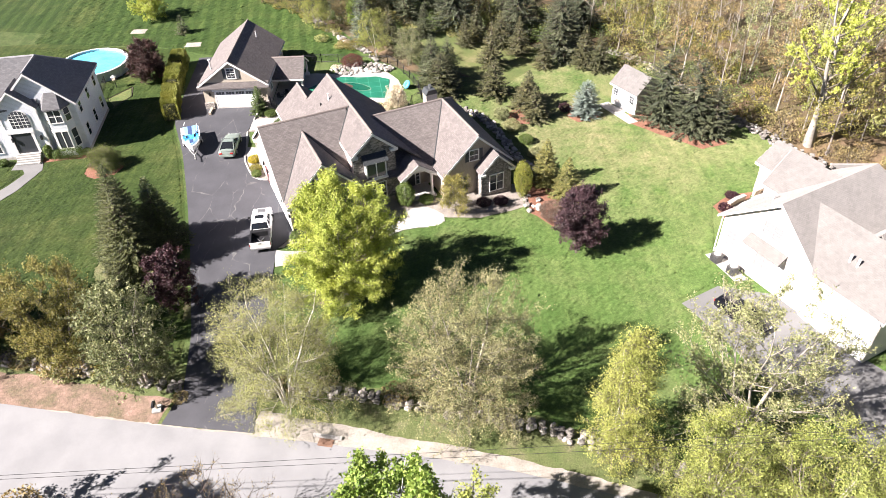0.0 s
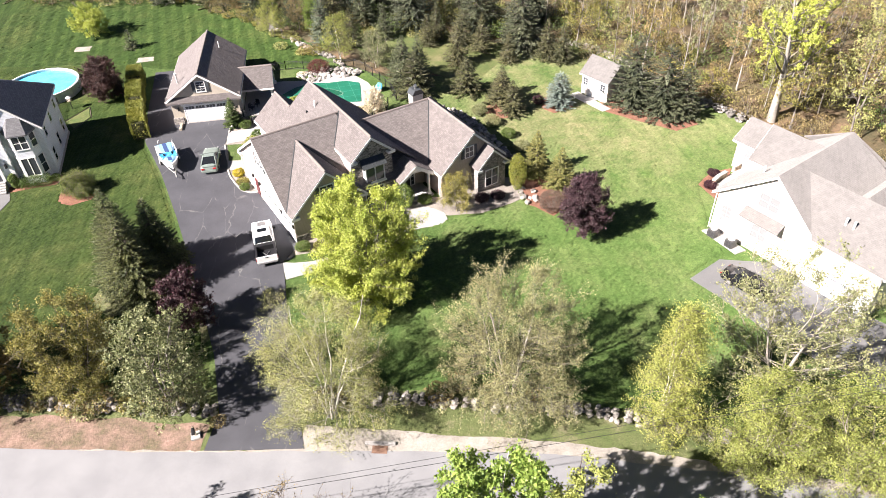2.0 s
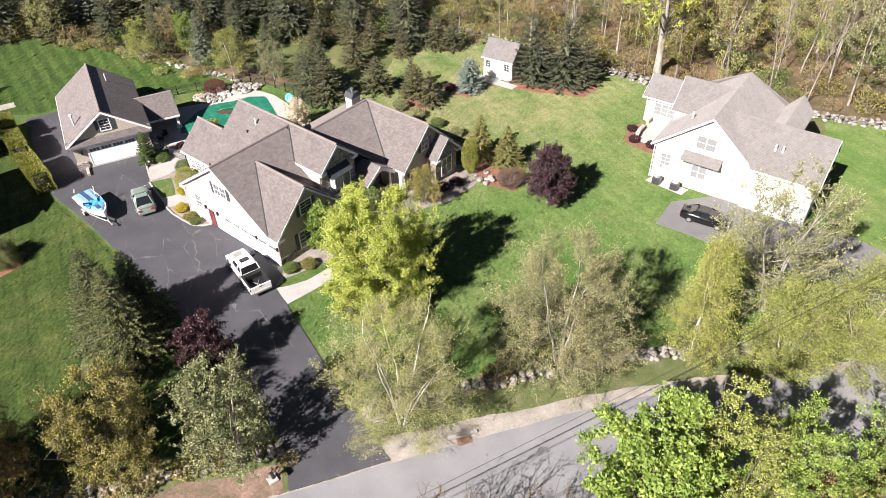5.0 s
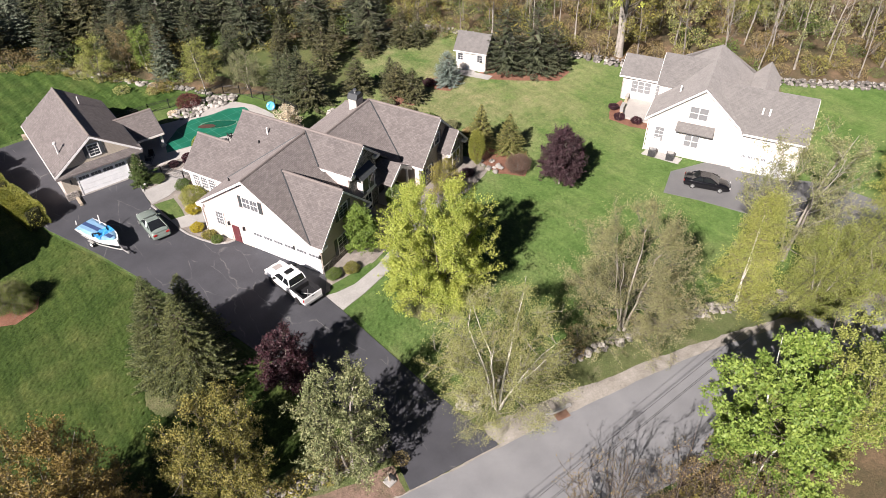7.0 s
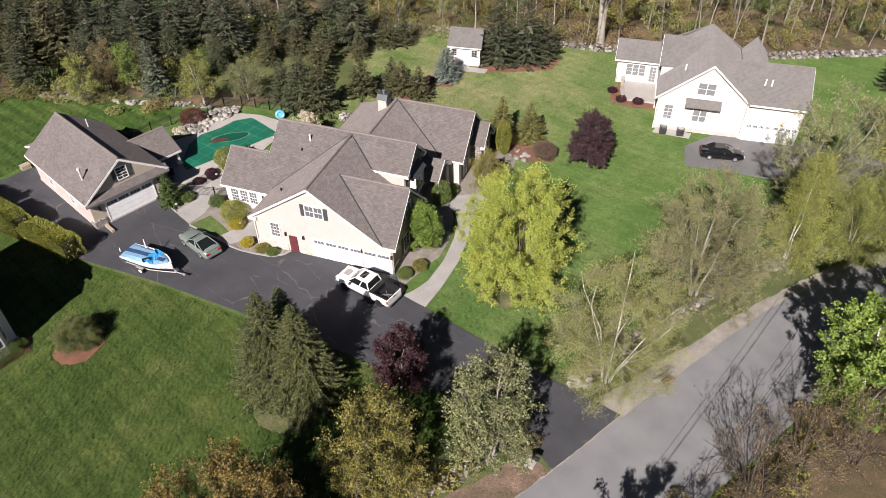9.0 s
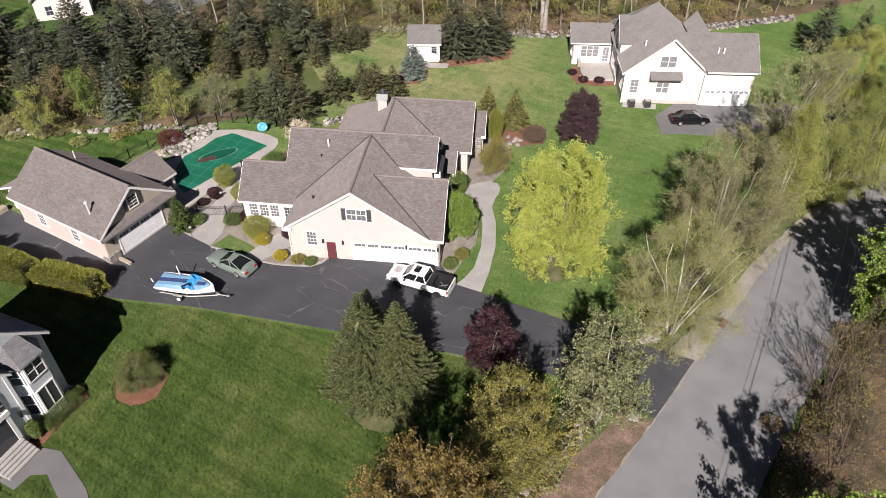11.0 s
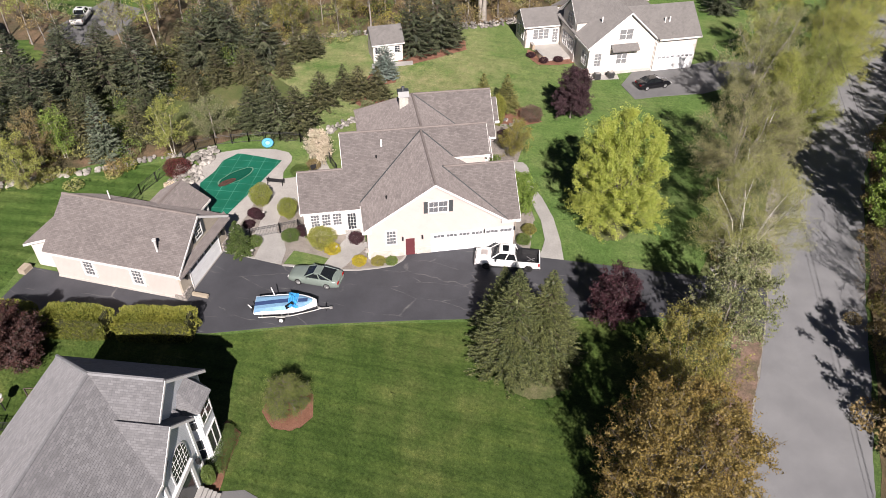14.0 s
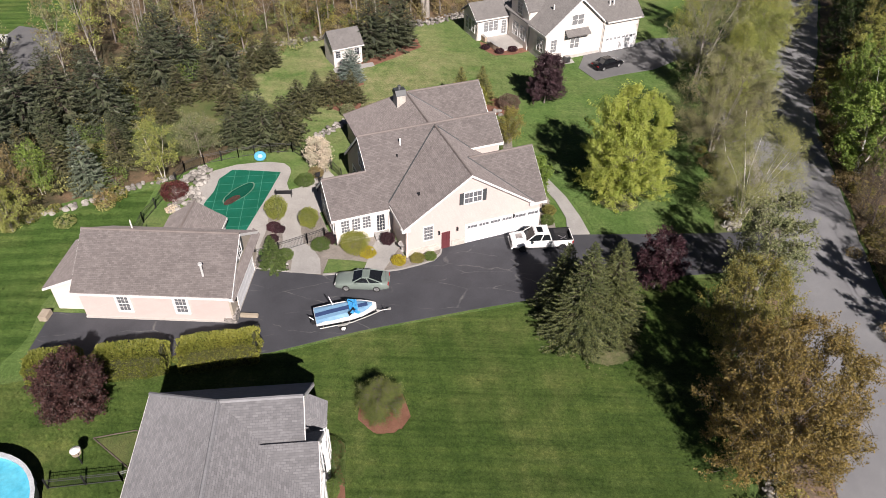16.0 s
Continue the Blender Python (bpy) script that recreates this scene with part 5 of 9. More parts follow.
def build_shed(h):
    bm = bmesh.new()
    extrude(bm, [(-0.2, 1.4, -0.1), (-0.2, 5.0, -0.1), (-0.2, 5.0, 3.1), (-0.2, 3.2, 4.65), (-0.2, 1.4, 3.1)], (4.3, 0, 0))
    part("wall", bm, PALE, h, "white boarded shed wall")
    roof_panel(h, [(-0.45, 1.05, 2.9), (4.35, 1.05, 2.9), (4.35, 3.2, 4.8), (-0.45, 3.2, 4.8)], 0.1, ROOF_TAN)
    roof_panel(h, [(-0.45, 5.35, 2.9), (4.35, 5.35, 2.9), (4.35, 3.2, 4.8), (-0.45, 3.2, 4.8)], 0.1, ROOF_TAN)
    board(h, (-0.45, 1.03, 2.88), (4.35, 1.03, 2.88), 0.16, 0.04)
    for x in (0.45, 3.3):
        window(h, x, 1.39, 1.4, "S", 0.75, 0.95, 2, 3, 1, False, 0.07)
    d = part("door", box_of(1.3, 1.35, 0.1, 2.5, 1.42, 2.2), TRIM, h, "white double shed door")
    part("ramp", box_of(1.1, 0.1, -0.1, 2.7, 1.38, 0.12), CONCRETE, h)


build_shed(shed)


# ---- plants ----
def mesh_of(name, verts, faces, mat):
    me = bpy.data.meshes.new(name)
    me.from_pydata([tuple(v) for v in verts], [], faces)
    me.materials.append(mat)
    return me


def leaf_mesh(name, centres, sizes, rng, mat, aspect=0.6, axis=None, droop=0.0, flat=0.0):
    """Many small leaves: one pointed blade at each centre."""
    n = len(centres)
    d = rng.normal(size=(n, 3))
    if axis is not None:
        d = axis + 0.55 * d
    d[:, 2] -= droop
    d /= np.linalg.norm(d, axis=1)[:, None]
    s = rng.normal(size=(n, 3))
    if flat:
        s = (1 - flat) * s + flat * 2.0 * np.stack([-d[:, 1], d[:, 0], np.zeros(n)], axis=1)
    s -= d * np.sum(s * d, axis=1)[:, None]
    s /= np.linalg.norm(s, axis=1)[:, None]
    L, W = sizes[:, None] * 0.5, sizes[:, None] * 0.5 * aspect
    v = np.stack([centres - d * L * 0.8 - s * W, centres - d * L * 0.5 + s * W * 1.2, centres + d * L * 1.1], axis=1).reshape(-1, 3)
    me = bpy.data.meshes.new(name)
    me.vertices.add(3 * n)
    me.vertices.foreach_set("co", v.ravel())
    me.loops.add(3 * n)
    me.loops.foreach_set("vertex_index", np.arange(3 * n))
    me.polygons.add(n)
    me.polygons.foreach_set("loop_start", np.arange(n) * 3)
    me.update(calc_edges=True)
    me.materials.append(mat)
    return me


def prism_mesh(name, p0, p1, r0, r1, sides, mat):
    """Tapered lengths of wood, one open prism from each p0 to each p1."""
    n = len(p0)
    d = p1 - p0
    d = d / np.maximum(np.linalg.norm(d, axis=1), 1e-6)[:, None]
    a = np.cross(d, np.array((0.31, 0.95, 0.1)))
    a /= np.maximum(np.linalg.norm(a, axis=1), 1e-6)[:, None]
    b = np.cross(d, a)
    t = np.arange(sides) * math.tau / sides
    ring = np.cos(t)[None, :, None] * a[:, None, :] + np.sin(t)[None, :, None] * b[:, None, :]
    v = np.concatenate([p0[:, None, :] + ring * r0[:, None, None], p1[:, None, :] + ring * r1[:, None, None]], axis=1).reshape(-1, 3)
    i = np.arange(sides)
    j = (i + 1) % sides
    quad = np.stack([i, j, sides + j, sides + i], axis=1)
    loops = (np.arange(n)[:, None, None] * 2 * sides + quad[None]).reshape(-1)
    me = bpy.data.meshes.new(name)
    me.vertices.add(len(v))
    me.vertices.foreach_set("co", v.ravel())
    me.loops.add(len(loops))
    me.loops.foreach_set("vertex_index", loops)
    me.polygons.add(n * sides)
    me.polygons.foreach_set("loop_start", np.arange(n * sides) * 4)
    me.update(calc_edges=True)
    me.materials.append(mat)
    return me


def branch_mesh(name, segs, mat, sides=5):
    """Wood from a list of (start, end, start radius, end radius)."""
    return prism_mesh(name, np.array([q[0] for q in segs], float), np.array([q[1] for q in segs], float), np.array([q[2] for q in segs]), np.array([q[3] for q in segs]), sides, mat)


def outline_at(form, u):
    """Share of a crown's radius at a share of its height."""
    u = np.clip(u, 0, 1)
    if form == "cone":
        return np.minimum(0.55 + 2.2 * u, 1.0) * (1 - u) ** 0.62 * 1.12 + 0.04
    if form == "vase":
        return (0.45 + 0.62 * u) * np.sqrt(np.maximum(1 - (np.maximum(u - 0.55, 0) / 0.47) ** 2, 0.02))
    return np.sqrt(np.maximum(1 - ((u - 0.42) / np.where(u > 0.42, 0.6, 0.75)) ** 2, 0.02))


def twig_mesh(p0, p1, mat):
    """Twigs as fine tapering slivers."""
    n = len(p0)
    side = np.cross(p1 - p0, np.array((0.4, -0.3, 0.87)))
    side *= (0.011 / np.maximum(np.linalg.norm(side, axis=1), 1e-6))[:, None]
    me = bpy.data.meshes.new("twig_growth")
    me.vertices.add(3 * n)
    me.vertices.foreach_set("co", np.stack([p0 - side, p0 + side, p1], axis=1).ravel())
    me.loops.add(3 * n)
    me.loops.foreach_set("vertex_index", np.arange(3 * n))
    me.polygons.add(n)
    me.polygons.foreach_set("loop_start", np.arange(n) * 3)
    me.update(calc_edges=True)
    me.materials.append(mat)
    return me


def unit(v):
    return v / np.maximum(np.linalg.norm(v, axis=1), 1e-6)[:, None]


def grown(seed, h, r, clear=0.1, stems=1, trunk_r=0.15, limbs=30, boughs=8, twigs=6, leaves=10, leaf=0.12, rise=0.7, form="dome", twig=0.7, tuft=0.09, up=0.5, jag=0.3, gaps=0.0, lean=0.5, bough=0.36, bulk=0.26):
    """A tree as it grows: stems, limbs that reach an uneven outline, boughs along the limbs, twigs along the boughs, leaves along the twigs."""
    rng = np.random.default_rng(seed)
    wood = []
    steps = np.linspace(0, 1, 7)
    lines = []
    for k in range(stems):
        az = math.tau * (k + 0.6 * rng.random()) / stems
        out = (0.06 if stems == 1 else lean * (0.6 + 0.6 * rng.random())) * r
        tall = h * (0.93 if k == 0 or stems == 1 else 0.7 + 0.25 * rng.random())
        kink = np.cumsum(rng.normal(size=(7, 2)) * 0.02 * h, axis=0) * steps[:, None]
        pts = np.stack([math.cos(az) * out * steps ** 1.25 + kink[:, 0] + 0.12 * stems ** 0.5 * math.cos(az) * (stems > 1), math.sin(az) * out * steps ** 1.25 + kink[:, 1] + 0.12 * stems ** 0.5 * math.sin(az) * (stems > 1), tall * steps], axis=1)
        lines.append(pts)
        thick = trunk_r * (1.0 if k == 0 else 0.8) * (1 - 0.88 * steps ** 0.8)
        wood += [(pts[i], pts[i + 1], thick[i] * (1.25 if i == 0 else 1.0), thick[i + 1]) for i in range(6)]
    f = (np.arange(limbs) + rng.random(limbs)) / limbs
    az = np.arange(limbs) * 2.39996 + rng.normal(size=limbs) * 0.35
    lobe = np.array([noise.noise(Vector((math.cos(q) * 1.3 + seed * 1.7, math.sin(q) * 1.3, w * 2.6))) for q, w in zip(az, f)])
    reach = r * outline_at(form, f) * (0.66 + 0.22 * rng.random(limbs)) * (1 + jag * 1.5 * lobe)
    ze = h * (clear + (1 - clear) * np.clip(f * 0.97, 0.02, 1)) * (1 + 0.12 * jag * lobe)
    end = np.stack([np.cos(az) * reach, np.sin(az) * reach, ze], axis=1)
    start = np.zeros((limbs, 3))
    base_r = np.zeros(limbs)
    for i in range(limbs):
        gap = [np.linalg.norm(q[4][:2] - end[i, :2]) for q in lines]
        q = lines[int(np.argmin(gap))] if rng.random() < 0.8 else lines[i % stems]
        t = float(np.clip((ze[i] - rise * np.linalg.norm(end[i, :2] - q[3][:2])) / q[-1][2], 0.1 + 0.5 * clear + 0.28 * rng.random(), 0.97))
        start[i] = [np.interp(t, steps, q[:, c]) for c in range(3)]
        base_r[i] = trunk_r * bulk * (1 - 0.75 * t) + 0.012
    mid = start + (end - start) * np.array((0.55, 0.55, 0.38)) + rng.normal(size=(limbs, 3)) * 0.05 * reach[:, None]

    def curve(i, t):
        t = t[:, None]
        return (1 - t) ** 2 * start[i] + 2 * t * (1 - t) * mid[i] + t * t * end[i]

    every = np.arange(limbs)
    cut = np.linspace(0, 1, 5)
    arms = []
    for a, b in zip(cut, cut[1:]):
        A, B = curve(every, np.full(limbs, a)), curve(every, np.full(limbs, b))
        arms.append((A, B, base_r * (1 - 0.8 * a), base_r * (1 - 0.8 * b)))
    li = np.repeat(every, boughs)
    t = np.clip(0.22 + 0.8 * (np.tile(np.arange(boughs), limbs) + rng.random(limbs * boughs)) / boughs, 0, 1)
    root = curve(li, t)
    along = unit(end[li] - start[li])
    way = unit(along * 0.75 + rng.normal(size=(len(li), 3)) * 0.62 + np.array((0, 0, 0.45 * up)))
    long = (bough * reach[li] * (1.15 - 0.6 * t) + 0.25) * (0.7 + 0.6 * rng.random(len(li)))
    if gaps:
        keep = np.array([noise.noise(Vector((q[0] * 2.4 / r + seed, q[1] * 2.4 / r, q[2] * 2.4 / r))) for q in root + way * long[:, None]]) > gaps - 0.5
        root, way, long = root[keep], way[keep], long[keep]
    arms.append((root, root + way * long[:, None], np.full(len(root), 0.02), np.full(len(root), 0.008)))
    n = len(root) * twigs
    t = 0.15 + 0.88 * rng.random(n)
    bi = np.repeat(np.arange(len(root)), twigs)
    tr = root[bi] + way[bi] * (long[bi] * t)[:, None]
    td = unit(way[bi] * 0.55 + rng.normal(size=(n, 3)) * 0.6 + np.array((0, 0, up)))
    tl = twig * (0.45 + 0.85 * rng.random(n))
    k = np.repeat(np.arange(n), leaves)
    c = tr[k] + td[k] * (tl[k] * (0.15 + 0.9 * rng.random(len(k))))[:, None] + rng.normal(size=(len(k), 3)) * tuft
    c = c[c[:, 2] > 0.12]
    return wood, [np.concatenate(q) for q in zip(*arms)], (tr, tr + td * tl[:, None]), c, leaf * (0.55 + 0.9 * rng.random(len(c)))


def tree(name, x, y, label, bark, leafmat, seed, category="tree", group="", z=None, turn=0.0, aspect=0.7, sides=6, twig_mat=None, limb_mat=None, **shape):
    ob = thing(name, pose(x, y, (ground_z(x, y) if z is None else z) - 0.05, 0, 0, turn), label, category, group)
    wood, arms, (t0, t1), c, s = grown(seed, **shape)
    link_mesh("trunk", branch_mesh("trunk", wood, bark, sides), None, ob)
    tagged(link_mesh("branchwork", prism_mesh("branchwork", *arms, 3, limb_mat or twig_mat or TWIG), None, ob), "", "", "", "stuff")
    tagged(link_mesh("twig_growth", twig_mesh(t0, t1, twig_mat or TWIG), None, ob), "", "", "", "stuff")
    if len(c):
        link_mesh("crown", leaf_mesh("crown", c, s, np.random.default_rng(seed + 1), leafmat, aspect), None, ob)
    return ob


def conifer(name, x, y, label, leafmat, seed, h, r, bark=None, step=0.42, spray=0.55, per=9, bare=0.03, droop=0.2, category="tree", group="", full=1.0, power=0.9, flat=0.65, blade=0.5):
    """A straight trunk with whorls of boughs, each a drooping fan of needle sprays with a lifted tip."""
    rng = np.random.default_rng(seed)
    ob = thing(name, pose(x, y, ground_z(x, y) - 0.05, 0, 0, rng.random() * 360), label, category, group)
    segs = [((0, 0, 0), (0, 0, h * 0.55), 0.02 + h * 0.014, h * 0.009), ((0, 0, h * 0.55), (0, 0, h * 0.97), h * 0.009, 0.015)]
    cs, axs, ss = [], [], []
    z = h * bare
    while z < h * 0.985:
        f = (z - h * bare) / (h * (1 - bare))
        wide = r * ((1 - f) ** power) * (0.9 if f < 0.06 else 1.0) + 0.04
        n = max(4, int(per * (0.45 + 0.55 * (1 - f))))
        off = rng.random() * math.tau
        # large inner sprays, added to block light and darken the crown's middle
        for k in range(int(2 + 5 * (1 - f))):
            a = rng.random() * math.tau
            ax = np.array((math.cos(a), math.sin(a), -0.5))
            cs.append(np.array((0, 0, z)) + ax * wide * (0.2 + 0.2 * rng.random()))
            axs.append(ax)
            ss.append(0.2 + 0.75 * wide * (0.6 + 0.3 * rng.random()))
        for k in range(n):
            a = off + math.tau * k / n + rng.normal() * 0.2
            l = wide * (0.74 + 0.36 * rng.random())
            dr = droop * (0.6 + 0.8 * rng.random()) - 0.45 * f
            tip = np.array((math.cos(a) * l, math.sin(a) * l, z - dr * l))
            root = np.array((0, 0, z))
            if l > 0.8 and k % 2 == 0:
                segs.append((tuple(root), tuple(root * 0.06 + tip * 0.94), 0.025, 0.008))
            m = max(2, int(l * 0.75 / spray * 1.7 * full))
            for i in range(m):
                t = 0.42 + 0.62 * (i + 0.2 + 0.6 * rng.random()) / m
                fan = 0.26 * l * (1.1 - t)
                base = root * (1 - t) + tip * t + np.array((0, 0, 0.16 * l * (t * t - 0.5)))
                for side in (-1, 0, 1):
                    aa = a + side * (0.6 + 0.25 * rng.random())
                    ax = np.array((math.cos(aa), math.sin(aa), -0.3 - dr + 0.45 * t + 0.1 * rng.normal()))
                    sz = spray * (1.2 - 0.35 * t) * (0.75 + 0.5 * rng.random()) * (0.65 + 0.35 * (1 - f))
                    cs.append(base + ax * (sz * 0.4 + abs(side) * fan * rng.random()))
                    axs.append(ax)
                    ss.append(sz)
        z += step * (0.75 + 0.5 * rng.random()) * (1.0 - 0.3 * f)
    link_mesh("trunk", branch_mesh("trunk", segs, bark or BARK_DARK), None, ob)
    link_mesh("needles", leaf_mesh("needles", np.array(cs), np.array(ss), rng, leafmat, blade, np.array(axs) * 3.0, 0.0, flat), None, ob)
    return ob


def shrub(name, x, y, label, leafmat, seed, r, h, n=900, leaf=0.16, category="shrub", group="", z=None, boxy=0.0, aspect=0.65, turn=0.0, ry=None):
    """A rounded shrub: stems and leaves that thicken towards an uneven outside."""
    rng = np.random.default_rng(seed)
    n = int(n * 1.6)
    ob = thing(name, pose(x, y, (ground_z(x, y) if z is None else z) - 0.03, 0, 0, turn), label, category, group)
    p = rng.normal(size=(n, 3))
    p /= np.linalg.norm(p, axis=1)[:, None]
    if boxy:
        p /= np.max(np.abs(p), axis=1)[:, None] ** boxy
    lob = np.array([noise.noise(Vector((q[0] * 1.8 + seed, q[1] * 1.8, q[2] * 1.8))) for q in p])
    p *= (0.55 + 0.45 * rng.random(n) ** 0.5)[:, None] * (1 + 0.22 * lob)[:, None]
    c = np.stack([p[:, 0] * r, p[:, 1] * (ry or r), h * 0.5 + p[:, 2] * h * 0.5], axis=1)
    c[:, 2] = np.maximum(c[:, 2], 0.05)
    segs = []
    for k in range(9):
        q = c[int(rng.random() * n)] * np.array((0.8, 0.8, 0.9))
        segs.append(((0, 0, 0), tuple(q), 0.03, 0.01))
    tagged(link_mesh("stem", branch_mesh("stem", segs, BARK), None, ob), "", "", "", "stuff")
    link_mesh("foliage", leaf_mesh("foliage", c, leaf * (0.6 + 0.8 * rng.random(n)), rng, leafmat, aspect), None, ob)
    return ob


# the garden trees
for i, (x, y, h, r) in enumerate(((-29.6, 52.1, 10.2, 3.6), (-28.5, 49.7, 9.7, 3.5), (-27.0, 53.4, 8.0, 2.8))):
    conifer("spruce_tree", x, y, "full olive-green spruce beside the driveway", L_SPRUCE_FULL, 11 + i, h, r, per=19, bare=0.01, spray=0.22, step=0.21, full=1.5, power=0.88, flat=0.35, blade=0.42, droop=0.3)
tree("plum_tree", -23.4, 44.6, "small purple-leaf plum tree beside the driveway", BARK, L_PLUM, 21, h=6.2, r=2.15, clear=0.16, limbs=30, boughs=8, twigs=5, leaves=18, leaf=0.14, trunk_r=0.1, rise=0.9, twig=0.5, gaps=0.12, up=0.5, jag=0.15)
tree("budding_tree", -23.6, 35.7, "tree with pale opening buds beside the driveway", BARK_GREY, L_MAGNOLIA, 22, h=10.4, r=3.6, clear=0.12, limbs=50, boughs=8, twigs=5, leaves=13, leaf=0.14, stems=3, trunk_r=0.14, rise=0.9, form="dome", twig=0.6, tuft=0.08, gaps=0.12, lean=0.35, jag=0.25)
tree("budding_tree", -30.9, 39.3, "olive shrubby tree over the stone wall", BARK, L_OLIVE, 23, h=9.0, r=3.7, clear=0.05, limbs=64, boughs=8, twigs=5, leaves=18, leaf=0.11, stems=7, trunk_r=0.07, rise=1.5, up=0.9, twig=0.75, lean=0.6)
tree("maple_tree", -40.6, 40.4, "broad maple in bronze spring leaf", BARK, L_ORANGE, 24, h=12.2, r=5.7, clear=0.05, limbs=105, boughs=9, twigs=6, leaves=19, leaf=0.115, stems=6, trunk_r=0.13, rise=1.2, up=0.8, twig=0.75, jag=0.14, lean=0.6)
tree("maple_tree", -8.5, 45.4, "bright yellow-green tree on the front lawn", BARK, L_YELLOW, 25, h=11.8, r=5.2, clear=0.04, limbs=110, boughs=9, twigs=6, leaves=22, leaf=0.125, stems=4, trunk_r=0.15, rise=1.1, up=0.9, form="dome", twig=0.55, jag=0.14, lean=0.5, tuft=0.13)
tree("birch_tree", -12.1, 33.4, "leaning white-stemmed birch clump in thin new leaf", BARK_PALE, L_BIRCH, 26, h=11.2, r=5.2, clear=0.08, limbs=62, boughs=7, twigs=6, leaves=26, leaf=0.085, stems=6, trunk_r=0.12, rise=0.9, up=0.05, twig=0.9, tuft=0.17, gaps=0.08, lean=0.6, twig_mat=BARK_GREY, jag=0.3, limb_mat=BARK_GREY)
tree("crabapple_tree", 1.4, 32.9, "broad grey tree with sparse opening buds", BARK_GREY, L_CRAB, 27, h=12.0, r=6.0, clear=0.06, limbs=80, boughs=9, twigs=6, leaves=19, leaf=0.09, stems=4, trunk_r=0.15, rise=0.7, up=0.4, twig=0.75, tuft=0.11, lean=0.5, jag=0.1)
tree("birch_tree", 11.8, 28.7, "slender birch in yellow-green leaf", BARK_PALE, L_WILLOW, 28, h=12.4, r=2.8, clear=0.03, limbs=60, boughs=7, twigs=5, leaves=20, leaf=0.1, stems=2, trunk_r=0.1, rise=0.5, up=-0.35, form="cone", twig=0.9, tuft=0.14, lean=0.25)
tree("oak_tree", 20.8, 29.8, "large grey tree in sparse new leaf", BARK_GREY, L_MAGNOLIA, 29, h=14.2, r=6.5, clear=0.1, limbs=60, boughs=8, twigs=6, leaves=14, leaf=0.12, stems=3, trunk_r=0.2, rise=1.2, up=0.7, twig=0.8, twig_mat=TWIG, gaps=0.06, lean=0.45, jag=0.4, limb_mat=BARK_GREY)
for i, (x, y, h, r, m) in enumerate(((17.0, 24.6, 8.5, 3.5, L_WILLOW), (22.6, 22.2, 10.5, 4.1, L_WILLOW), (28.6, 20.0, 12.0, 4.5, L_WILLOW), (35.0, 17.2, 13.0, 4.9, L_WILLOW), (42.5, 14.0, 13.0, 5.2, L_WILLOW), (51.0, 13.6, 12.5, 4.8, L_OLIVE), (37.0, 26.0, 11.0, 4.0, L_WILLOW))):
    tree("roadside_tree", x, y, "roadside tree in thin yellow-green spring leaf", BARK_GREY, m, 300 + i, h=h, r=r, clear=0.02, limbs=50, boughs=8, twigs=5, leaves=22, leaf=0.1, stems=4, trunk_r=0.1, rise=0.9, up=0.1, twig=0.8, tuft=0.15, jag=0.4, lean=0.6, gaps=0.12)
tree("maple_tree", -3.2, 18.0, "maple in fresh bright green leaf", BARK_PALE, L_GREEN, 30, h=13.4, r=4.5, clear=0.14, limbs=66, boughs=8, twigs=5, leaves=20, leaf=0.2, trunk_r=0.15, rise=0.6, up=0.5, twig=0.4, tuft=0.13, stems=2, gaps=0.18, jag=0.3, lean=0.3)
tree("maple_tree", -31.5, 20.0, "maple in fresh bright green leaf", BARK_PALE, L_GREEN, 310, h=12.2, r=4.9, clear=0.1, limbs=54, boughs=7, twigs=5, leaves=18, leaf=0.2, trunk_r=0.16, rise=0.6, up=0.5, twig=0.4, tuft=0.13, gaps=0.18)
south_trees = []
for i, (x, y, h, r, m) in enumerate(((0.6, 16.4, 14.4, 3.4, L_WILLOW), (6.0, 15.6, 11.0, 3.0, L_GREEN), (11.5, 12.6, 11.0, 3.6, L_GREEN), (17.5, 8.4, 11.0, 4.2, L_WILLOW), (24.5, 5.0, 12.0, 4.8, L_OLIVE), (32.0, 1.0, 12.5, 5.0, L_DEEP), (41.0, -3.0, 12.5, 5.0, L_OLIVE), (50.0, -7.5, 13.0, 5.0, L_DEEP))):
    ob = tree("roadside_tree", x, y, "leafy tree on the road's far side", BARK_DARK, m, 320 + i, h=h, r=r, clear=0.06, limbs=44, boughs=7, twigs=5, leaves=17 if x < 20 else 10, leaf=0.18 if x > 20 else 0.13, stems=2, trunk_r=0.15, rise=0.9, up=0.7, twig=0.6, gaps=0.15)
    south_trees.append(ob)
for k, x, y, size in ((4, 14.0, 7.6, 0.9), (5, 20.5, 3.2, 1.0), (7, 28.0, 0.6, 1.05), (6, 36.5, -2.6, 1.05), (4, 45.5, -6.6, 1.05), (5, 54.0, -9.0, 1.1), (6, 9.0, 10.0, 0.8), (7, 24.0, -2.5, 1.0), (5, 33.0, -7.0, 1.1), (7, 43.0, -11.0, 1.1), (4, 61.0, -11.5, 1.1), (7, 68.0, -14.0, 1.1), (5, 58.5, -4.4, 0.95), (6, 46.6, -1.6, 0.9), (5, 37.0, 2.4, 0.9), (7, 28.4, 6.4, 0.85)):
    o = copy_thing(south_trees[k], pose(x, y, ground_z(x, y) - 0.05, 0, 0, 137.0 * k + 31 * x))
    o.scale = (size, size, size)
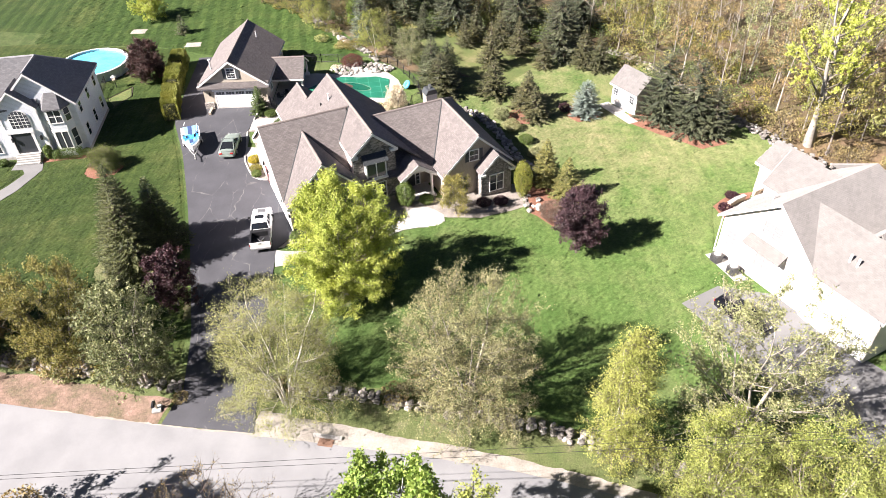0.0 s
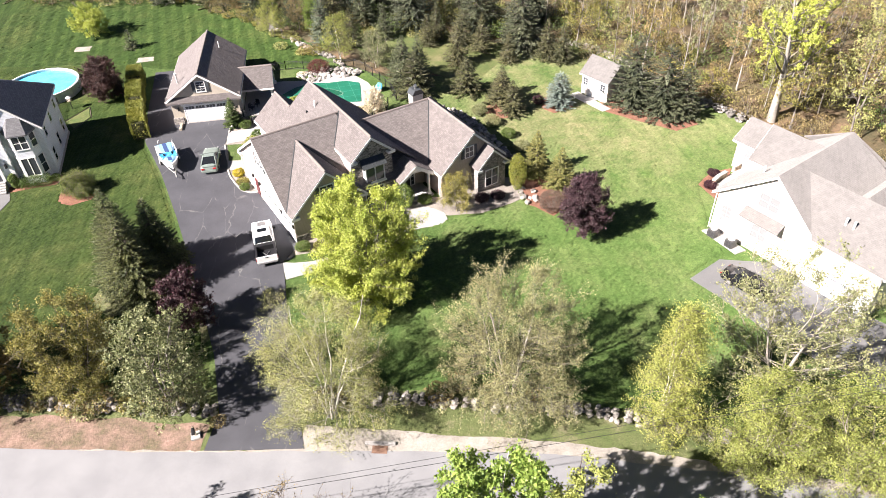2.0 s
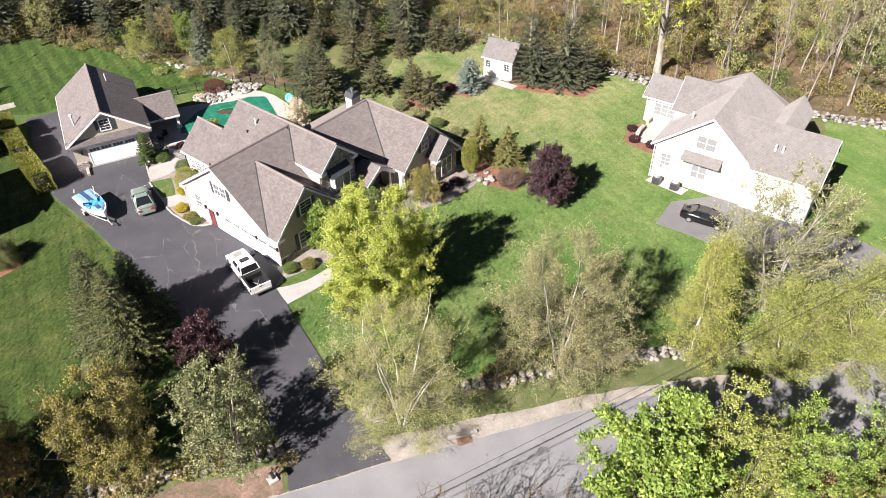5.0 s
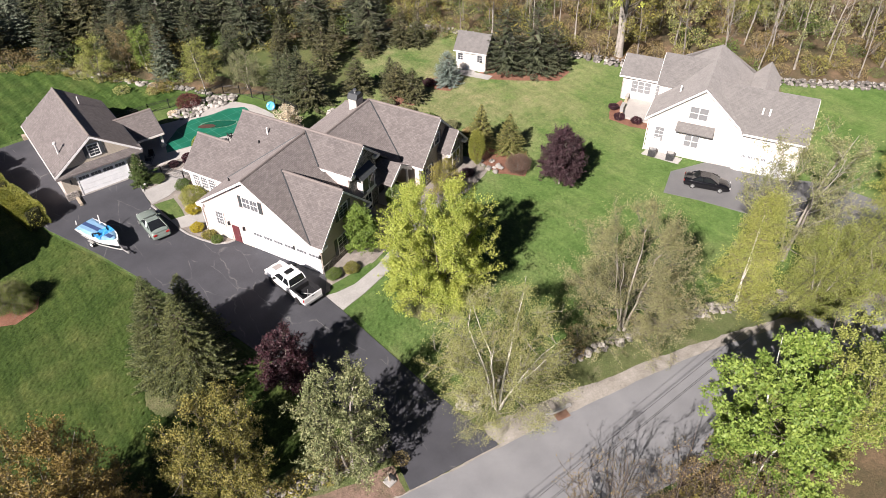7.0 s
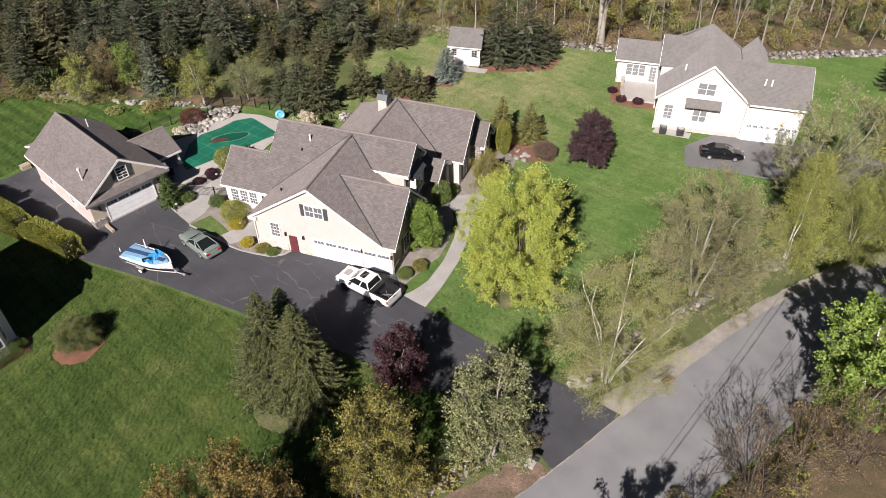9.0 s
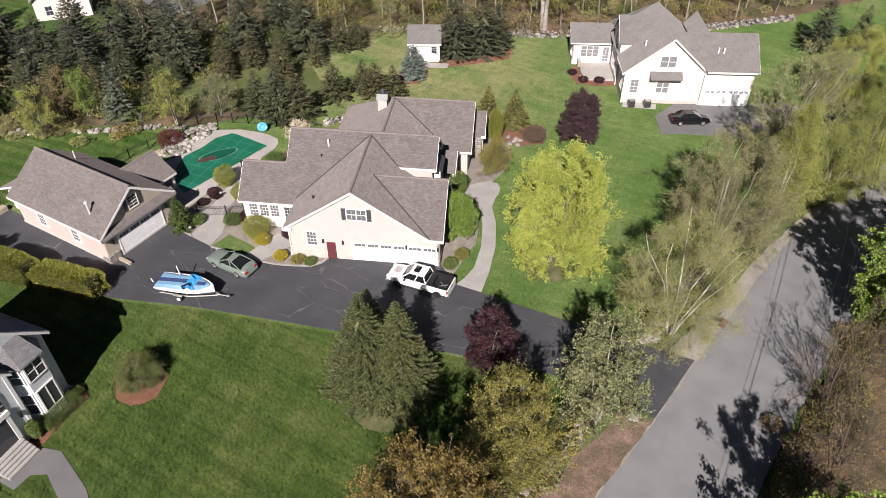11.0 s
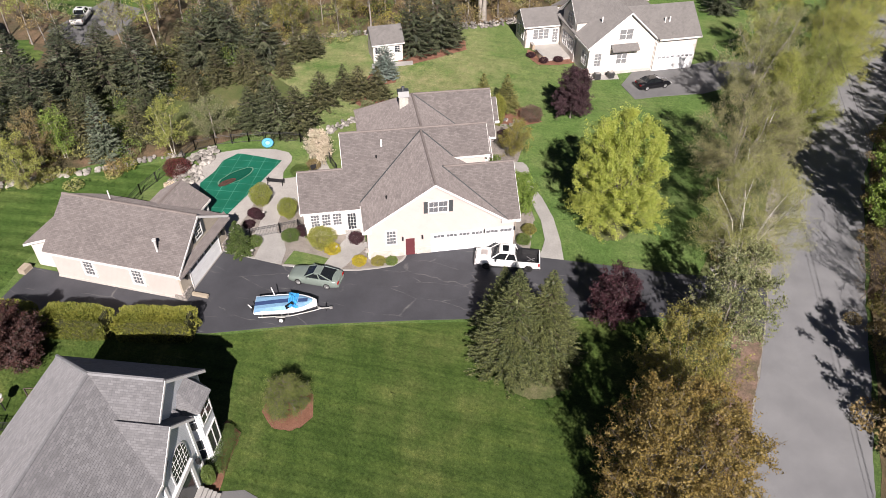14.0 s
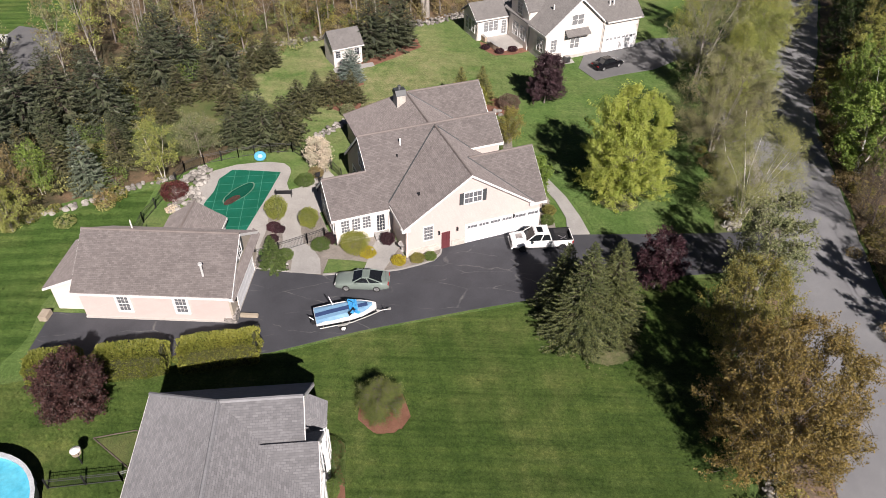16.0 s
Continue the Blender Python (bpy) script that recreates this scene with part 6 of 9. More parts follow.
for i, (x, y, h, r) in enumerate(((-14.2, 21.0, 8.5, 3.6), (-18.5, 19.6, 8.0, 3.4), (-9.6, 19.4, 8.5, 3.4), (-23.5, 20.6, 7.0, 3.0), (-6.8, 16.6, 7.5, 2.8))):
    tree("bare_tree", x, y, "bare twiggy tree beside the road", BARK_DARK, L_TAN, 340 + i, h=h, r=r, clear=0.06, limbs=34, boughs=8, twigs=5, leaves=2, leaf=0.09, stems=5, trunk_r=0.07, rise=1.2, up=0.7, twig=0.7, twig_mat=BARK_DARK)
tree("purple_maple", 13.0, 51.5, "round dark purple maple on the lawn", BARK, L_PURPLE, 37, h=6.8, r=2.45, clear=0.17, limbs=60, boughs=8, twigs=6, leaves=14, leaf=0.13, trunk_r=0.11, rise=0.6, twig=0.4, up=0.4, jag=0.06)
tree("purple_beech", -39.2, 89.8, "round dark red-purple tree beside the hedge", BARK, L_BEECH, 33, h=5.6, r=2.7, clear=0.1, limbs=44, boughs=8, twigs=6, leaves=18, leaf=0.13, trunk_r=0.12, rise=0.9, twig=0.45, up=0.5, jag=0.06)
conifer("blue_spruce", 18.4, 77.6, "young blue spruce in red mulch", L_BLUE, 41, 4.6, 2.1, bare=0.02, spray=0.2, step=0.18, per=15, full=1.5, power=0.5)
conifer("spruce_tree", 11.3, 62.5, "small warm-green spruce in red mulch", L_SPRUCE_LIT, 42, 5.6, 2.1, bare=0.02, spray=0.22, step=0.2, per=13, full=1.3)
conifer("spruce_tree", 13.2, 59.8, "small warm-green spruce in red mulch", L_SPRUCE_LIT, 43, 5.0, 2.2, bare=0.02, spray=0.22, step=0.2, per=13, full=1.3)
for i, (x, y, h, r) in enumerate(((27.4, 76.0, 9.5, 3.6), (30.3, 73.2, 9.0, 3.9), (32.3, 71.6, 7.0, 2.8))):
    conifer("pine_tree", x, y, "dense dark pine in a mulch bed", L_PINE, 44 + i, h, r, bare=0.05, spray=0.3, step=0.38, per=12, power=0.62, flat=0.6, full=1.3)
tree("weeping_tree", -37.8, 67.8, "low weeping tree in a ring of red mulch", BARK, L_WEEP, 51, h=2.6, r=1.8, clear=0.02, aspect=0.4, limbs=50, boughs=7, twigs=6, leaves=24, leaf=0.085, trunk_r=0.1, rise=0.1, up=-0.7, twig=0.5, jag=0.12)
tree("woodland_giant", 42.6, 68.6, "tall old tree with a pale forked trunk and yellow leaf", BARK_GREY, L_YELLOW, 52, h=21.0, r=5.6, clear=0.4, limbs=24, boughs=7, twigs=5, leaves=18, leaf=0.2, trunk_r=0.55, stems=2, rise=1.3, twig=0.7, lean=0.65, gaps=0.2, bulk=0.4)
for i, (x, y, h, r, m, bk) in enumerate(((-8.4, 94.2, 7.2, 2.4, L_WILLOW, BARK_PALE), (-3.6, 91.6, 5.4, 2.6, L_CRAB, BARK_GREY), (-14.0, 107.0, 6.5, 2.0, L_TAN, BARK_GREY), (-12.0, 105.6, 6.0, 1.6, L_GREEN, BARK_PALE), (-18.2, 105.7, 6.4, 2.2, L_WILLOW, BARK_GREY), (-29.0, 121.0, 10.0, 3.0, L_BIRCH, BARK_GREY))):
    tree("young_tree", x, y, "young tree in fresh leaf before dark spruces", bk, m, 360 + i, h=h, r=r, clear=0.2, limbs=28, boughs=6, twigs=5, leaves=10, leaf=0.12, trunk_r=0.07, stems=2, rise=1.0, up=0.2, twig=0.6, lean=0.3, gaps=0.15)

# rows of wood
WOOD = random.Random(5)


def scatter(outline, gap, rng, tries=4000):
    xs, ys = [p[0] for p in outline], [p[1] for p in outline]
    out = []
    for _ in range(tries):
        x, y = rng.uniform(min(xs), max(xs)), rng.uniform(min(ys), max(ys))
        inside = False
        for i, (x0, y0) in enumerate(outline):
            x1, y1 = outline[i - 1]
            if (y0 > y) != (y1 > y) and x < (x1 - x0) * (y - y0) / (y1 - y0) + x0:
                inside = not inside
        if inside and all((x - a) ** 2 + (y - b) ** 2 > gap * gap for a, b in out):
            out.append((x, y))
    return out


protos = [conifer("spruce_tree", 0, 160 + 5 * i, "tall grey-green spruce in the grove", m, 60 + i, h, r, bare=0.03, spray=0.34, step=0.4, per=14, full=1.2, power=w, flat=0.45, blade=0.5, droop=0.28) for i, (m, h, r, w) in enumerate(((L_SPRUCE, 9, 3.2, 0.85), (L_SPRUCE_WARM, 8, 2.9, 0.9), (L_PINE, 9, 3.7, 0.68), (L_SPRUCE_WARM, 7, 2.9, 0.8), (L_GREY, 8, 2.3, 0.8)))]
PROTO_TALL = (9, 8, 9, 7, 8)


def plant_spruce(j, x, y, tall, wide=1.0):
    o = copy_thing(protos[j], pose(x, y, ground_z(x, y) - 0.05, 0, 0, WOOD.uniform(0, 360)))
    k = tall / PROTO_TALL[j]
    o.scale = (k * wide, k * wide, k)


# spruces that stand apart, by kind, place and height
for j, x, y, tall, *wide in ((4, -10.8, 101.0, 7.8), (1, -10.4, 104.1, 6.5), (3, -12.4, 109.0, 7.6), (1, -6.7, 99.4, 5.9), (0, -0.4, 88.4, 5.6, 1.3), (0, -0.6, 85.0, 7.4), (3, 0.6, 82.9, 6.0, 1.3), (0, 1.6, 87.0, 6.4), (3, 7.4, 82.6, 5.0, 1.3), (1, 11.7, 81.2, 4.4, 1.3), (3, 11.2, 78.9, 4.7, 1.3), (1, 12.0, 76.6, 4.5, 1.3),
                      (1, 22.5, 89.8, 5.8), (1, 20.6, 91.3, 6.1), (2, 12.5, 101.8, 9.6), (2, 17.8, 95.2, 9.8), (2, 18.6, 100.4, 8.2), (1, 6.2, 100.7, 5.6), (1, 4.4, 98.3, 4.7), (2, 2.0, 109.0, 9.8), (2, 2.9, 104.8, 9.9), (2, -1.2, 112.2, 9.6), (1, 12.0, 95.4, 5.8), (1, 10.6, 106.2, 6.4), (3, 9.6, 98.2, 5.4),
                      (0, 6.6, 119.0, 7.6), (1, 15.0, 91.2, 4.6), (2, 9.4, 114.6, 7.4), (2, 11.0, 110.4, 7.2), (1, 7.7, 91.4, 6.6), (0, -4.4, 107.5, 7.4), (2, -7.0, 112.0, 9.2), (1, -8.8, 108.2, 6.6), (2, -3.4, 116.8, 9.6), (2, 3.4, 115.2, 9.4), (0, -15.0, 111.4, 7.4), (2, -11.4, 115.0, 9.0), (3, 15.4, 106.0, 6.8), (2, 22.6, 105.0, 9.0), (0, -1.6, 101.6, 5.2)):
    plant_spruce(j, x, y, tall, *wide)
plant_spruce(2, 55.9, 30.7, 8.0)
plant_spruce(0, 59.7, 25.7, 6.5)
GROVE = [(-64, 133), (-40, 128), (-27, 120), (-20, 113.5), (-12, 118), (2, 120), (4, 127), (2, 146), (-12, 152), (-34, 146), (-64, 148)]
OPEN = ((4.6, 94.8, 4.2), (0.2, 96.5, 5.0), (8.5, 87.0, 3.4), (-4.6, 95.5, 2.8))
for x, y in scatter(GROVE, 4.3, WOOD):
    if math.hypot(x - 5, y - 133) < 9 or x > -3 and y > 124:
        continue
    plant_spruce(WOOD.choices(range(5), (5, 4, 6, 3, 1))[0], x, y, WOOD.uniform(7.0, 11.0), WOOD.uniform(0.9, 1.1))
FAR_TREES = ((15, 131.5), (12.6, 126.5), (17, 137), (11.4, 122.6))
wood_protos = [tree("woodland_tree", 10 * i, 180, "tall woodland tree in sparse spring leaf", b, m, 80 + i, sides=5, h=h, r=r, clear=0.3, limbs=13, boughs=5, twigs=3, leaves=11, leaf=0.19, trunk_r=0.13, rise=1.0, up=0.5, twig=0.9, tuft=0.16, jag=0.5, twig_mat=BARK) for i, (m, h, r, b) in enumerate(((L_WILLOW, 14, 3.2, BARK_GREY), (L_TAN, 12, 2.8, BARK_GREY), (L_BIRCH, 13, 3.0, BARK), (L_MAGNOLIA, 15, 3.3, BARK_GREY), (L_OLIVE, 10, 2.8, BARK)))]
bare_proto = tree("woodland_tree", 55, 180, "slim bare woodland tree with a pale trunk", BARK_GREY, L_TAN, 89, sides=5, h=14, r=2.4, clear=0.35, limbs=12, boughs=5, twigs=3, leaves=2, leaf=0.14, trunk_r=0.12, rise=1.3, up=0.7, twig=0.9, twig_mat=BARK_GREY)
WOODS = [(34, 80), (38.5, 75), (42, 68), (47, 61), (57, 48), (68, 37.5), (84, 24), (98, 50), (96, 84), (80, 114), (62, 132), (46, 142), (34, 142), (34, 134), (30, 120), (24, 116), (14, 117), (12, 112), (24, 108), (23, 97), (28, 88)]
for x, y in scatter(WOODS, 3.8, WOOD):
    if math.hypot(x - 23, y - 126) < 8.5 or math.hypot(x - 37, y - 133) < 10:
        continue
    p = WOOD.choices(wood_protos + [bare_proto], (2, 4, 4, 3, 3, 7))[0]
    o = copy_thing(p, pose(x, y, ground_z(x, y) - 0.05, WOOD.uniform(-4, 4), WOOD.uniform(-4, 4), WOOD.uniform(0, 360)))
    k = WOOD.uniform(0.75, 1.2)
    o.scale = (k, k, k)
for k, (x, y) in enumerate(FAR_TREES):
    copy_thing(wood_protos[k], pose(x, y, ground_z(x, y) - 0.05, 0, 0, 70 * k))
brush = [shrub("woodland_shrub", 60 + 4 * i, 170, "thin undergrowth shrub on the woodland floor", m, 90 + i, 1.6, 1.5, 360, 0.15) for i, m in enumerate((L_BIRCH, L_TAN, L_OLIVE, L_BOX))]
BRUSHY = ([(33, 82), (37.5, 75), (41, 68), (46, 60), (57, 47), (68, 36.5), (78, 34), (78, 70), (46, 96), (35, 90)], [(22, 93), (28, 88), (34, 82), (44, 98), (36, 116), (27, 112)], [(-14, 106), (-10, 99), (4, 98), (18, 98), (22, 112), (0, 118), (-16, 122)], [(-60, 128), (-26, 121), (-10, 130), (-10, 138), (-60, 140)], [(-29, 120), (-17.5, 107), (-14, 108.5), (-24, 121)])
for zone in BRUSHY:
    for x, y in scatter(zone, 2.3, WOOD, 900):
        if any(math.hypot(x - a, y - b) < c for a, b, c in OPEN):
            continue
        o = copy_thing(WOOD.choice(brush), pose(x, y, ground_z(x, y) - 0.05, 0, 0, WOOD.uniform(0, 360)))
        k = WOOD.uniform(0.6, 1.5)
        o.scale = (k, k, k * WOOD.uniform(0.9, 1.5))


# ---- paving, beds and pool ----
HA = radians(23.2)


def hw(u, v):
    """From the brown-roofed house's own plan to the world's."""
    return (-17.64 + u * math.cos(HA) - v * math.sin(HA), 61.37 + u * math.sin(HA) + v * math.cos(HA))


drape("front_bed", wobble([hw(0.2, -7.8), (-16.0, 52.0), (-11.0, 52.6), (-7.6, 53.8), (-4.6, 55.9), (-3.2, 57.6), (0.6, 56.2), (4.0, 56.2), (8.5, 58.0), (9.6, 60.5), (8.2, 62.3), hw(23.3, -9), hw(15.8, -8.8), hw(11.6, -6), hw(7.2, -6), hw(7.2, -7.8)], 0.12), 0.03, BED, "pale stone mulch bed along the house front", "planting bed")
drape("bed_grass_strip", [(-15.4, 51.9), (-10.6, 52.4), (-10.4, 52.9), (-15.0, 52.6)], 0.04, GRASS, "narrow strip of turf along the path", "lawn")
drape("garden_path", [(-16.1, 51.8), (-15.7, 49.3), (-13.0, 49.9), (-9.5, 51.0), (-6.2, 52.6), (-3.9, 54.2), (-2.3, 54.6), (-0.6, 54.7), (0.3, 55.6), (0.2, 56.7), (-0.8, 57.6), (-2.0, 58.2), (-3.6, 57.6), (-3.8, 56.4), (-5.0, 55.0), (-7.2, 53.6), (-10.2, 52.2), (-13.2, 51.4), (-15.0, 51.5)], 0.06, CONCRETE, "pale concrete path to the front door", "path", thick=0.06)
drape("side_bed", wobble([(-22.9, 77.2), (-22.6, 81.0), (-20.9, 81.2), (-19.3, 79.3), (-20.2, 77.6)], 0.08), 0.03, BED, "stone mulch bed beside the garage", "planting bed")
drape("entry_bed", wobble([(-23.1, 75.2), (-21.0, 75.7), (-19.5, 76.7), (-18.5, 77.6), (-16.8, 78.1), (-15.4, 78.2), (-12.8, 78.0), hw(9.6, 12.3), hw(4, 12.2), hw(4, 6.4), hw(0, 6.4), hw(0, 2.9), (-19.6, 64.0), (-20.6, 64.7), (-21.3, 66.0), (-22.0, 67.6), (-22.5, 69.2)], 0.05), 0.03, BED, "stone mulch bed with shrubs beside the house", "planting bed")
drape("turf_patch", wobble([(-22.8, 74.6), (-22.3, 69.7), (-21.2, 69.9), (-20.9, 72.0), (-20.8, 74.4)], 0.08), 0.045, GRASS, "small patch of turf beside the driveway", "lawn")
drape("entry_walk", [(-22.5, 71.0), (-22.4, 69.2), (-18.6, 67.9), hw(3.2, 7.3), hw(3.2, 8.4)], 0.065, CONCRETE, "concrete walk to the sunroom door", "path", thick=0.06)
drape("terrace_bed", wobble([(-12.9, 81.7), (-13.4, 80.9), (-16.0, 79.9), (-18.2, 79.3), (-19.4, 79.3), (-20.3, 80.7), (-19.4, 81.3), (-16.5, 81.2), (-14.2, 81.6)], 0.06), 0.062, BED, "pale stone mulch strip beside the pool walk", "planting bed")
drape("gate_walk", [(-23.0, 77.6), (-22.95, 74.8), (-20.9, 75.2), (-19.3, 76.2), (-18.6, 77.2), (-19.5, 79.1), (-19.8, 78.3), (-21.2, 77.8)], 0.06, CONCRETE, "curving concrete walk to the pool gate", "path", thick=0.06)
drape("pool_deck", [(-21.3, 90), (-21.3, 81.2), (-19.4, 81.2), (-12.9, 81.7), (-9.8, 80.4), (-8.5, 80.9), (-6.3, 80.9), (-5.4, 81.2), (-4.6, 82.0), (-4.4, 83.6), (-4.6, 85), (-5.2, 87.2), (-6.6, 89.4), (-8, 90.2), (-12.4, 90.2), (-14.2, 89.6), (-16.5, 90)], 0.05, DECKING, "pale concrete pool deck", "paving", thick=0.06)
drape("terrace", [(-19.5, 79.2), (-18.6, 77.2), (-16.8, 77.8), (-15.4, 78.0), (-12.8, 77.8), hw(9.7, 12.4), hw(9.8, 9.0), hw(14.5, 9.0), (-5.0, 77.4), (-5.6, 79.0), (-8.2, 78.4), (-9.3, 79.4), (-9.8, 80.4), (-12.9, 81.75), (-19.4, 81.25), (-20.4, 80.2)], 0.055, DECKING, "pale concrete terrace between pool and house", "paving", thick=0.06)
POOL = [(-6.4, 87.4), (-6.3, 86.6), (-6.5, 82.0), (-11.6, 82.5), (-18.0, 83.3), (-17.4, 85.2), (-15.0, 87.6), (-12.9, 88.6), (-10.4, 88.2), (-8.2, 88.3)]


def pool_cover_material():
    m, nt, b = nodes_of("green_mesh_cover")
    vec = coords(nt)
    turn = nt.nodes.new("ShaderNodeMapping")
    turn.inputs["Rotation"].default_value = (0, 0, radians(-8))
    nt.links.new(vec, turn.inputs[0])
    brick = add(nt, "ShaderNodeTexBrick", Scale=1.0, Mortar_Size=0.035, Brick_Width=1.5, Row_Height=1.5)
    brick.offset = 0.0
    for k, c in (("Color1", (0.006, 0.125, 0.075)), ("Color2", (0.006, 0.125, 0.075)), ("Mortar", (0.05, 0.22, 0.15))):
        brick.inputs[k].default_value = (*c, 1)
    nt.links.new(turn.outputs[0], brick.inputs["Vector"])
    dirt = ramp(nt, noise_of(nt, vec, 0.5, 5.0), [(0.3, (0.75, 0.85, 0.8)), (0.55, (1, 1, 1)), (0.72, (1.5, 1.25, 1.3))])
    nt.links.new(mix(nt, 1.0, brick.outputs["Color"], dirt, "MULTIPLY"), b.inputs["Base Color"])
    b.inputs["Roughness"].default_value = 0.55
    return m


def make_pool():
    pool = thing("swimming_pool", pose(0, 0, 0), "swimming pool under a green mesh safety cover", "pool")
    bm = bmesh.new()
    bm.faces.new([bm.verts.new((x, y, 0)) for x, y in wobble(POOL, 0.05, 0.8)])
    bmesh.ops.triangulate(bm, faces=bm.faces[:])
    bmesh.ops.subdivide_edges(bm, edges=bm.edges[:], cuts=3, use_grid_fill=True)
    for v in bm.verts:
        x, y = v.co.x, v.co.y
        d = math.hypot((x + 12.2) / 3.6, (y - 84.9) / 2.4)
        v.co.z = ground_z(x, y) + 0.09 - 0.02 * max(0, 1 - d * 0.7) + 0.012 * noise.noise((x, y, 0))
    if sum(f.normal.z for f in bm.faces) < 0:
        bmesh.ops.reverse_faces(bm, faces=bm.faces[:])
    part("cover", bm, pool_cover_material(), pool, "dark green mesh cover with lighter straps")
    for name, cx, cy, rx, ry, mat, z in (("puddle_rim", -10.7, 85.5, 2.1, 1.15, PUDDLE_RIM, 0.1), ("puddle", -10.7, 85.5, 1.95, 1.02, PUDDLE, 0.105), ("dead_leaves", -12.1, 85.9, 0.95, 0.6, LEAFMUSH, 0.115)):
        pts = wobble([(cx + rx * math.cos(a) * 1.0 - 0.25 * ry * math.sin(a), cy + ry * math.sin(a) - 0.35 * rx * math.cos(a)) for a in np.linspace(0, math.tau, 20)[:-1]], 0.14, 0.5, 3)
        bm = bmesh.new()
        f = bm.faces.new([bm.verts.new((x, y, ground_z(x, y) + z)) for x, y in pts])
        f.normal_update()
        if f.normal.z < 0:
            bmesh.ops.reverse_faces(bm, faces=[f])
        part(name, bm, mat, pool, {"puddle": "rain water lying on the cover", "puddle_rim": "pale silt rim of a puddle"}.get(name, "sodden brown leaves on the cover"))


PUDDLE_RIM = surface("silt_rim", (0.05, 0.17, 0.11), (0.16, 0.25, 0.18), 1.5, 6.0, 0.7)
PUDDLE = surface("puddle_water", (0.006, 0.075, 0.045), (0.01, 0.095, 0.058), 0.8, 6.0, 0.12, 0, 0.02)
LEAFMUSH = litter("sodden_leaves", [(0.3, (0.03, 0.015, 0.01)), (0.7, (0.1, 0.05, 0.035))], 1.5, 8.0)
make_pool()
for i, (pts, lab) in enumerate((([(-39.9, 66.2), (-38.4, 65.5), (-36.4, 66.2), (-35.9, 67.8), (-37.0, 69.4), (-38.8, 69.4), (-40, 68.0)], "ring of red bark mulch under a weeping tree"),
                                ([(23.3, 75.4), (26, 72.6), (30.4, 68.6), (33.6, 69.6), (33, 74), (29, 78), (25, 80.5)], "red bark mulch bed under pines"),
                                ([(16.0, 77.4), (17.2, 75.6), (20.2, 77.0), (19.6, 79.8), (17.2, 80.2)], "red bark mulch round a blue spruce"),
                                ([(28.0, 57.6), (30.5, 59.6), (33, 59.8), (31.6, 58), (29.6, 56.4), (31.0, 53.6), (31.6, 52.2), (30.4, 52.0), (28.6, 54.6)], "red bark mulch bed round a patio"),
                                ([(8.4, 77.4), (9.4, 75.2), (11.8, 75.4), (12.2, 77.4), (10.4, 80)], "red bark mulch under young spruces"),
                                ([(9.2, 57.0), (11.2, 54.8), (13.2, 56.4), (14.8, 58.6), (13.2, 61.2), (11, 64), (9.0, 62)], "red bark mulch under small spruces"),
                                ([(-46.0, 69.3), (-44.2, 69.6), (-41.0, 69.9), (-40.2, 71.6), (-41.4, 71.9), (-44, 71.2), (-46.0, 70.8)], "red bark mulch bed along the white house"))):
    drape("mulch_bed", wobble(pts, 0.15, 0.7, i), 0.03, MULCH, lab, "planting bed")
# asphalt grey instead of concrete: the shade on this walk is in its colour
drape("wh_walk", [(-48.8, 69.4), (-45.7, 69.5), (-45.1, 67.7), (-46.2, 63.7), (-49.0, 58.5), (-56, 52), (-57.4, 53.2), (-50.5, 59.6), (-47.6, 64.8), (-46.8, 67.0), (-47.4, 67.9), (-48.7, 67.9)], 0.05, DRIVE_OLD, "walk to the white house's steps, grey darkened for its shade", "path", thick=0.05)
drape("patio", [(29.4, 56.8), (31.6, 52.3), (36.2, 54.6), (33.8, 59.4)], 0.3, DECKING, "raised concrete patio beside the ivory house", "paving", thick=0.5)
drape("far_yard", wobble([(-8, 128), (4, 126), (12, 127), (16, 133), (14, 150), (-12, 150)], 0.8), 0.04, GRASS_BACK, "lawn round the pale far house", "lawn", cell=6)
drape("far_lawn", wobble([(26, 124), (33, 122), (44, 126), (50, 140), (40, 150), (30, 146), (27, 134)], 0.8), 0.04, GRASS_BACK, "sunny lawn beyond the grove", "lawn", cell=6)
drape("far_driveway", [(16, 123), (24, 121.5), (32, 124), (34, 132), (20, 133)], 0.05, DRIVE_OLD, "grey asphalt parking beyond the grove", "driveway", cell=6)
drape("ac_pad", [(24.9, 50.0), (26.4, 46.0), (27.6, 46.3), (26.2, 50.2)], 0.1, CONCRETE, "concrete pad under air-conditioner units", "paving", thick=0.15)
drape("shed_pad", [(20.6, 80.2), (23.4, 75.0), (24.6, 75.4), (22.0, 80.8)], 0.05, CONCRETE, "concrete strip before a shed", "paving", thick=0.06)
# kerb along the driveway's beds
def kerb(pts):
    bm = bmesh.new()
    for (x0, y0), (x1, y1) in zip(pts, pts[1:]):
        d = Vector((x1 - x0, y1 - y0, 0)).normalized()
        s = Vector((-d.y, d.x, 0)) * 0.09
        z = ground_z(x0, y0)
        extrude(bm, [Vector((x0, y0, z - 0.05)) - s, Vector((x0, y0, z - 0.05)) + s, Vector((x0, y0, z + 0.14)) + s, Vector((x0, y0, z + 0.14)) - s], (x1 - x0, y1 - y0, 0))
    tagged(part("kerb", bm, CONCRETE), "pale concrete kerb between beds and driveway", "kerb", "", "structure")


kerb([(-22.5, 80.9), (-22.85, 77.4)])
kerb([(-23.1, 74.6), (-22.8, 72.5), (-22.5, 71.0)])
kerb([(-22.4, 69.2), (-22.0, 67.6), (-21.3, 66.0), (-20.55, 64.6), (-19.6, 63.98), (-18.85, 63.9)])


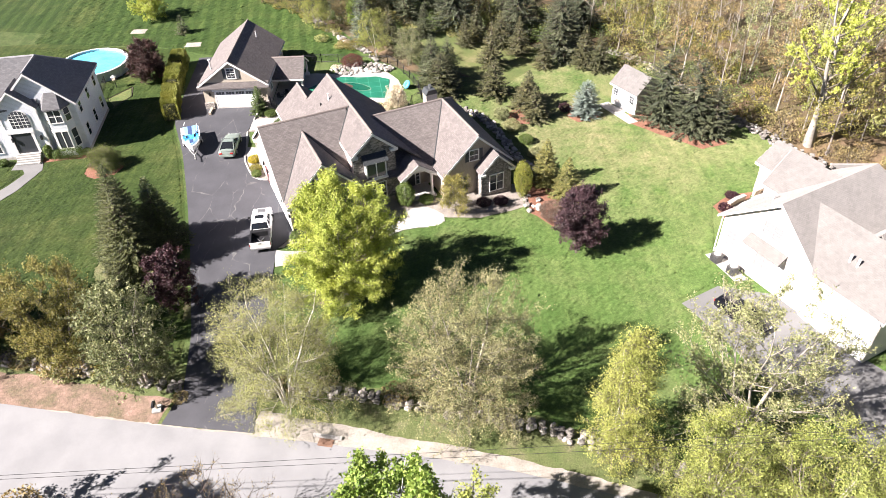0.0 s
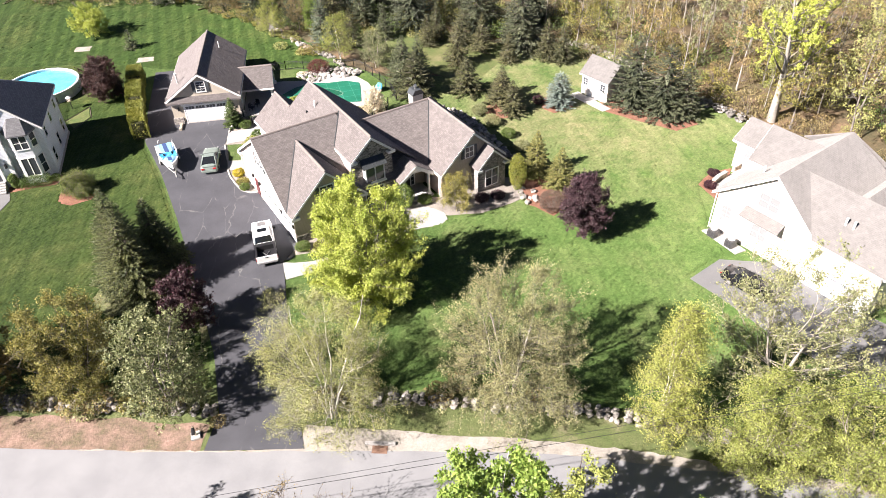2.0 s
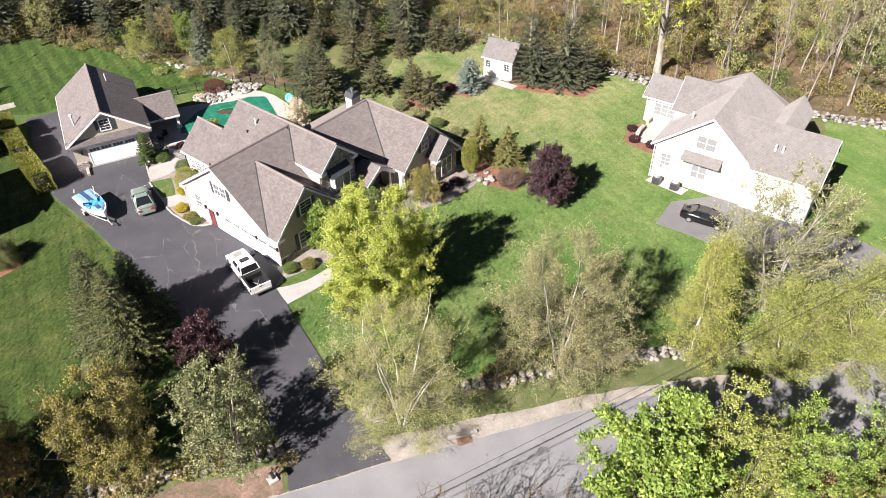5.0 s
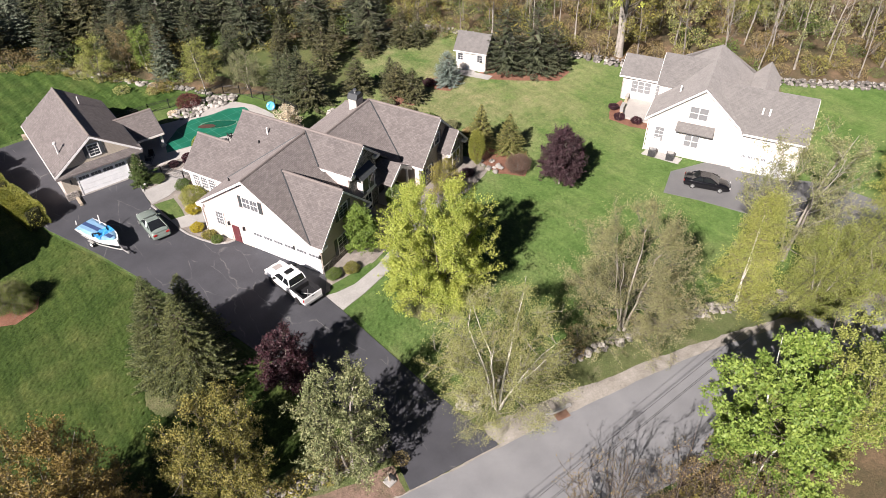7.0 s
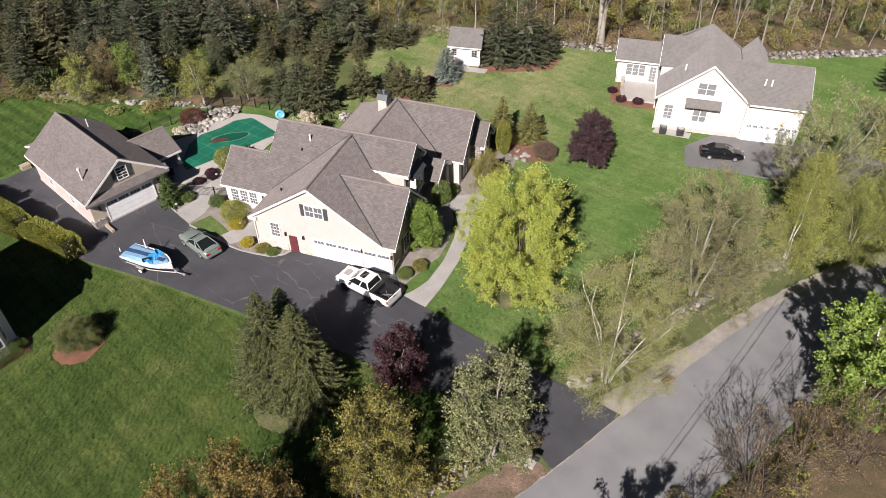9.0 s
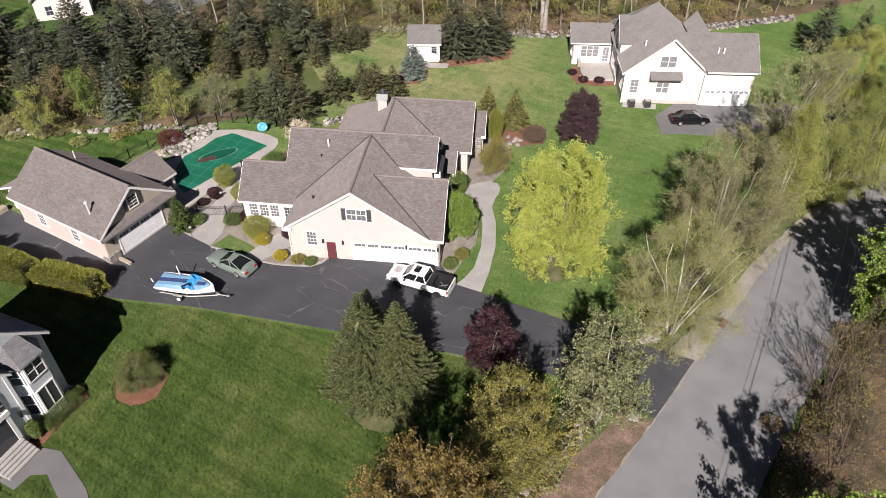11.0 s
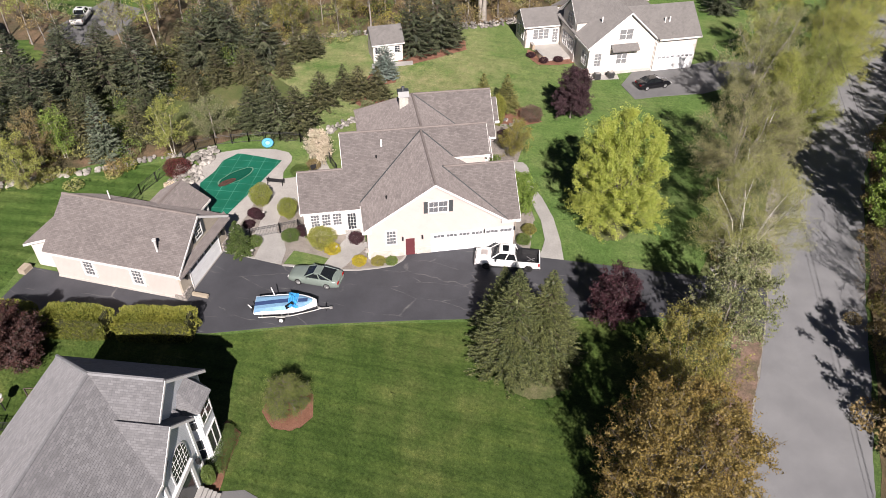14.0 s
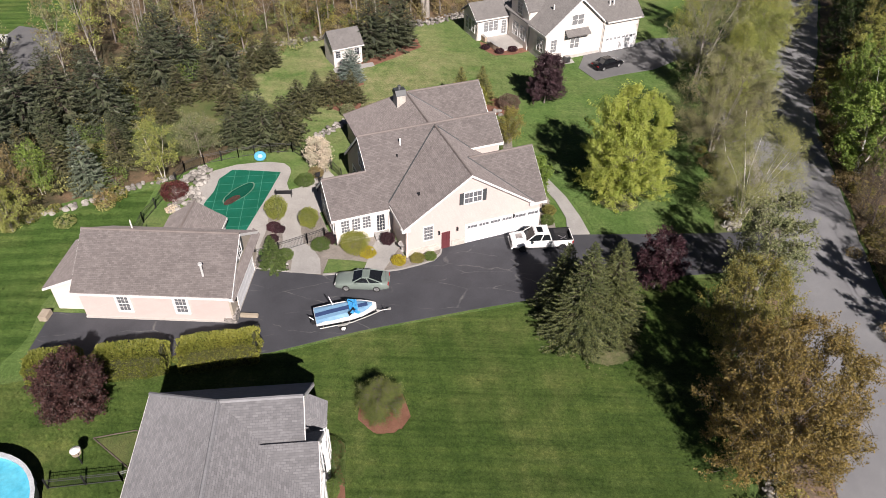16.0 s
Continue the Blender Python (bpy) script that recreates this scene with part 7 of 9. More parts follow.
# ---- vehicles ----
def lathe_wheel(parent, x, y, r, w, rim_mat, label=""):
    bm = bmesh.new()
    bmesh.ops.create_cone(bm, cap_ends=True, segments=20, radius1=r, radius2=r, depth=w)
    bmesh.ops.bevel(bm, geom=[e for e in bm.edges if len(e.link_faces) == 2 and abs(e.verts[0].co.z - e.verts[1].co.z) < 1e-4], offset=0.04, segments=2, affect="EDGES")
    wh = part("wheel", bm, TYRE, parent, "black tyre on a metal rim", pose(x, y, r, 90, 0, 0))
    bm = bmesh.new()
    bmesh.ops.create_cone(bm, cap_ends=True, segments=20, radius1=r * 0.66, radius2=r * 0.62, depth=w + 0.02)
    for k in range(5):
        a = math.tau * k / 5
        for s in (-1, 1):
            tube(bm, (0.06 * math.cos(a), 0.06 * math.sin(a), s * (w / 2 + 0.015)), (r * 0.6 * math.cos(a), r * 0.6 * math.sin(a), s * (w / 2 + 0.015)), 0.04, 0.05, 5)
    part("rim", bm, rim_mat, wh)


def loft(bm, rings):
    loops = [[bm.verts.new(p) for p in ring] for ring in rings]
    for a, b in zip(loops, loops[1:]):
        n = len(a)
        for i in range(n):
            j = (i + 1) % n
            bm.faces.new((a[i], a[j], b[j], b[i]))
    bm.faces.new(loops[0][::-1])
    bm.faces.new(loops[-1])
    bmesh.ops.recalc_face_normals(bm, faces=bm.faces[:])


def shell(bm, stations):
    """A car's tub from cross-sections: x, half width, sill, shoulder and crown heights."""
    rings = []
    for x, w, lo, hi, crown in stations:
        half = [(w * 0.9, lo), (w * 0.99, lo + 0.1), (w, (lo + hi) / 2), (w * 0.97, hi - 0.06), (w * 0.9, hi), (w * 0.5, (hi + crown) / 2 + 0.01), (0, crown)]
        ring = [(x, y, z) for y, z in half] + [(x, -y, z) for y, z in half[-2::-1]]
        rings.append(ring)
    loft(bm, rings)
    for f in bm.faces:
        f.smooth = True


def cabin(parent, belt, roof, zb, zr, paint_mat, bow=0.04):
    """Glass house: belt and roof outlines given as (x rear, x front, half width)."""
    (b0, b1, bw), (r0, r1, rw) = belt, roof
    bm = bmesh.new()
    loft(bm, [[(b0, bw * 0.92, zb), (b0, -bw * 0.92, zb), (b1, -bw * 0.88, zb), (b1, bw * 0.88, zb)], [(r0, rw, zr), (r0, -rw, zr), (r1, -rw * 0.96, zr), (r1, rw * 0.96, zr)]])
    part("glasshouse", bm, CARGLASS, parent, "dark tinted glass")
    bm = bmesh.new()
    loft(bm, [[(r0 - 0.06, rw + 0.03, zr - 0.03), (r0 - 0.06, -rw - 0.03, zr - 0.03), (r1 + 0.05, -rw * 0.96 - 0.03, zr - 0.03), (r1 + 0.05, rw * 0.96 + 0.03, zr - 0.03)], [(r0 + 0.1, rw - 0.08, zr + bow), (r0 + 0.1, -rw + 0.08, zr + bow), (r1 - 0.1, -rw * 0.96 + 0.08, zr + bow), (r1 - 0.1, rw * 0.96 - 0.08, zr + bow)]])
    part("roof_panel", bm, paint_mat, parent)
    for s in (-1, 1):
        for (xa, ya), (xb, yb) in (((b0, bw * 0.92), (r0, rw)), ((b1, bw * 0.88), (r1, rw * 0.96)), ((b0 * 0.55 + b1 * 0.45, bw * 0.9), (r0 * 0.6 + r1 * 0.4, rw))):
            bm = bmesh.new()
            tube(bm, (xa, s * ya, zb - 0.02), (xb, s * yb, zr), 0.055, 0.05, 6)
            part("pillar", bm, paint_mat, parent)


TYRE = paint("tyre_rubber", (0.018, 0.018, 0.018), 0.85)
ALLOY = paint("alloy_rim", (0.5, 0.5, 0.5), 0.3, 0.8)
CARGLASS = glass("tinted_car_glass", (0.012, 0.014, 0.016), 0.03)
CAR_SILVER = paint("silver_green_paint", (0.27, 0.325, 0.29), 0.22, 0.35)
CAR_BLACK = paint("black_car_paint", (0.008, 0.008, 0.01), 0.12)
CAR_WHITE = paint("white_car_paint", (0.8, 0.8, 0.79), 0.22)
RED_LENS = paint("red_lens", (0.35, 0.02, 0.02), 0.2)
CLEAR_LENS = paint("clear_lens", (0.7, 0.7, 0.7), 0.1)


def coupe():
    c = thing("coupe", pose(-24.25, 70.8, ground_z(-24, 70) + 0.07, 0, 0, 91), "silver-green two-door fastback coupe parked on the driveway", "car")
    bm = bmesh.new()
    shell(bm, [(-2.38, 0.78, 0.38, 0.78, 0.84), (-2.28, 0.88, 0.26, 0.96, 1.02), (-1.7, 0.93, 0.2, 1.0, 1.04), (-0.6, 0.94, 0.18, 0.97, 1.0), (0.7, 0.93, 0.18, 0.94, 0.98), (1.2, 0.92, 0.2, 0.9, 0.97), (2.0, 0.88, 0.22, 0.8, 0.86), (2.3, 0.8, 0.26, 0.68, 0.74), (2.4, 0.66, 0.36, 0.56, 0.6)])
    part("body", bm, CAR_SILVER, c, "silver-green metallic body")
    cabin(c, (-1.95, 0.8, 0.9), (-0.72, -0.02, 0.62), 0.97, 1.36, CAR_SILVER)
    bm = box_of(-2.36, -0.7, 0.98, -2.1, 0.7, 1.08, 0.03)
    part("spoiler", bm, CAR_SILVER, c)
    for s in (-1, 1):
        part("tail_light", box_of(-2.42, s * 0.62 - 0.18, 0.68, -2.3, s * 0.62 + 0.18, 0.86, 0.02), RED_LENS, c)
        part("headlight", box_of(2.24, s * 0.62 - 0.13, 0.5, 2.39, s * 0.62 + 0.13, 0.68, 0.03), CLEAR_LENS, c)
        part("mirror", box_of(0.35, s * 0.98 - 0.09, 0.93, 0.55, s * 0.98 + 0.09, 1.06, 0.03), CAR_SILVER, c)
    part("rear_bumper", box_of(-2.45, -0.8, 0.32, -2.3, 0.8, 0.6, 0.04), CAR_SILVER, c)
    for x in (-1.35, 1.35):
        for y in (-0.83, 0.83):
            lathe_wheel(c, x, y, 0.34, 0.24, ALLOY)


def sedan():
    c = thing("sedan", pose(25.2, 41.4, ground_z(25, 41) + 0.06, 0, 0, -58.5), "glossy black four-door sedan on a grey driveway", "car")
    bm = bmesh.new()
    shell(bm, [(-2.4, 0.76, 0.4, 0.85, 0.9), (-2.25, 0.86, 0.28, 0.98, 1.04), (-1.5, 0.91, 0.2, 1.0, 1.05), (0.0, 0.92, 0.18, 0.97, 1.0), (1.0, 0.91, 0.18, 0.92, 0.98), (1.9, 0.87, 0.22, 0.82, 0.88), (2.3, 0.78, 0.28, 0.66, 0.72), (2.42, 0.62, 0.38, 0.54, 0.58)])
    part("body", bm, CAR_BLACK, c)
    cabin(c, (-1.7, 1.15, 0.88), (-0.95, 0.3, 0.62), 0.98, 1.42, CAR_BLACK)
    for s in (-1, 1):
        part("tail_light", box_of(-2.43, s * 0.6 - 0.18, 0.7, -2.28, s * 0.6 + 0.18, 0.86, 0.02), RED_LENS, c)
        part("headlight", box_of(2.26, s * 0.6 - 0.15, 0.52, 2.4, s * 0.6 + 0.15, 0.66, 0.03), CLEAR_LENS, c)
        part("mirror", box_of(0.75, s * 0.98 - 0.09, 0.95, 0.92, s * 0.98 + 0.09, 1.08, 0.03), CAR_BLACK, c)
    for x in (-1.4, 1.4):
        for y in (-0.8, 0.8):
            lathe_wheel(c, x, y, 0.33, 0.23, ALLOY)


def pickup():
    c = thing("pickup_truck", pose(-17.7, 54.4, ground_z(-18, 54) + 0.07, 0, 0, 98), "white crew-cab pickup truck with black sunroof and open black bed", "truck")
    bm = bmesh.new()
    shell(bm, [(-0.85, 0.98, 0.45, 1.2, 1.22), (-0.4, 1.0, 0.4, 1.2, 1.22), (1.1, 1.0, 0.4, 1.18, 1.24), (1.4, 1.0, 0.42, 1.16, 1.25), (2.5, 0.98, 0.45, 1.08, 1.18), (2.85, 0.94, 0.5, 0.98, 1.08), (2.95, 0.86, 0.55, 0.85, 0.92)])
    part("body", bm, CAR_WHITE, c, "white cab and bonnet")
    cabin(c, (-0.85, 1.55, 0.95), (-0.6, 0.75, 0.74), 1.2, 1.86, CAR_WHITE, 0.05)
    part("sunroof", box_of(-0.05, -0.42, 1.9, 0.5, 0.42, 1.925, 0.01), CARGLASS, c, "black glass sunroof")
    # bed: floor, sides, tailgate
    bm = box_of(-2.9, -0.98, 0.5, -0.88, -0.8, 1.22, 0.03)
    box(bm, -2.9, 0.8, 0.5, -0.88, 0.98, 1.22)
    part("bed_side", bm, CAR_WHITE, c)
    tg = part("tailgate", box_of(-2.97, -0.96, 0.55, -2.88, 0.96, 1.2, 0.02), CAR_WHITE, c)
    part("handle", box_of(-2.99, -0.14, 1.02, -2.96, 0.14, 1.1), BLACK, tg)
    part("bed_floor", box_of(-2.9, -0.82, 0.5, -0.88, 0.82, 0.72), BLACK, c, "black bed liner")
    for s in (-1, 1):
        part("bed_liner", box_of(-2.88, s * 0.79 - 0.012, 0.7, -0.9, s * 0.79 + 0.012, 1.22), BLACK, c, "black bed liner")
    part("bed_liner", box_of(-2.885, -0.78, 0.7, -2.87, 0.78, 1.18), BLACK, c, "black bed liner")
    part("cab_back", box_of(-0.92, -0.8, 0.72, -0.87, 0.8, 1.2), BLACK, c)
    part("toolbox", box_of(-1.35, -0.84, 0.72, -0.95, 0.84, 1.24, 0.02), BLACK, c, "black toolbox across the bed")
    for s in (-1, 1):
        part("bed_rail", box_of(-2.9, s * 0.89 - 0.09, 1.2, -0.9, s * 0.89 + 0.09, 1.25, 0.01), BLACK, c)
        part("tail_light", box_of(-2.96, s * 0.93 - 0.07, 0.75, -2.82, s * 0.93 + 0.07, 1.12, 0.02), RED_LENS, c)
        part("headlight", box_of(2.78, s * 0.74 - 0.17, 0.82, 2.96, s * 0.74 + 0.17, 1.0, 0.03), CLEAR_LENS, c)
        part("mirror", box_of(1.0, s * 1.14 - 0.12, 1.18, 1.14, s * 1.14 + 0.12, 1.42, 0.03), BLACK, c)
        part("running_board", box_of(-0.8, s * 1.0 - 0.07, 0.36, 1.3, s * 1.0 + 0.07, 0.43), BLACK, c)
    part("hood_scoop", box_of(1.85, -0.38, 1.2, 2.45, 0.38, 1.26, 0.02), ALLOY, c, "grey bonnet scoop")
    part("grille", box_of(2.9, -0.6, 0.6, 2.98, 0.6, 0.95, 0.02), BLACK, c)
    part("front_bumper", box_of(2.82, -0.95, 0.38, 3.05, 0.95, 0.6, 0.05), ALLOY, c)
    part("rear_bumper", box_of(-3.08, -0.94, 0.4, -2.9, 0.94, 0.58, 0.04), ALLOY, c)
    bm = bmesh.new()
    tube(bm, (-2.5, -0.2, 0.76), (-1.7, 0.35, 0.76), 0.05, 0.05, 6)
    tube(bm, (-2.6, 0.3, 0.76), (-1.8, -0.3, 0.8), 0.04, 0.04, 6)
    part("cargo_rod", bm, ALLOY, c, "pale rods lying in the bed")
    for x in (-1.95, 1.9):
        for y in (-0.88, 0.88):
            lathe_wheel(c, x, y, 0.41, 0.28, BLACK)
    return c


def boat():
    z0 = ground_z(-29, 72) + 0.07
    a = radians(-71.5)
    tr = thing("boat_trailer", pose(-29.0, 72.0, z0, 0, 0, -71.5), "pale galvanised single-axle boat trailer on the driveway", "trailer")
    for s in (-1, 1):
        bm = bmesh.new()
        pts = [(-1.9, 0.75), (0.8, 0.75), (2.4, 0.35), (3.3, 0.06)]
        for (x0, y0), (x1, y1) in zip(pts, pts[1:]):
            tube(bm, (x0, s * y0, 0.5), (x1, s * y1, 0.5), 0.05, 0.05, 6)
        part("rail", bm, GALV, tr)
        part("fender", box_of(-0.42, s * 0.98 - 0.13, 0.62, 0.42, s * 0.98 + 0.13, 0.68, 0.03), GALV, tr)
        lathe_wheel(tr, 0, s * 0.98, 0.29, 0.18, CAR_WHITE)
    bm = bmesh.new()
    tube(bm, (0, -0.95, 0.32), (0, 0.95, 0.32), 0.04, 0.04, 6)
    for x in (-1.6, 0.6):
        tube(bm, (x, -0.75, 0.5), (x, 0.75, 0.5), 0.04, 0.04, 6)
    part("axle", bm, GALV, tr)
    bm = bmesh.new()
    tube(bm, (3.1, 0, 0.5), (4.15, 0, 0.48), 0.05, 0.04, 6)
    box(bm, 4.05, -0.07, 0.42, 4.3, 0.07, 0.56)
    part("tongue", bm, GALV, tr)
    bm = bmesh.new()
    tube(bm, (3.75, 0.1, 0.06), (3.75, 0.1, 0.85), 0.035, 0.03, 6)
    tube(bm, (3.0, 0, 0.5), (2.9, 0, 1.0), 0.05, 0.04, 6)
    part("winch_post", bm, BLACK, tr)
    b = thing("motor_boat", pose(-29.0, 72.0, z0, 0, 0, -71.5), "white motor boat with light blue deck cover and dark stripe", "boat")
    xs = [-2.15, -1.2, 0.0, 1.0, 1.8, 2.4, 2.85, 3.05]
    ws = [0.98, 1.02, 1.04, 0.98, 0.8, 0.52, 0.2, 0.03]
    bm = bmesh.new()
    loft(bm, [[(x, w, 1.28 + 0.03 * i), (x, w * 0.92, 0.98), (x, w * 0.55, 0.68 + 0.02 * i), (x, 0, 0.56 + 0.035 * i), (x, -w * 0.55, 0.68 + 0.02 * i), (x, -w * 0.92, 0.98), (x, -w, 1.28 + 0.03 * i)] for i, (x, w) in enumerate(zip(xs, ws))])
    part("hull", bm, CAR_WHITE, b, "white moulded hull")
    bm = bmesh.new()
    loft(bm, [[(x, w + 0.03, 1.2 + 0.03 * i), (x, w + 0.03, 1.3 + 0.03 * i), (x, -w - 0.03, 1.3 + 0.03 * i), (x, -w - 0.03, 1.2 + 0.03 * i)] for i, (x, w) in enumerate(zip(xs, ws))])
    part("gunwale", bm, CAR_WHITE, b)
    bm = bmesh.new()
    loft(bm, [[(x, w, 1.3), (x, w * 0.6, zc), (x, -w * 0.6, zc), (x, -w, 1.3)] for x, w, zc in ((-2.13, 0.99, 1.36), (-0.8, 1.03, 1.5), (0.7, 1.0, 1.6))])
    part("deck_cover", bm, COVER_BLUE, b, "light blue fabric cover")
    bm = bmesh.new()
    loft(bm, [[(x, 0.22, zc - 0.02), (x, 0.22, zc + 0.012), (x, -0.22, zc + 0.012), (x, -0.22, zc - 0.02)] for x, zc in ((-2.12, 1.37), (-0.8, 1.51), (0.69, 1.61))])
    part("stripe", bm, COVER_NAVY, b, "dark blue stripe")
    bm = bmesh.new()
    loft(bm, [[(x, w, z - 0.05), (x, w * 0.5, z + 0.06), (x, -w * 0.5, z + 0.06), (x, -w, z - 0.05)] for x, w, z in ((1.3, 0.84, 1.46), (1.9, 0.68, 1.48), (2.3, 0.45, 1.5), (2.7, 0.14, 1.52))])
    part("foredeck", bm, COVER_BLUE, b)
    bm = bmesh.new()
    loft(bm, [[(x, 0.2, z), (x, 0.2, z + 0.03), (x, -0.2, z + 0.03), (x, -0.2, z)] for x, z in ((1.5, 1.53), (2.3, 1.56))])
    part("stripe", bm, COVER_NAVY, b, "dark blue stripe")
    bm = bmesh.new()
    rng = random.Random(3)
    bmesh.ops.create_grid(bm, x_segments=9, y_segments=9, size=1.0)
    for v in bm.verts:
        v.co = Vector((1.12 + v.co.x * 0.4, v.co.y * 0.86, 1.5 + 0.22 * noise.noise((v.co.x * 3, v.co.y * 3, 4)) + 0.12 * (1 - v.co.x)))
    bmesh.ops.solidify(bm, geom=bm.faces[:], thickness=0.04)
    part("tarpaulin", bm, TARP_BLUE, b, "crumpled bright blue tarpaulin")
    for s in (-1, 1):
        bm = bmesh.new()
        extrude(bm, [(0.6, s * 0.9, 1.45), (1.25, s * 0.4, 1.5), (1.05, s * 0.36, 1.85), (0.5, s * 0.85, 1.8)], (0, s * 0.025, 0))
        part("windscreen", bm, CARGLASS, b)
    bm = box_of(-2.5, -0.2, 0.5, -2.15, 0.2, 1.1, 0.06)
    part("outboard_motor", bm, BLACK, b, "black outboard motor")
    for y in (0.75, -0.6):
        bm = bmesh.new()
        tube(bm, (-0.5 if y > 0 else -2.3, y, 1.5), (-0.75 if y > 0 else -2.6, y + 0.2, 2.3 if y > 0 else 1.7), 0.05, 0.04, 8)
        part("rod_holder", bm, CAR_WHITE, b)


GALV = paint("galvanised_trailer", (0.5, 0.5, 0.48), 0.45, 0.4)
COVER_BLUE = surface("light_blue_canvas", (0.15, 0.3, 0.46), (0.22, 0.39, 0.56), 2.0, 14.0, 0.8)
COVER_NAVY = surface("navy_canvas", (0.022, 0.05, 0.14), (0.035, 0.07, 0.18), 2.0, 14.0, 0.8)
TARP_BLUE = surface("bright_blue_tarp", (0.03, 0.28, 0.62), (0.08, 0.42, 0.8), 3.0, 9.0, 0.4)
coupe()
sedan()
truck = pickup()
boat()
copy_thing(truck, pose(25.4, 130.4, ground_z(25, 130) + 0.06, 0, 0, 20))

# ---- garden plants ----
def hedge(x0, y0, x1, y1, w, h, seed):
    c = ((x0 + x1) / 2, (y0 + y1) / 2)
    l = math.hypot(x1 - x0, y1 - y0)
    rng = np.random.default_rng(seed)
    n = int(l * 2400)
    ob = thing("hedge", pose(*c, ground_z(*c) - 0.03, 0, 0, math.degrees(math.atan2(y1 - y0, x1 - x0))), "clipped yellow-green arborvitae hedge along the driveway", "hedge")
    p = rng.uniform(-1, 1, size=(n, 3))
    ax = rng.integers(0, 5, n)
    p[ax == 0, 1], p[ax == 1, 1] = 1, -1
    p[(ax == 2) | (ax == 3), 2] = 1
    ends = rng.random(n) < 0.16
    p[ends, 0] = np.sign(p[ends, 0])
    for i in range(n):
        k = noise.noise((p[i, 0] * l * 0.6 + seed, p[i, 1] * 1.5, p[i, 2] * 1.5))
        r = 1 - 0.14 * max(abs(p[i, 0]) ** 8, 0) * (abs(p[i, 2]) ** 4)
        p[i] *= (1 + 0.13 * k) * r * (1 - 0.16 * rng.random() ** 2)
    cc = np.stack([p[:, 0] * l / 2, p[:, 1] * w / 2, h / 2 + p[:, 2] * h / 2], axis=1)
    cc[:, 2] = np.maximum(cc[:, 2], 0.05)
    axis = np.stack([p[:, 0] * 0.3, p[:, 1], np.abs(p[:, 2]) + 0.5], axis=1)
    link_mesh("foliage", leaf_mesh("foliage", cc, 0.16 * (0.6 + 0.8 * rng.random(n)), rng, L_HEDGE, 0.5, axis), None, ob)
    # dark box added inside for the shade between the leaves
    part("core", box_of(-l / 2 + 0.25, -w / 2 + 0.25, 0, l / 2 - 0.25, w / 2 - 0.25, h - 0.3, 0.1), HEDGE_CORE, ob, "dark solid core that gives the hedge a shaded inside")


HEDGE_CORE = surface("hedge_shade_core", (0.03, 0.035, 0.012), (0.07, 0.07, 0.025), 2.0, 10.0, 0.95)
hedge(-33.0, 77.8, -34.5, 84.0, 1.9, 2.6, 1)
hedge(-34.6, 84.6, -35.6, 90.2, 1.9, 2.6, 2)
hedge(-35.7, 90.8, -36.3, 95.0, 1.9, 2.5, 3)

tree("pear_tree", -10.0, 54.7, "small rounded green tree at the house corner", BARK, L_PEAR, 101, h=5.2, r=1.7, clear=0.15, limbs=36, boughs=7, twigs=5, leaves=18, leaf=0.14, trunk_r=0.08, rise=1.0, twig=0.35, jag=0.12)
tree("flowering_tree", -5.2, 77.9, "small tree in pale pink blossom", BARK, L_PINK, 102, h=3.6, r=1.7, clear=0.1, limbs=30, boughs=7, twigs=5, leaves=11, leaf=0.11, trunk_r=0.08, stems=2, rise=0.9, twig=0.4)
tree("lawn_tree", 1.5, 56.8, "small thin-leaved tree in a stone bed", BARK, L_OLIVE, 103, h=4.6, r=1.7, clear=0.2, limbs=30, boughs=6, twigs=5, leaves=12, leaf=0.1, trunk_r=0.07, rise=1.0, twig=0.5)
tree("lawn_tree", -46.0, 112.4, "rounded yellow tree on the back lawn", BARK, L_YELLOW, 107, h=5.0, r=3.0, clear=0.1, limbs=36, boughs=7, twigs=5, leaves=10, leaf=0.16, trunk_r=0.1, rise=0.9, twig=0.5)
conifer("garden_conifer", -22.3, 79.2, "upright dark green conifer in a stone bed", L_YEW, 109, 3.8, 1.35, bare=0.02, spray=0.2, step=0.17, per=14, full=1.4, power=0.8)
conifer("small_conifer", -39.1, 106.0, "small dark conifer on the back lawn", L_SPRUCE, 108, 3.0, 1.3, spray=0.35, step=0.25)
for i, (x, y, h, r, m, lab) in enumerate((
        (8.6, 60.1, 4.4, 0.95, L_HEDGE, "columnar arborvitae at the house corner"), (-3.6, 58.4, 2.9, 1.0, L_BOX, "upright clipped shrub beside the entrance"))):
    shrub("upright_shrub", x, y, lab, m, 120 + i, r, h, 2600, 0.125)
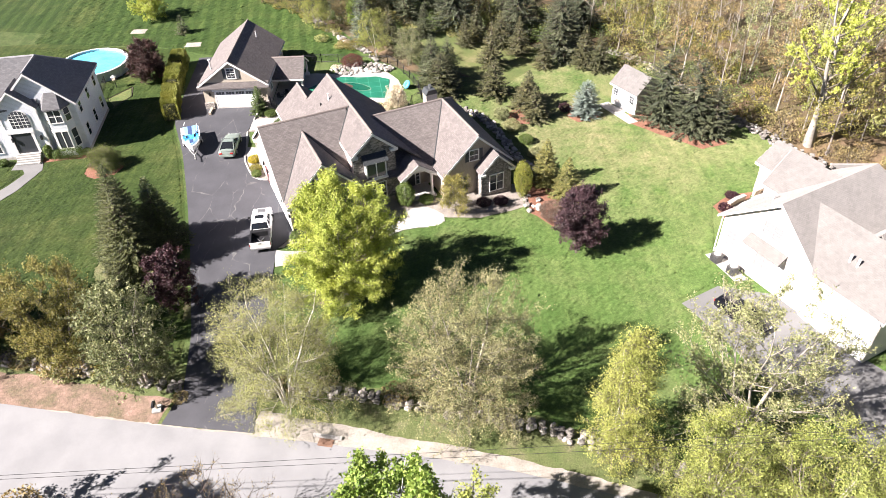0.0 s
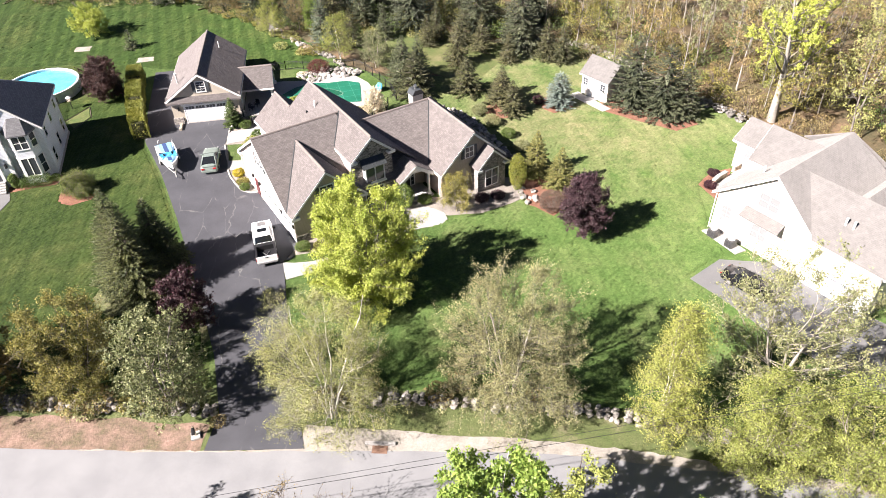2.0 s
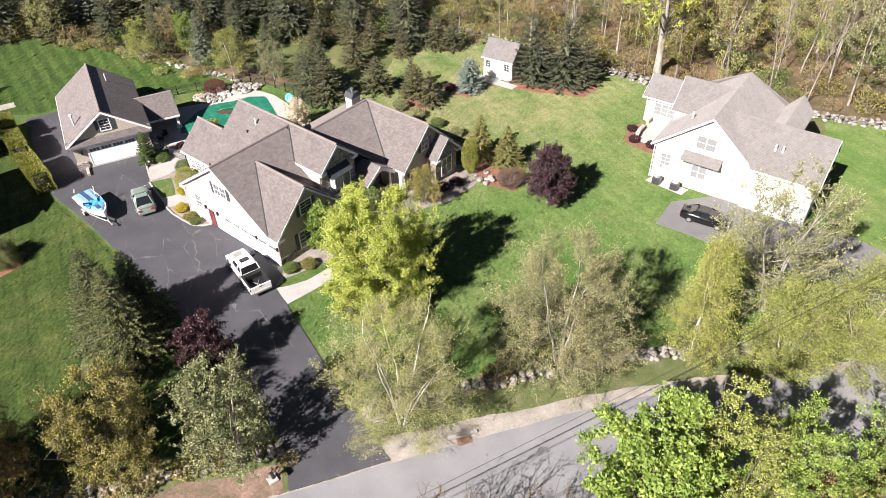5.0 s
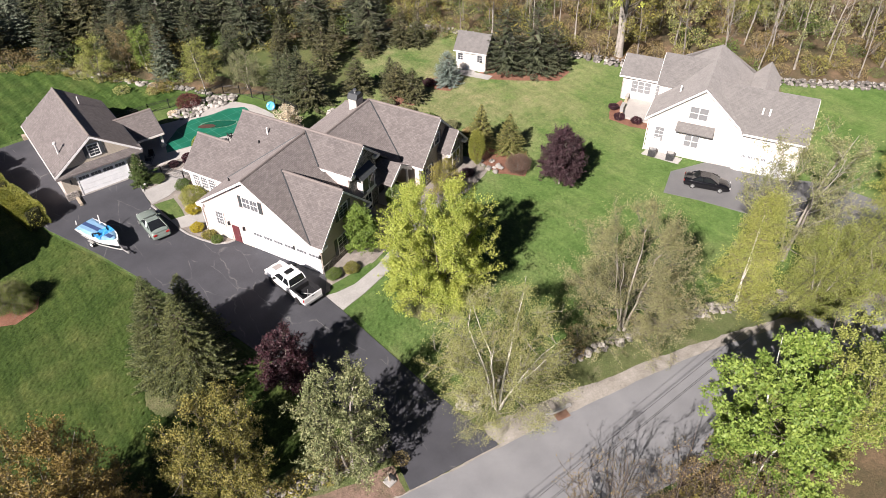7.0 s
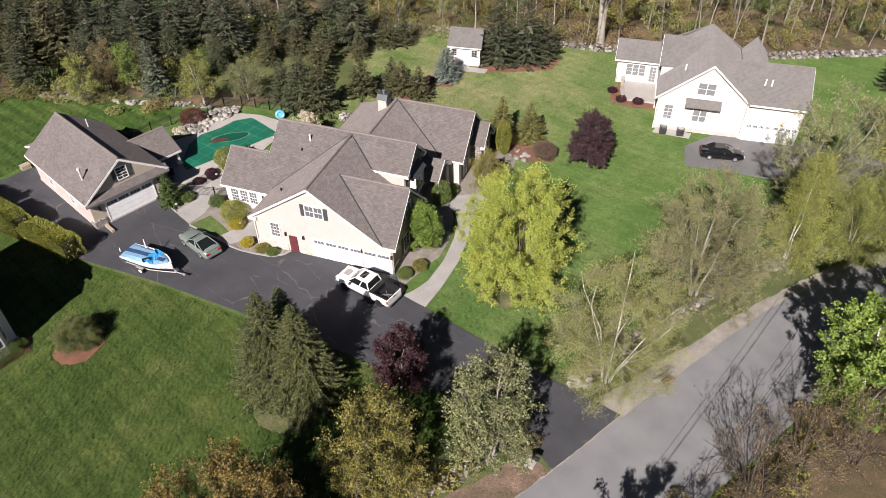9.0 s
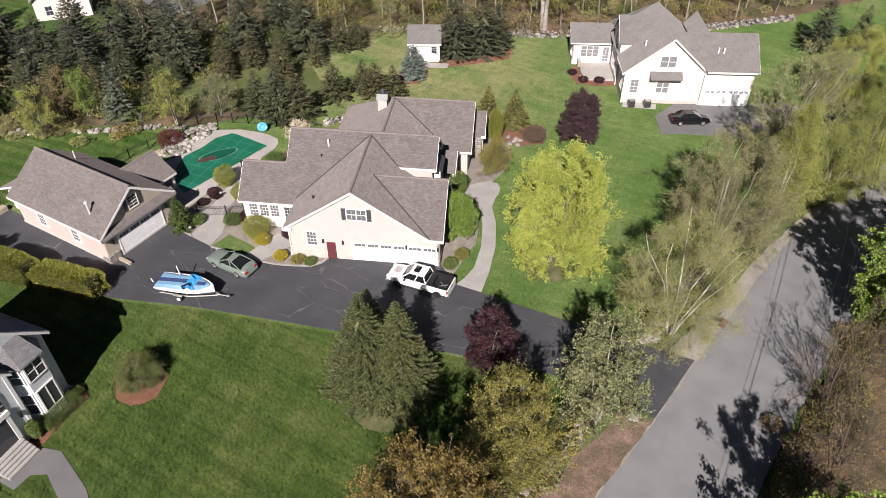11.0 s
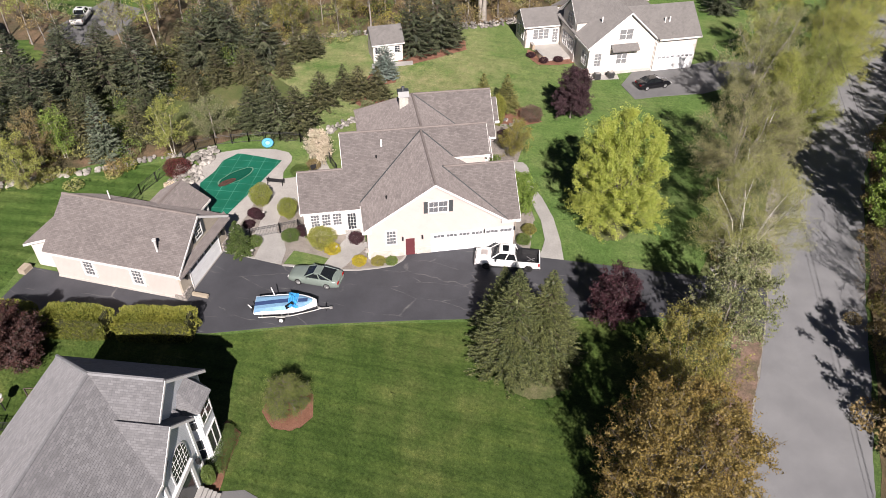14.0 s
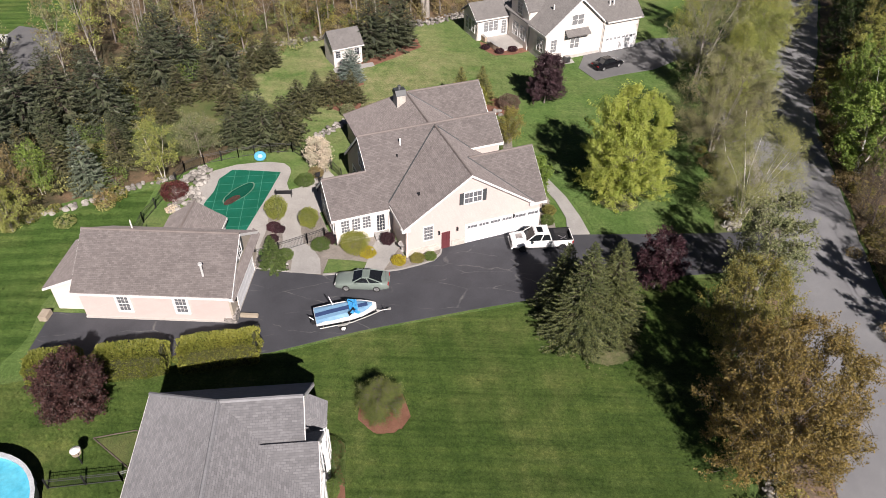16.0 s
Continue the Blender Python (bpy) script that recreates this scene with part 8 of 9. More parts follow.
for i, (x, y, r, h, m, lab) in enumerate((
        (-14.6, 80.6, 1.15, 2.5, L_LIME, "round yellow-green tree-shrub on the pool terrace"), (-15.9, 77.1, 1.0, 2.2, L_LIME, "round yellow-green standard shrub on a short stem"),
        (-19.4, 72.1, 1.35, 2.1, L_LIME, "loose olive shrub before the sunroom"), (-20.1, 70.8, 0.8, 0.9, L_GOLD, "low golden shrub in a bed"), (-21.0, 67.8, 0.7, 0.8, L_GOLD, "low golden shrub in a bed"),
        (-19.2, 75.4, 0.9, 1.1, L_BOX, "round green shrub beside the gate"), (-18.2, 74.6, 0.7, 1.0, L_PLUM, "dark red shrub beside the sunroom"), (-18.1, 69.1, 0.75, 1.2, L_PLUM, "dark red shrub beside the steps"),
        (-20.9, 78.5, 0.8, 0.9, L_BOX, "round green shrub in a stone bed"), (-16.6, 80.5, 0.7, 0.8, L_PLUM, "dark red low shrub on the terrace"), (-16.9, 79.9, 0.6, 0.7, L_PLUM, "dark red low shrub on the terrace"), (-18.4, 80.2, 0.6, 0.7, L_PLUM, "dark red low shrub on the terrace"),
        (-20.5, 66.1, 0.7, 0.6, L_OLIVE, "low olive shrub before the garage"), (-20.2, 64.9, 0.6, 0.7, L_BOX, "small clipped shrub before the garage"),
        (-14.1, 53.4, 0.75, 0.9, L_BOX, "round clipped shrub in a stone bed"), (-12.4, 53.1, 0.75, 0.9, L_OLIVE, "round clipped shrub in a stone bed"), (-8.6, 78.9, 1.1, 1.2, L_BOX, "low spreading shrub beside the pool deck"), (-6.9, 78.0, 0.9, 1.0, L_TAN, "twiggy shrub beside the pool deck"),
        (11.3, 56.2, 1.5, 1.9, L_ROSE, "rounded reddish shrub near the purple maple"), (4.4, 58.4, 0.8, 0.8, L_PURPLE, "low dark red shrub under a bay window"), (6.2, 58.8, 0.8, 0.7, L_PURPLE, "low dark red shrub under a bay window"), (-1.5, 58.9, 0.8, 0.9, L_BOX, "clipped shrub beside the porch steps"),
        (7.9, 76.6, 1.0, 1.5, L_CRAB, "pale twiggy shrub beside a low stone wall"), (8.8, 74.0, 1.1, 1.3, L_CRAB, "pale twiggy shrub beside a low stone wall"), (10.2, 70.9, 0.9, 1.1, L_BOX, "loose green shrub beside a low stone wall"), (11.0, 67.9, 1.0, 1.2, L_CRAB, "pale twiggy shrub beside a low stone wall"), (12.0, 65.4, 0.8, 1.0, L_TAN, "twiggy brown shrub beside a low stone wall"),
        (-11.7, 91.9, 1.5, 1.7, L_RED, "spreading red maple shrub among the rocks"), (-14.0, 91.5, 0.7, 0.4, L_PINK, "low pink-flowered cushion among the rocks"), (16.0, 78.6, 0.8, 1.1, L_PLUM, "small red shrub in mulch"),
        (29.0, 56.9, 0.7, 0.8, L_PLUM, "low red shrub beside the patio"), (29.9, 54.9, 0.7, 0.8, L_PLUM, "low red shrub beside the patio"), (30.4, 59.0, 0.7, 0.7, L_PLUM, "low red shrub beside the patio"),
        (-45.1, 70.2, 0.5, 1.9, L_BOX, "small upright shrub beside the steps"), (-41.2, 71.0, 0.6, 0.7, L_BOX, "low shrub at the white house's corner"), (-50.0, 69.0, 0.6, 0.8, L_BOX, "low shrub beside the steps"))):
    shrub("garden_shrub", x, y, lab, m, 140 + i, r, h, int(1100 + 1300 * r * h), 0.085)
shrub("box_hedge", -43.0, 70.4, "short clipped green hedge before a bay window", L_BOX, 190, 1.6, 1.2, 5200, 0.075, "hedge", boxy=0.85, ry=0.75, turn=7.6)


# ---- stone walls, boulders ----
def rock_meshes(n=7):
    out = []
    rng = random.Random(8)
    for k in range(n):
        bm = bmesh.new()
        bmesh.ops.create_icosphere(bm, subdivisions=1, radius=0.5)
        for v in bm.verts:
            v.co *= rng.uniform(0.78, 1.18)
            v.co.z *= 0.72
        me = bpy.data.meshes.new("stone")
        bm.to_mesh(me)
        bm.free()
        me.materials.append(ROCK)
        out.append(me)
    return out


ROCKS = rock_meshes()
ROCKS_PALE = []
for me in ROCKS:
    ROCKS_PALE.append(me.copy())
    ROCKS_PALE[-1].materials[0] = ROCK_PALE


def stone_wall(pts, h, w, step, label, seed, limit=290, pale=False):
    wall = thing("stone_wall", pose(0, 0, 0), label, "stone wall")
    rng = random.Random(seed)
    spots = []
    for (x0, y0), (x1, y1) in zip(pts, pts[1:]):
        l = math.hypot(x1 - x0, y1 - y0)
        n = max(1, int(l / step))
        for i in range(n):
            f = (i + rng.random()) / n
            x, y = x0 + (x1 - x0) * f, y0 + (y1 - y0) * f
            nx, ny = -(y1 - y0) / l, (x1 - x0) / l
            for layer in range(max(1, round(h / 0.34))):
                for side in (-1, 0, 1):
                    if layer and side == 0 and rng.random() < 0.4 or rng.random() < 0.12:
                        continue
                    o = side * w * 0.36 * (1 - 0.25 * layer) + rng.gauss(0, 0.08)
                    spots.append((x + nx * o + rng.gauss(0, 0.07), y + ny * o + rng.gauss(0, 0.07), 0.13 + layer * 0.3, rng.uniform(0.32, 0.64) * (1.1 - 0.12 * layer)))
    rng.shuffle(spots)
    rest_v, rest_f = [], []
    for i, (x, y, z, s) in enumerate(spots):
        m = pose(x, y, ground_z(x, y) + z, rng.uniform(-25, 25), rng.uniform(-25, 25), rng.uniform(0, 360)) @ Matrix.Diagonal((s * rng.uniform(0.9, 1.4), s, s * rng.uniform(0.75, 1.1), 1))
        me = (ROCKS_PALE if pale else ROCKS)[i % len(ROCKS)]
        if i < limit:
            link_mesh("stone", me, None, wall, "", m)
        else:
            b = len(rest_v)
            rest_v += [m @ v.co for v in me.vertices]
            rest_f += [tuple(b + k for k in p.vertices) for p in me.polygons]
    if rest_v:
        o = link_mesh("stones", mesh_of("stones", rest_v, rest_f, ROCK_PALE if pale else ROCK), None, wall)
        o["kind"] = "stuff"


stone_wall([(-46, 41.2), (-38, 39.4), (-29.4, 37.3), (-20.8, 35.3)], 0.6, 0.9, 0.5, "low dry fieldstone wall along the road", 1)
stone_wall([(-14.3, 35.6), (-13.2, 34.0)], 1.1, 1.4, 0.35, "heap of fieldstones beside the driveway", 2, pale=True)
stone_wall([(-12.0, 34.7), (-7.5, 34.0), (-1.0, 32.3), (6.6, 30.6), (12, 28.7), (15.5, 27), (24, 23.6), (34, 18.8)], 0.6, 0.9, 0.5, "low dry fieldstone wall along the road", 3)
stone_wall([(-24, 117.5), (-16, 104.6), (-12.5, 99.5), (-9.5, 95.6), (-8.2, 93.2)], 0.5, 0.9, 0.5, "low fieldstone wall at the grove's edge", 4, pale=True)
stone_wall([(18.5, 98), (23, 97.2), (28, 93.2), (31.6, 86), (33.4, 80.5)], 0.6, 0.9, 0.5, "dry fieldstone wall behind the shed", 8)
stone_wall([(33.6, 77.2), (36.9, 73.6), (40, 67.4), (44.5, 60), (54, 47.6), (66, 35.4)], 0.9, 1.2, 0.5, "dry fieldstone wall at the woodland's edge", 5)
stone_wall([(0.6, 79.3), (2.3, 78.8), (5.0, 77.0), (6.9, 73.6), (9.1, 66.6), (11.4, 62.8)], 0.6, 0.9, 0.42, "curved low wall of pale stones on the lawn", 6, pale=True)


def boulders(cx, cy, rx, ry, n, lo, hi, seed, turn=0.0, label="pale boulder in a rock garden", top=0.0, kinds=None):
    rng = random.Random(seed)
    c, s = math.cos(radians(turn)), math.sin(radians(turn))
    for i in range(n):
        a, q = rng.uniform(0, math.tau), math.sqrt(rng.random())
        dx, dy = rx * q * math.cos(a), ry * q * math.sin(a)
        x, y = cx + dx * c - dy * s, cy + dx * s + dy * c
        k = rng.uniform(lo, hi)
        m = pose(x, y, ground_z(x, y) + k * 0.25 + top * (1 - q), rng.uniform(-20, 20), rng.uniform(-20, 20), rng.uniform(0, 360)) @ Matrix.Diagonal((k * rng.uniform(0.9, 1.5), k, k * 0.85, 1))
        o = link_mesh("boulder", (kinds or ROCKS_PALE)[i % len(ROCKS)], None)
        o.matrix_world = m
        tagged(o, label, "boulder", "boulders of the rock garden")


boulders(-9.4, 91.0, 3.4, 1.3, 110, 0.3, 0.85, 1, -14, "pale boulder in the poolside rock garden", 0.4)
boulders(-12.8, 90.4, 2.0, 1.2, 60, 0.25, 0.7, 2, -30, "pale boulder in the poolside rock garden")
boulders(9.2, 58.8, 1.2, 1.6, 12, 0.35, 0.8, 3, 0, "grey boulder at the lawn's edge", kinds=ROCKS)


# ---- fences and small things ----
def picket_fence(pts, h, label, gap=0.14, mat=None):
    f = thing("fence", pose(0, 0, 0), label, "fence")
    bm = bmesh.new()
    tube(bm, (0, 0, 0), (0, 0, h - 0.08), 0.012, 0.012, 3, False)
    stick = bpy.data.meshes.new("picket")
    bm.to_mesh(stick)
    bm.free()
    stick.materials.append(mat or BLACK)
    for (x0, y0), (x1, y1) in zip(pts, pts[1:]):
        l = math.hypot(x1 - x0, y1 - y0)
        n = max(1, round(l / 2.0))
        for i in range(n + 1):
            x, y = x0 + (x1 - x0) * i / n, y0 + (y1 - y0) * i / n
            z = ground_z(x, y)
            part("post", box_of(x - 0.045, y - 0.045, z - 0.1, x + 0.045, y + 0.045, z + h + 0.08), mat or BLACK, f)
        bm = bmesh.new()
        za, zb = ground_z(x0, y0), ground_z(x1, y1)
        for k in (0.15, h - 0.25, h - 0.05):
            tube(bm, (x0, y0, za + k), (x1, y1, zb + k), 0.025, 0.025, 4)
        part("rail", bm, mat or BLACK, f)
        m = int(l / gap)
        for i in range(1, m):
            x, y = x0 + (x1 - x0) * i / m, y0 + (y1 - y0) * i / m
            link_mesh("picket", stick, None, f, "", Matrix.Translation((x, y, ground_z(x, y) + 0.08)))


picket_fence([(-21.0, 93.3), (-16.2, 93.6), (-11.3, 92.9), (-6.8, 92.5), (-5.3, 90.8), (-3.6, 87.4), (-2.4, 84.0), (-2.0, 81.6), (-3.2, 80.2), (-3.6, 78.0), hw(15.0, 8.6)], 1.25, "black metal picket fence round the pool", 0.2)
picket_fence([(-21.3, 81.2), (-20.1, 79.2), (-18.6, 76.8), (-17.6, 75.3), hw(4.0, 12.0)], 1.2, "black metal fence and gate across the walk")
picket_fence([(-45.4, 89.3), (-44.6, 84.6), (-43.6, 82.3)], 1.1, "dark railing beside the white house", 0.12)


def low_frame(pts):
    bm = bmesh.new()
    for (x0, y0), (x1, y1) in zip(pts, pts[1:]):
        tube(bm, (x0, y0, ground_z(x0, y0) + 0.03), (x1, y1, ground_z(x1, y1) + 0.03), 0.06, 0.06, 4)
    o = part("garden_border", bm, BARK_DARK)
    tagged(o, "weathered timber border of a bare garden plot", "border")
    return o


low_frame([(-43.6, 84.6), (-41.3, 88.0), (-40.5, 85.2), (-42.0, 82.2)])
drape("garden_plot", wobble([(-43.5, 84.7), (-41.4, 87.8), (-40.7, 85.2), (-42.0, 82.6)], 0.05), 0.03, ROUGH_GRASS, "weedy garden plot", "garden plot")
for i, (x, y, r) in enumerate(((-46.5, 107.5, 1.2), (-50.5, 99.8, 1.5), (-36.5, 101.5, 1.2))):
    drape("bare_patch", wobble([(x - r, y - r * 0.7), (x + r, y - r * 0.7), (x + r, y + r * 0.7), (x - r, y + r * 0.7)], 0.2, 0.6, i), 0.025, SAND, "bare sandy patch in the lawn", "bare ground")


DRY_TURF = litter("thin_dry_turf", [(0.3, (0.07, 0.095, 0.028)), (0.5, (0.115, 0.12, 0.048)), (0.7, (0.19, 0.165, 0.095))], 0.9, 8.0)
for i, (x, y, rx, ry, lab) in enumerate(((-9.6, 45.6, 3.2, 2.2, "thin dry turf under the yellow-green tree"), (-30.2, 49.6, 4.2, 3.6, "dry brown needles and thin turf under spruces"), (-22.9, 43.8, 1.3, 1.4, "thin turf under the plum tree"), (47.0, 52.0, 5.5, 5.5, "thin brown turf behind the ivory house"))):
    drape("dry_turf", wobble([(x + rx * math.cos(math.tau * k / 12), y + ry * math.sin(math.tau * k / 12)) for k in range(12)], 0.45, 0.7, 20 + i), 0.024, DRY_TURF, lab, "lawn")


def round_pool():
    p = thing("above_ground_pool", pose(-48.3, 93.6, ground_z(-48, 94)), "round above-ground pool with clear turquoise water", "pool")
    R0, H = 4.6, 1.3
    bm = bmesh.new()
    n = 40
    rings = []
    for r, z in ((R0, -0.1), (R0, H), (R0 + 0.14, H + 0.02), (R0 + 0.14, H + 0.09), (R0 - 0.14, H + 0.09), (R0 - 0.1, H - 0.25)):
        rings.append([bm.verts.new((r * math.cos(math.tau * i / n), r * math.sin(math.tau * i / n), z)) for i in range(n)])
    for a, b in zip(rings, rings[1:]):
        for i in range(n):
            j = (i + 1) % n
            bm.faces.new((a[i], a[j], b[j], b[i]))
    part("shell", bm, POOL_WALL, p, "grey-white pool wall with a pale rim")
    bm = bmesh.new()
    bmesh.ops.create_circle(bm, cap_ends=True, segments=40, radius=R0 - 0.11)
    part("water", bm, POOL_WATER, p, "turquoise water", Matrix.Translation((0, 0, H - 0.22)))
    for i in range(16):
        a = math.tau * i / 16
        part("upright", box_of(R0 - 0.02, -0.07, -0.1, R0 + 0.08, 0.07, H + 0.03), POOL_WALL, p, "", pose(0, 0, 0, 0, 0, math.degrees(a)))


POOL_WALL = surface("pool_wall", (0.42, 0.45, 0.48), (0.6, 0.62, 0.64), 1.0, 8.0, 0.5)
POOL_WATER = surface("turquoise_water", (0.06, 0.42, 0.6), (0.14, 0.55, 0.7), 0.7, 3.0, 0.08, 0, 0.1)
round_pool()


def ac_unit(x, y, turn):
    a = thing("air_conditioner", pose(x, y, ground_z(x, y) + 0.1, 0, 0, turn), "dark grey outdoor air-conditioner unit on a concrete pad", "air conditioner", "air conditioners by the wall")
    part("casing", box_of(-0.42, -0.42, 0, 0.42, 0.42, 0.85, 0.05), AC_GREY, a)
    bm = bmesh.new()
    for i in range(7):
        box(bm, -0.44, -0.36, 0.1 + i * 0.1, 0.44, 0.36, 0.14 + i * 0.1)
    part("louvre", bm, BLACK, a)
    bm = bmesh.new()
    bmesh.ops.create_cone(bm, cap_ends=True, segments=18, radius1=0.34, radius2=0.34, depth=0.05, matrix=Matrix.Translation((0, 0, 0.87)))
    part("fan_grille", bm, STEEL, a)


AC_GREY = paint("grey_casing", (0.075, 0.075, 0.075))
ac_unit(25.5, 49.0, 27)
ac_unit(26.4, 47.2, 27)


def mailbox():
    m = thing("mailbox", pose(-22.0, 33.3, ground_z(-22, 33), 0, 0, 10), "dark mailbox on a pale timber post", "mailbox")
    part("post", box_of(-0.07, -0.07, -0.1, 0.07, 0.07, 1.15, 0.01), TIMBER, m)
    part("arm", box_of(-0.05, -0.5, 0.85, 0.05, 0.2, 0.95, 0.01), TIMBER, m)
    bm = bmesh.new()
    extrude(bm, [(-0.12, -0.62, 0.96), (0.12, -0.62, 0.96), (0.12, -0.62, 1.1), (0.07, -0.62, 1.19), (-0.07, -0.62, 1.19), (-0.12, -0.62, 1.1)], (0, 0.5, 0))
    part("box", bm, BLACK, m)
    part("plinth", box_of(-0.35, -0.35, -0.1, 0.35, 0.35, 0.2, 0.04), CONCRETE, m)


TIMBER = surface("weathered_timber", (0.3, 0.25, 0.19), (0.42, 0.36, 0.28), 2.0, 12.0, 0.9)
mailbox()


def storm_drain():
    d = thing("storm_drain", pose(-8.9, 29.75, ground_z(-9, 29.8) + 0.06, 0, 0, -12), "rusty iron storm drain with a stone kerb inlet", "drain")
    part("frame", box_of(-0.55, -0.32, -0.08, 0.55, 0.32, 0.012), RUST, d)
    for i in range(9):
        part("bar", box_of(-0.5 + i * 0.118, -0.27, 0.0, -0.45 + i * 0.118, 0.27, 0.02), RUST, d)
    part("kerb_inlet", box_of(-1.1, 0.36, -0.1, 1.1, 0.62, 0.14, 0.03), CONCRETE, d)


RUST = surface("rusty_iron", (0.13, 0.07, 0.045), (0.22, 0.13, 0.09), 3.0, 14.0, 0.85)
storm_drain()


def cables():
    for k, (y0, z0, y1, z1) in enumerate(((23.6, 6.6, 23.2, 8.2), (22.9, 7.2, 22.3, 8.8), (22.7, 7.5, 22.1, 9.1))):
        bm = bmesh.new()
        pts = []
        for i in range(41):
            x = -150 + 300 * i / 40
            f = (x + 20) / 40
            pts.append(Vector((x, y0 + (y1 - y0) * f, z0 + (z1 - z0) * f)))
        rings = [[bm.verts.new(p + Vector((0, 0.014 * math.cos(q), 0.014 * math.sin(q)))) for q in (0, 2.1, 4.2)] for p in pts]
        for a, b in zip(rings, rings[1:]):
            for i in range(3):
                bm.faces.new((a[i], a[(i + 1) % 3], b[(i + 1) % 3], b[i]))
        tagged(part("overhead_cable", bm, BLACK), "thin black overhead cable along the road", "cable", "overhead cables")


cables()


def chair(x, y, turn):
    c = thing("garden_chair", pose(x, y, ground_z(x, y) + 0.05, 0, 0, turn), "dark metal garden chair on the terrace", "chair", "terrace chairs")
    part("seat", box_of(-0.28, -0.28, 0.4, 0.28, 0.28, 0.45, 0.01), BLACK, c)
    part("backrest", box_of(-0.28, 0.25, 0.45, 0.28, 0.3, 0.95, 0.01), BLACK, c)
    for sx in (-0.25, 0.25):
        part("armrest", box_of(sx - 0.03, -0.28, 0.62, sx + 0.03, 0.28, 0.66), BLACK, c)
        for sy in (-0.25, 0.25):
            part("leg", box_of(sx - 0.02, sy - 0.02, 0, sx + 0.02, sy + 0.02, 0.62), BLACK, c)


def bench(x, y, turn):
    c = thing("garden_bench", pose(x, y, ground_z(x, y) + 0.05, 0, 0, turn), "black slatted metal garden bench beside the pool walk", "bench")
    for i in range(5):
        part("seat_slat", box_of(-0.85, -0.24 + i * 0.1, 0.42, 0.85, -0.17 + i * 0.1, 0.45), BLACK, c)
    for i in range(4):
        part("back_slat", box_of(-0.85, 0.28 + 0.02 * i, 0.52 + i * 0.11, 0.85, 0.31 + 0.02 * i, 0.59 + i * 0.11), BLACK, c)
    for sx in (-0.82, 0.82):
        part("armrest", box_of(sx - 0.03, -0.26, 0.64, sx + 0.03, 0.32, 0.68), BLACK, c)
        for sy in (-0.22, 0.3):
            part("leg", box_of(sx - 0.03, sy - 0.03, 0, sx + 0.03, sy + 0.03, 0.9 if sy > 0 else 0.64), BLACK, c)


chair(-8.4, 77.1, 40)
chair(-7.5, 77.8, 130)
chair(-9.6, 77.2, 200)
chair(-20.3, 82.6, 60)
chair(-19.7, 83.4, -30)
bench(-10.9, 80.7, 95)


def raft():
    r = thing("pool_float", pose(-4.3, 84.7, ground_z(-4, 86) + 0.05, 50, 0, -70), "sky-blue inflatable float leaning on the fence", "pool toy")
    bm = bmesh.new()
    n, m = 24, 8
    ring = [[bm.verts.new(((0.4 + 0.17 * math.cos(math.tau * j / m)) * math.cos(math.tau * i / n) * 1.2, (0.4 + 0.17 * math.cos(math.tau * j / m)) * math.sin(math.tau * i / n) + 0.58, 0.17 * math.sin(math.tau * j / m))) for j in range(m)] for i in range(n)]
    for i in range(n):
        for j in range(m):
            bm.faces.new((ring[i][j], ring[(i + 1) % n][j], ring[(i + 1) % n][(j + 1) % m], ring[i][(j + 1) % m]))
    part("tube", bm, RAFT_BLUE, r)
    bm = bmesh.new()
    bmesh.ops.create_circle(bm, cap_ends=True, segments=20, radius=0.4, matrix=Matrix.Translation((0, 0.58, -0.06)))
    part("floor", bm, RAFT_BLUE, r)


RAFT_BLUE = paint("sky_blue_vinyl", (0.09, 0.36, 0.56), 0.35)
raft()


def bin_and_grill():
    g = thing("kettle_grill", pose(-22.0, 80.4, ground_z(-22, 80) + 0.03), "black kettle grill beside the garage", "grill")
    bm = bmesh.new()
    bmesh.ops.create_uvsphere(bm, u_segments=14, v_segments=10, radius=0.34, matrix=Matrix.Translation((0, 0, 0.75)))
    part("kettle", bm, BLACK, g)
    for k in range(3):
        a = math.tau * k / 3
        bm = bmesh.new()
        tube(bm, (0.15 * math.cos(a), 0.15 * math.sin(a), 0.55), (0.35 * math.cos(a), 0.35 * math.sin(a), 0), 0.02, 0.02, 5)
        part("leg", bm, BLACK, g)


bin_and_grill()
c = thing("crate", pose(-29.6, 97.0, ground_z(-30, 97)), "weathered wooden crate at the garage's back corner", "crate")
for i in range(4):
    part("board", box_of(-0.5, -0.35, 0.02 + i * 0.14, 0.5, 0.35, 0.14 + i * 0.14, 0.01), TIMBER, c)
c = thing("lumber_stack", pose(-28.7, 79.9, ground_z(-29, 80)), "short stack of tan boards by the garage corner", "lumber")
for i in range(3):
    part("board", box_of(-0.15, -0.75, 0.06 + i * 0.1, 0.15, 0.75, 0.15 + i * 0.1, 0.01), TIMBER, c)



def turned(profile, n=14):
    """A solid of revolution from (radius, height) pairs."""
    bm = bmesh.new()
    rings = [[bm.verts.new((r * math.cos(math.tau * k / n), r * math.sin(math.tau * k / n), z)) for k in range(n)] for r, z in profile]
    for a, b in zip(rings, rings[1:]):
        for k in range(n):
            bm.faces.new((a[k], a[(k + 1) % n], b[(k + 1) % n], b[k]))
    bm.faces.new(rings[0][::-1])
    bm.faces.new(rings[-1])
    return bm


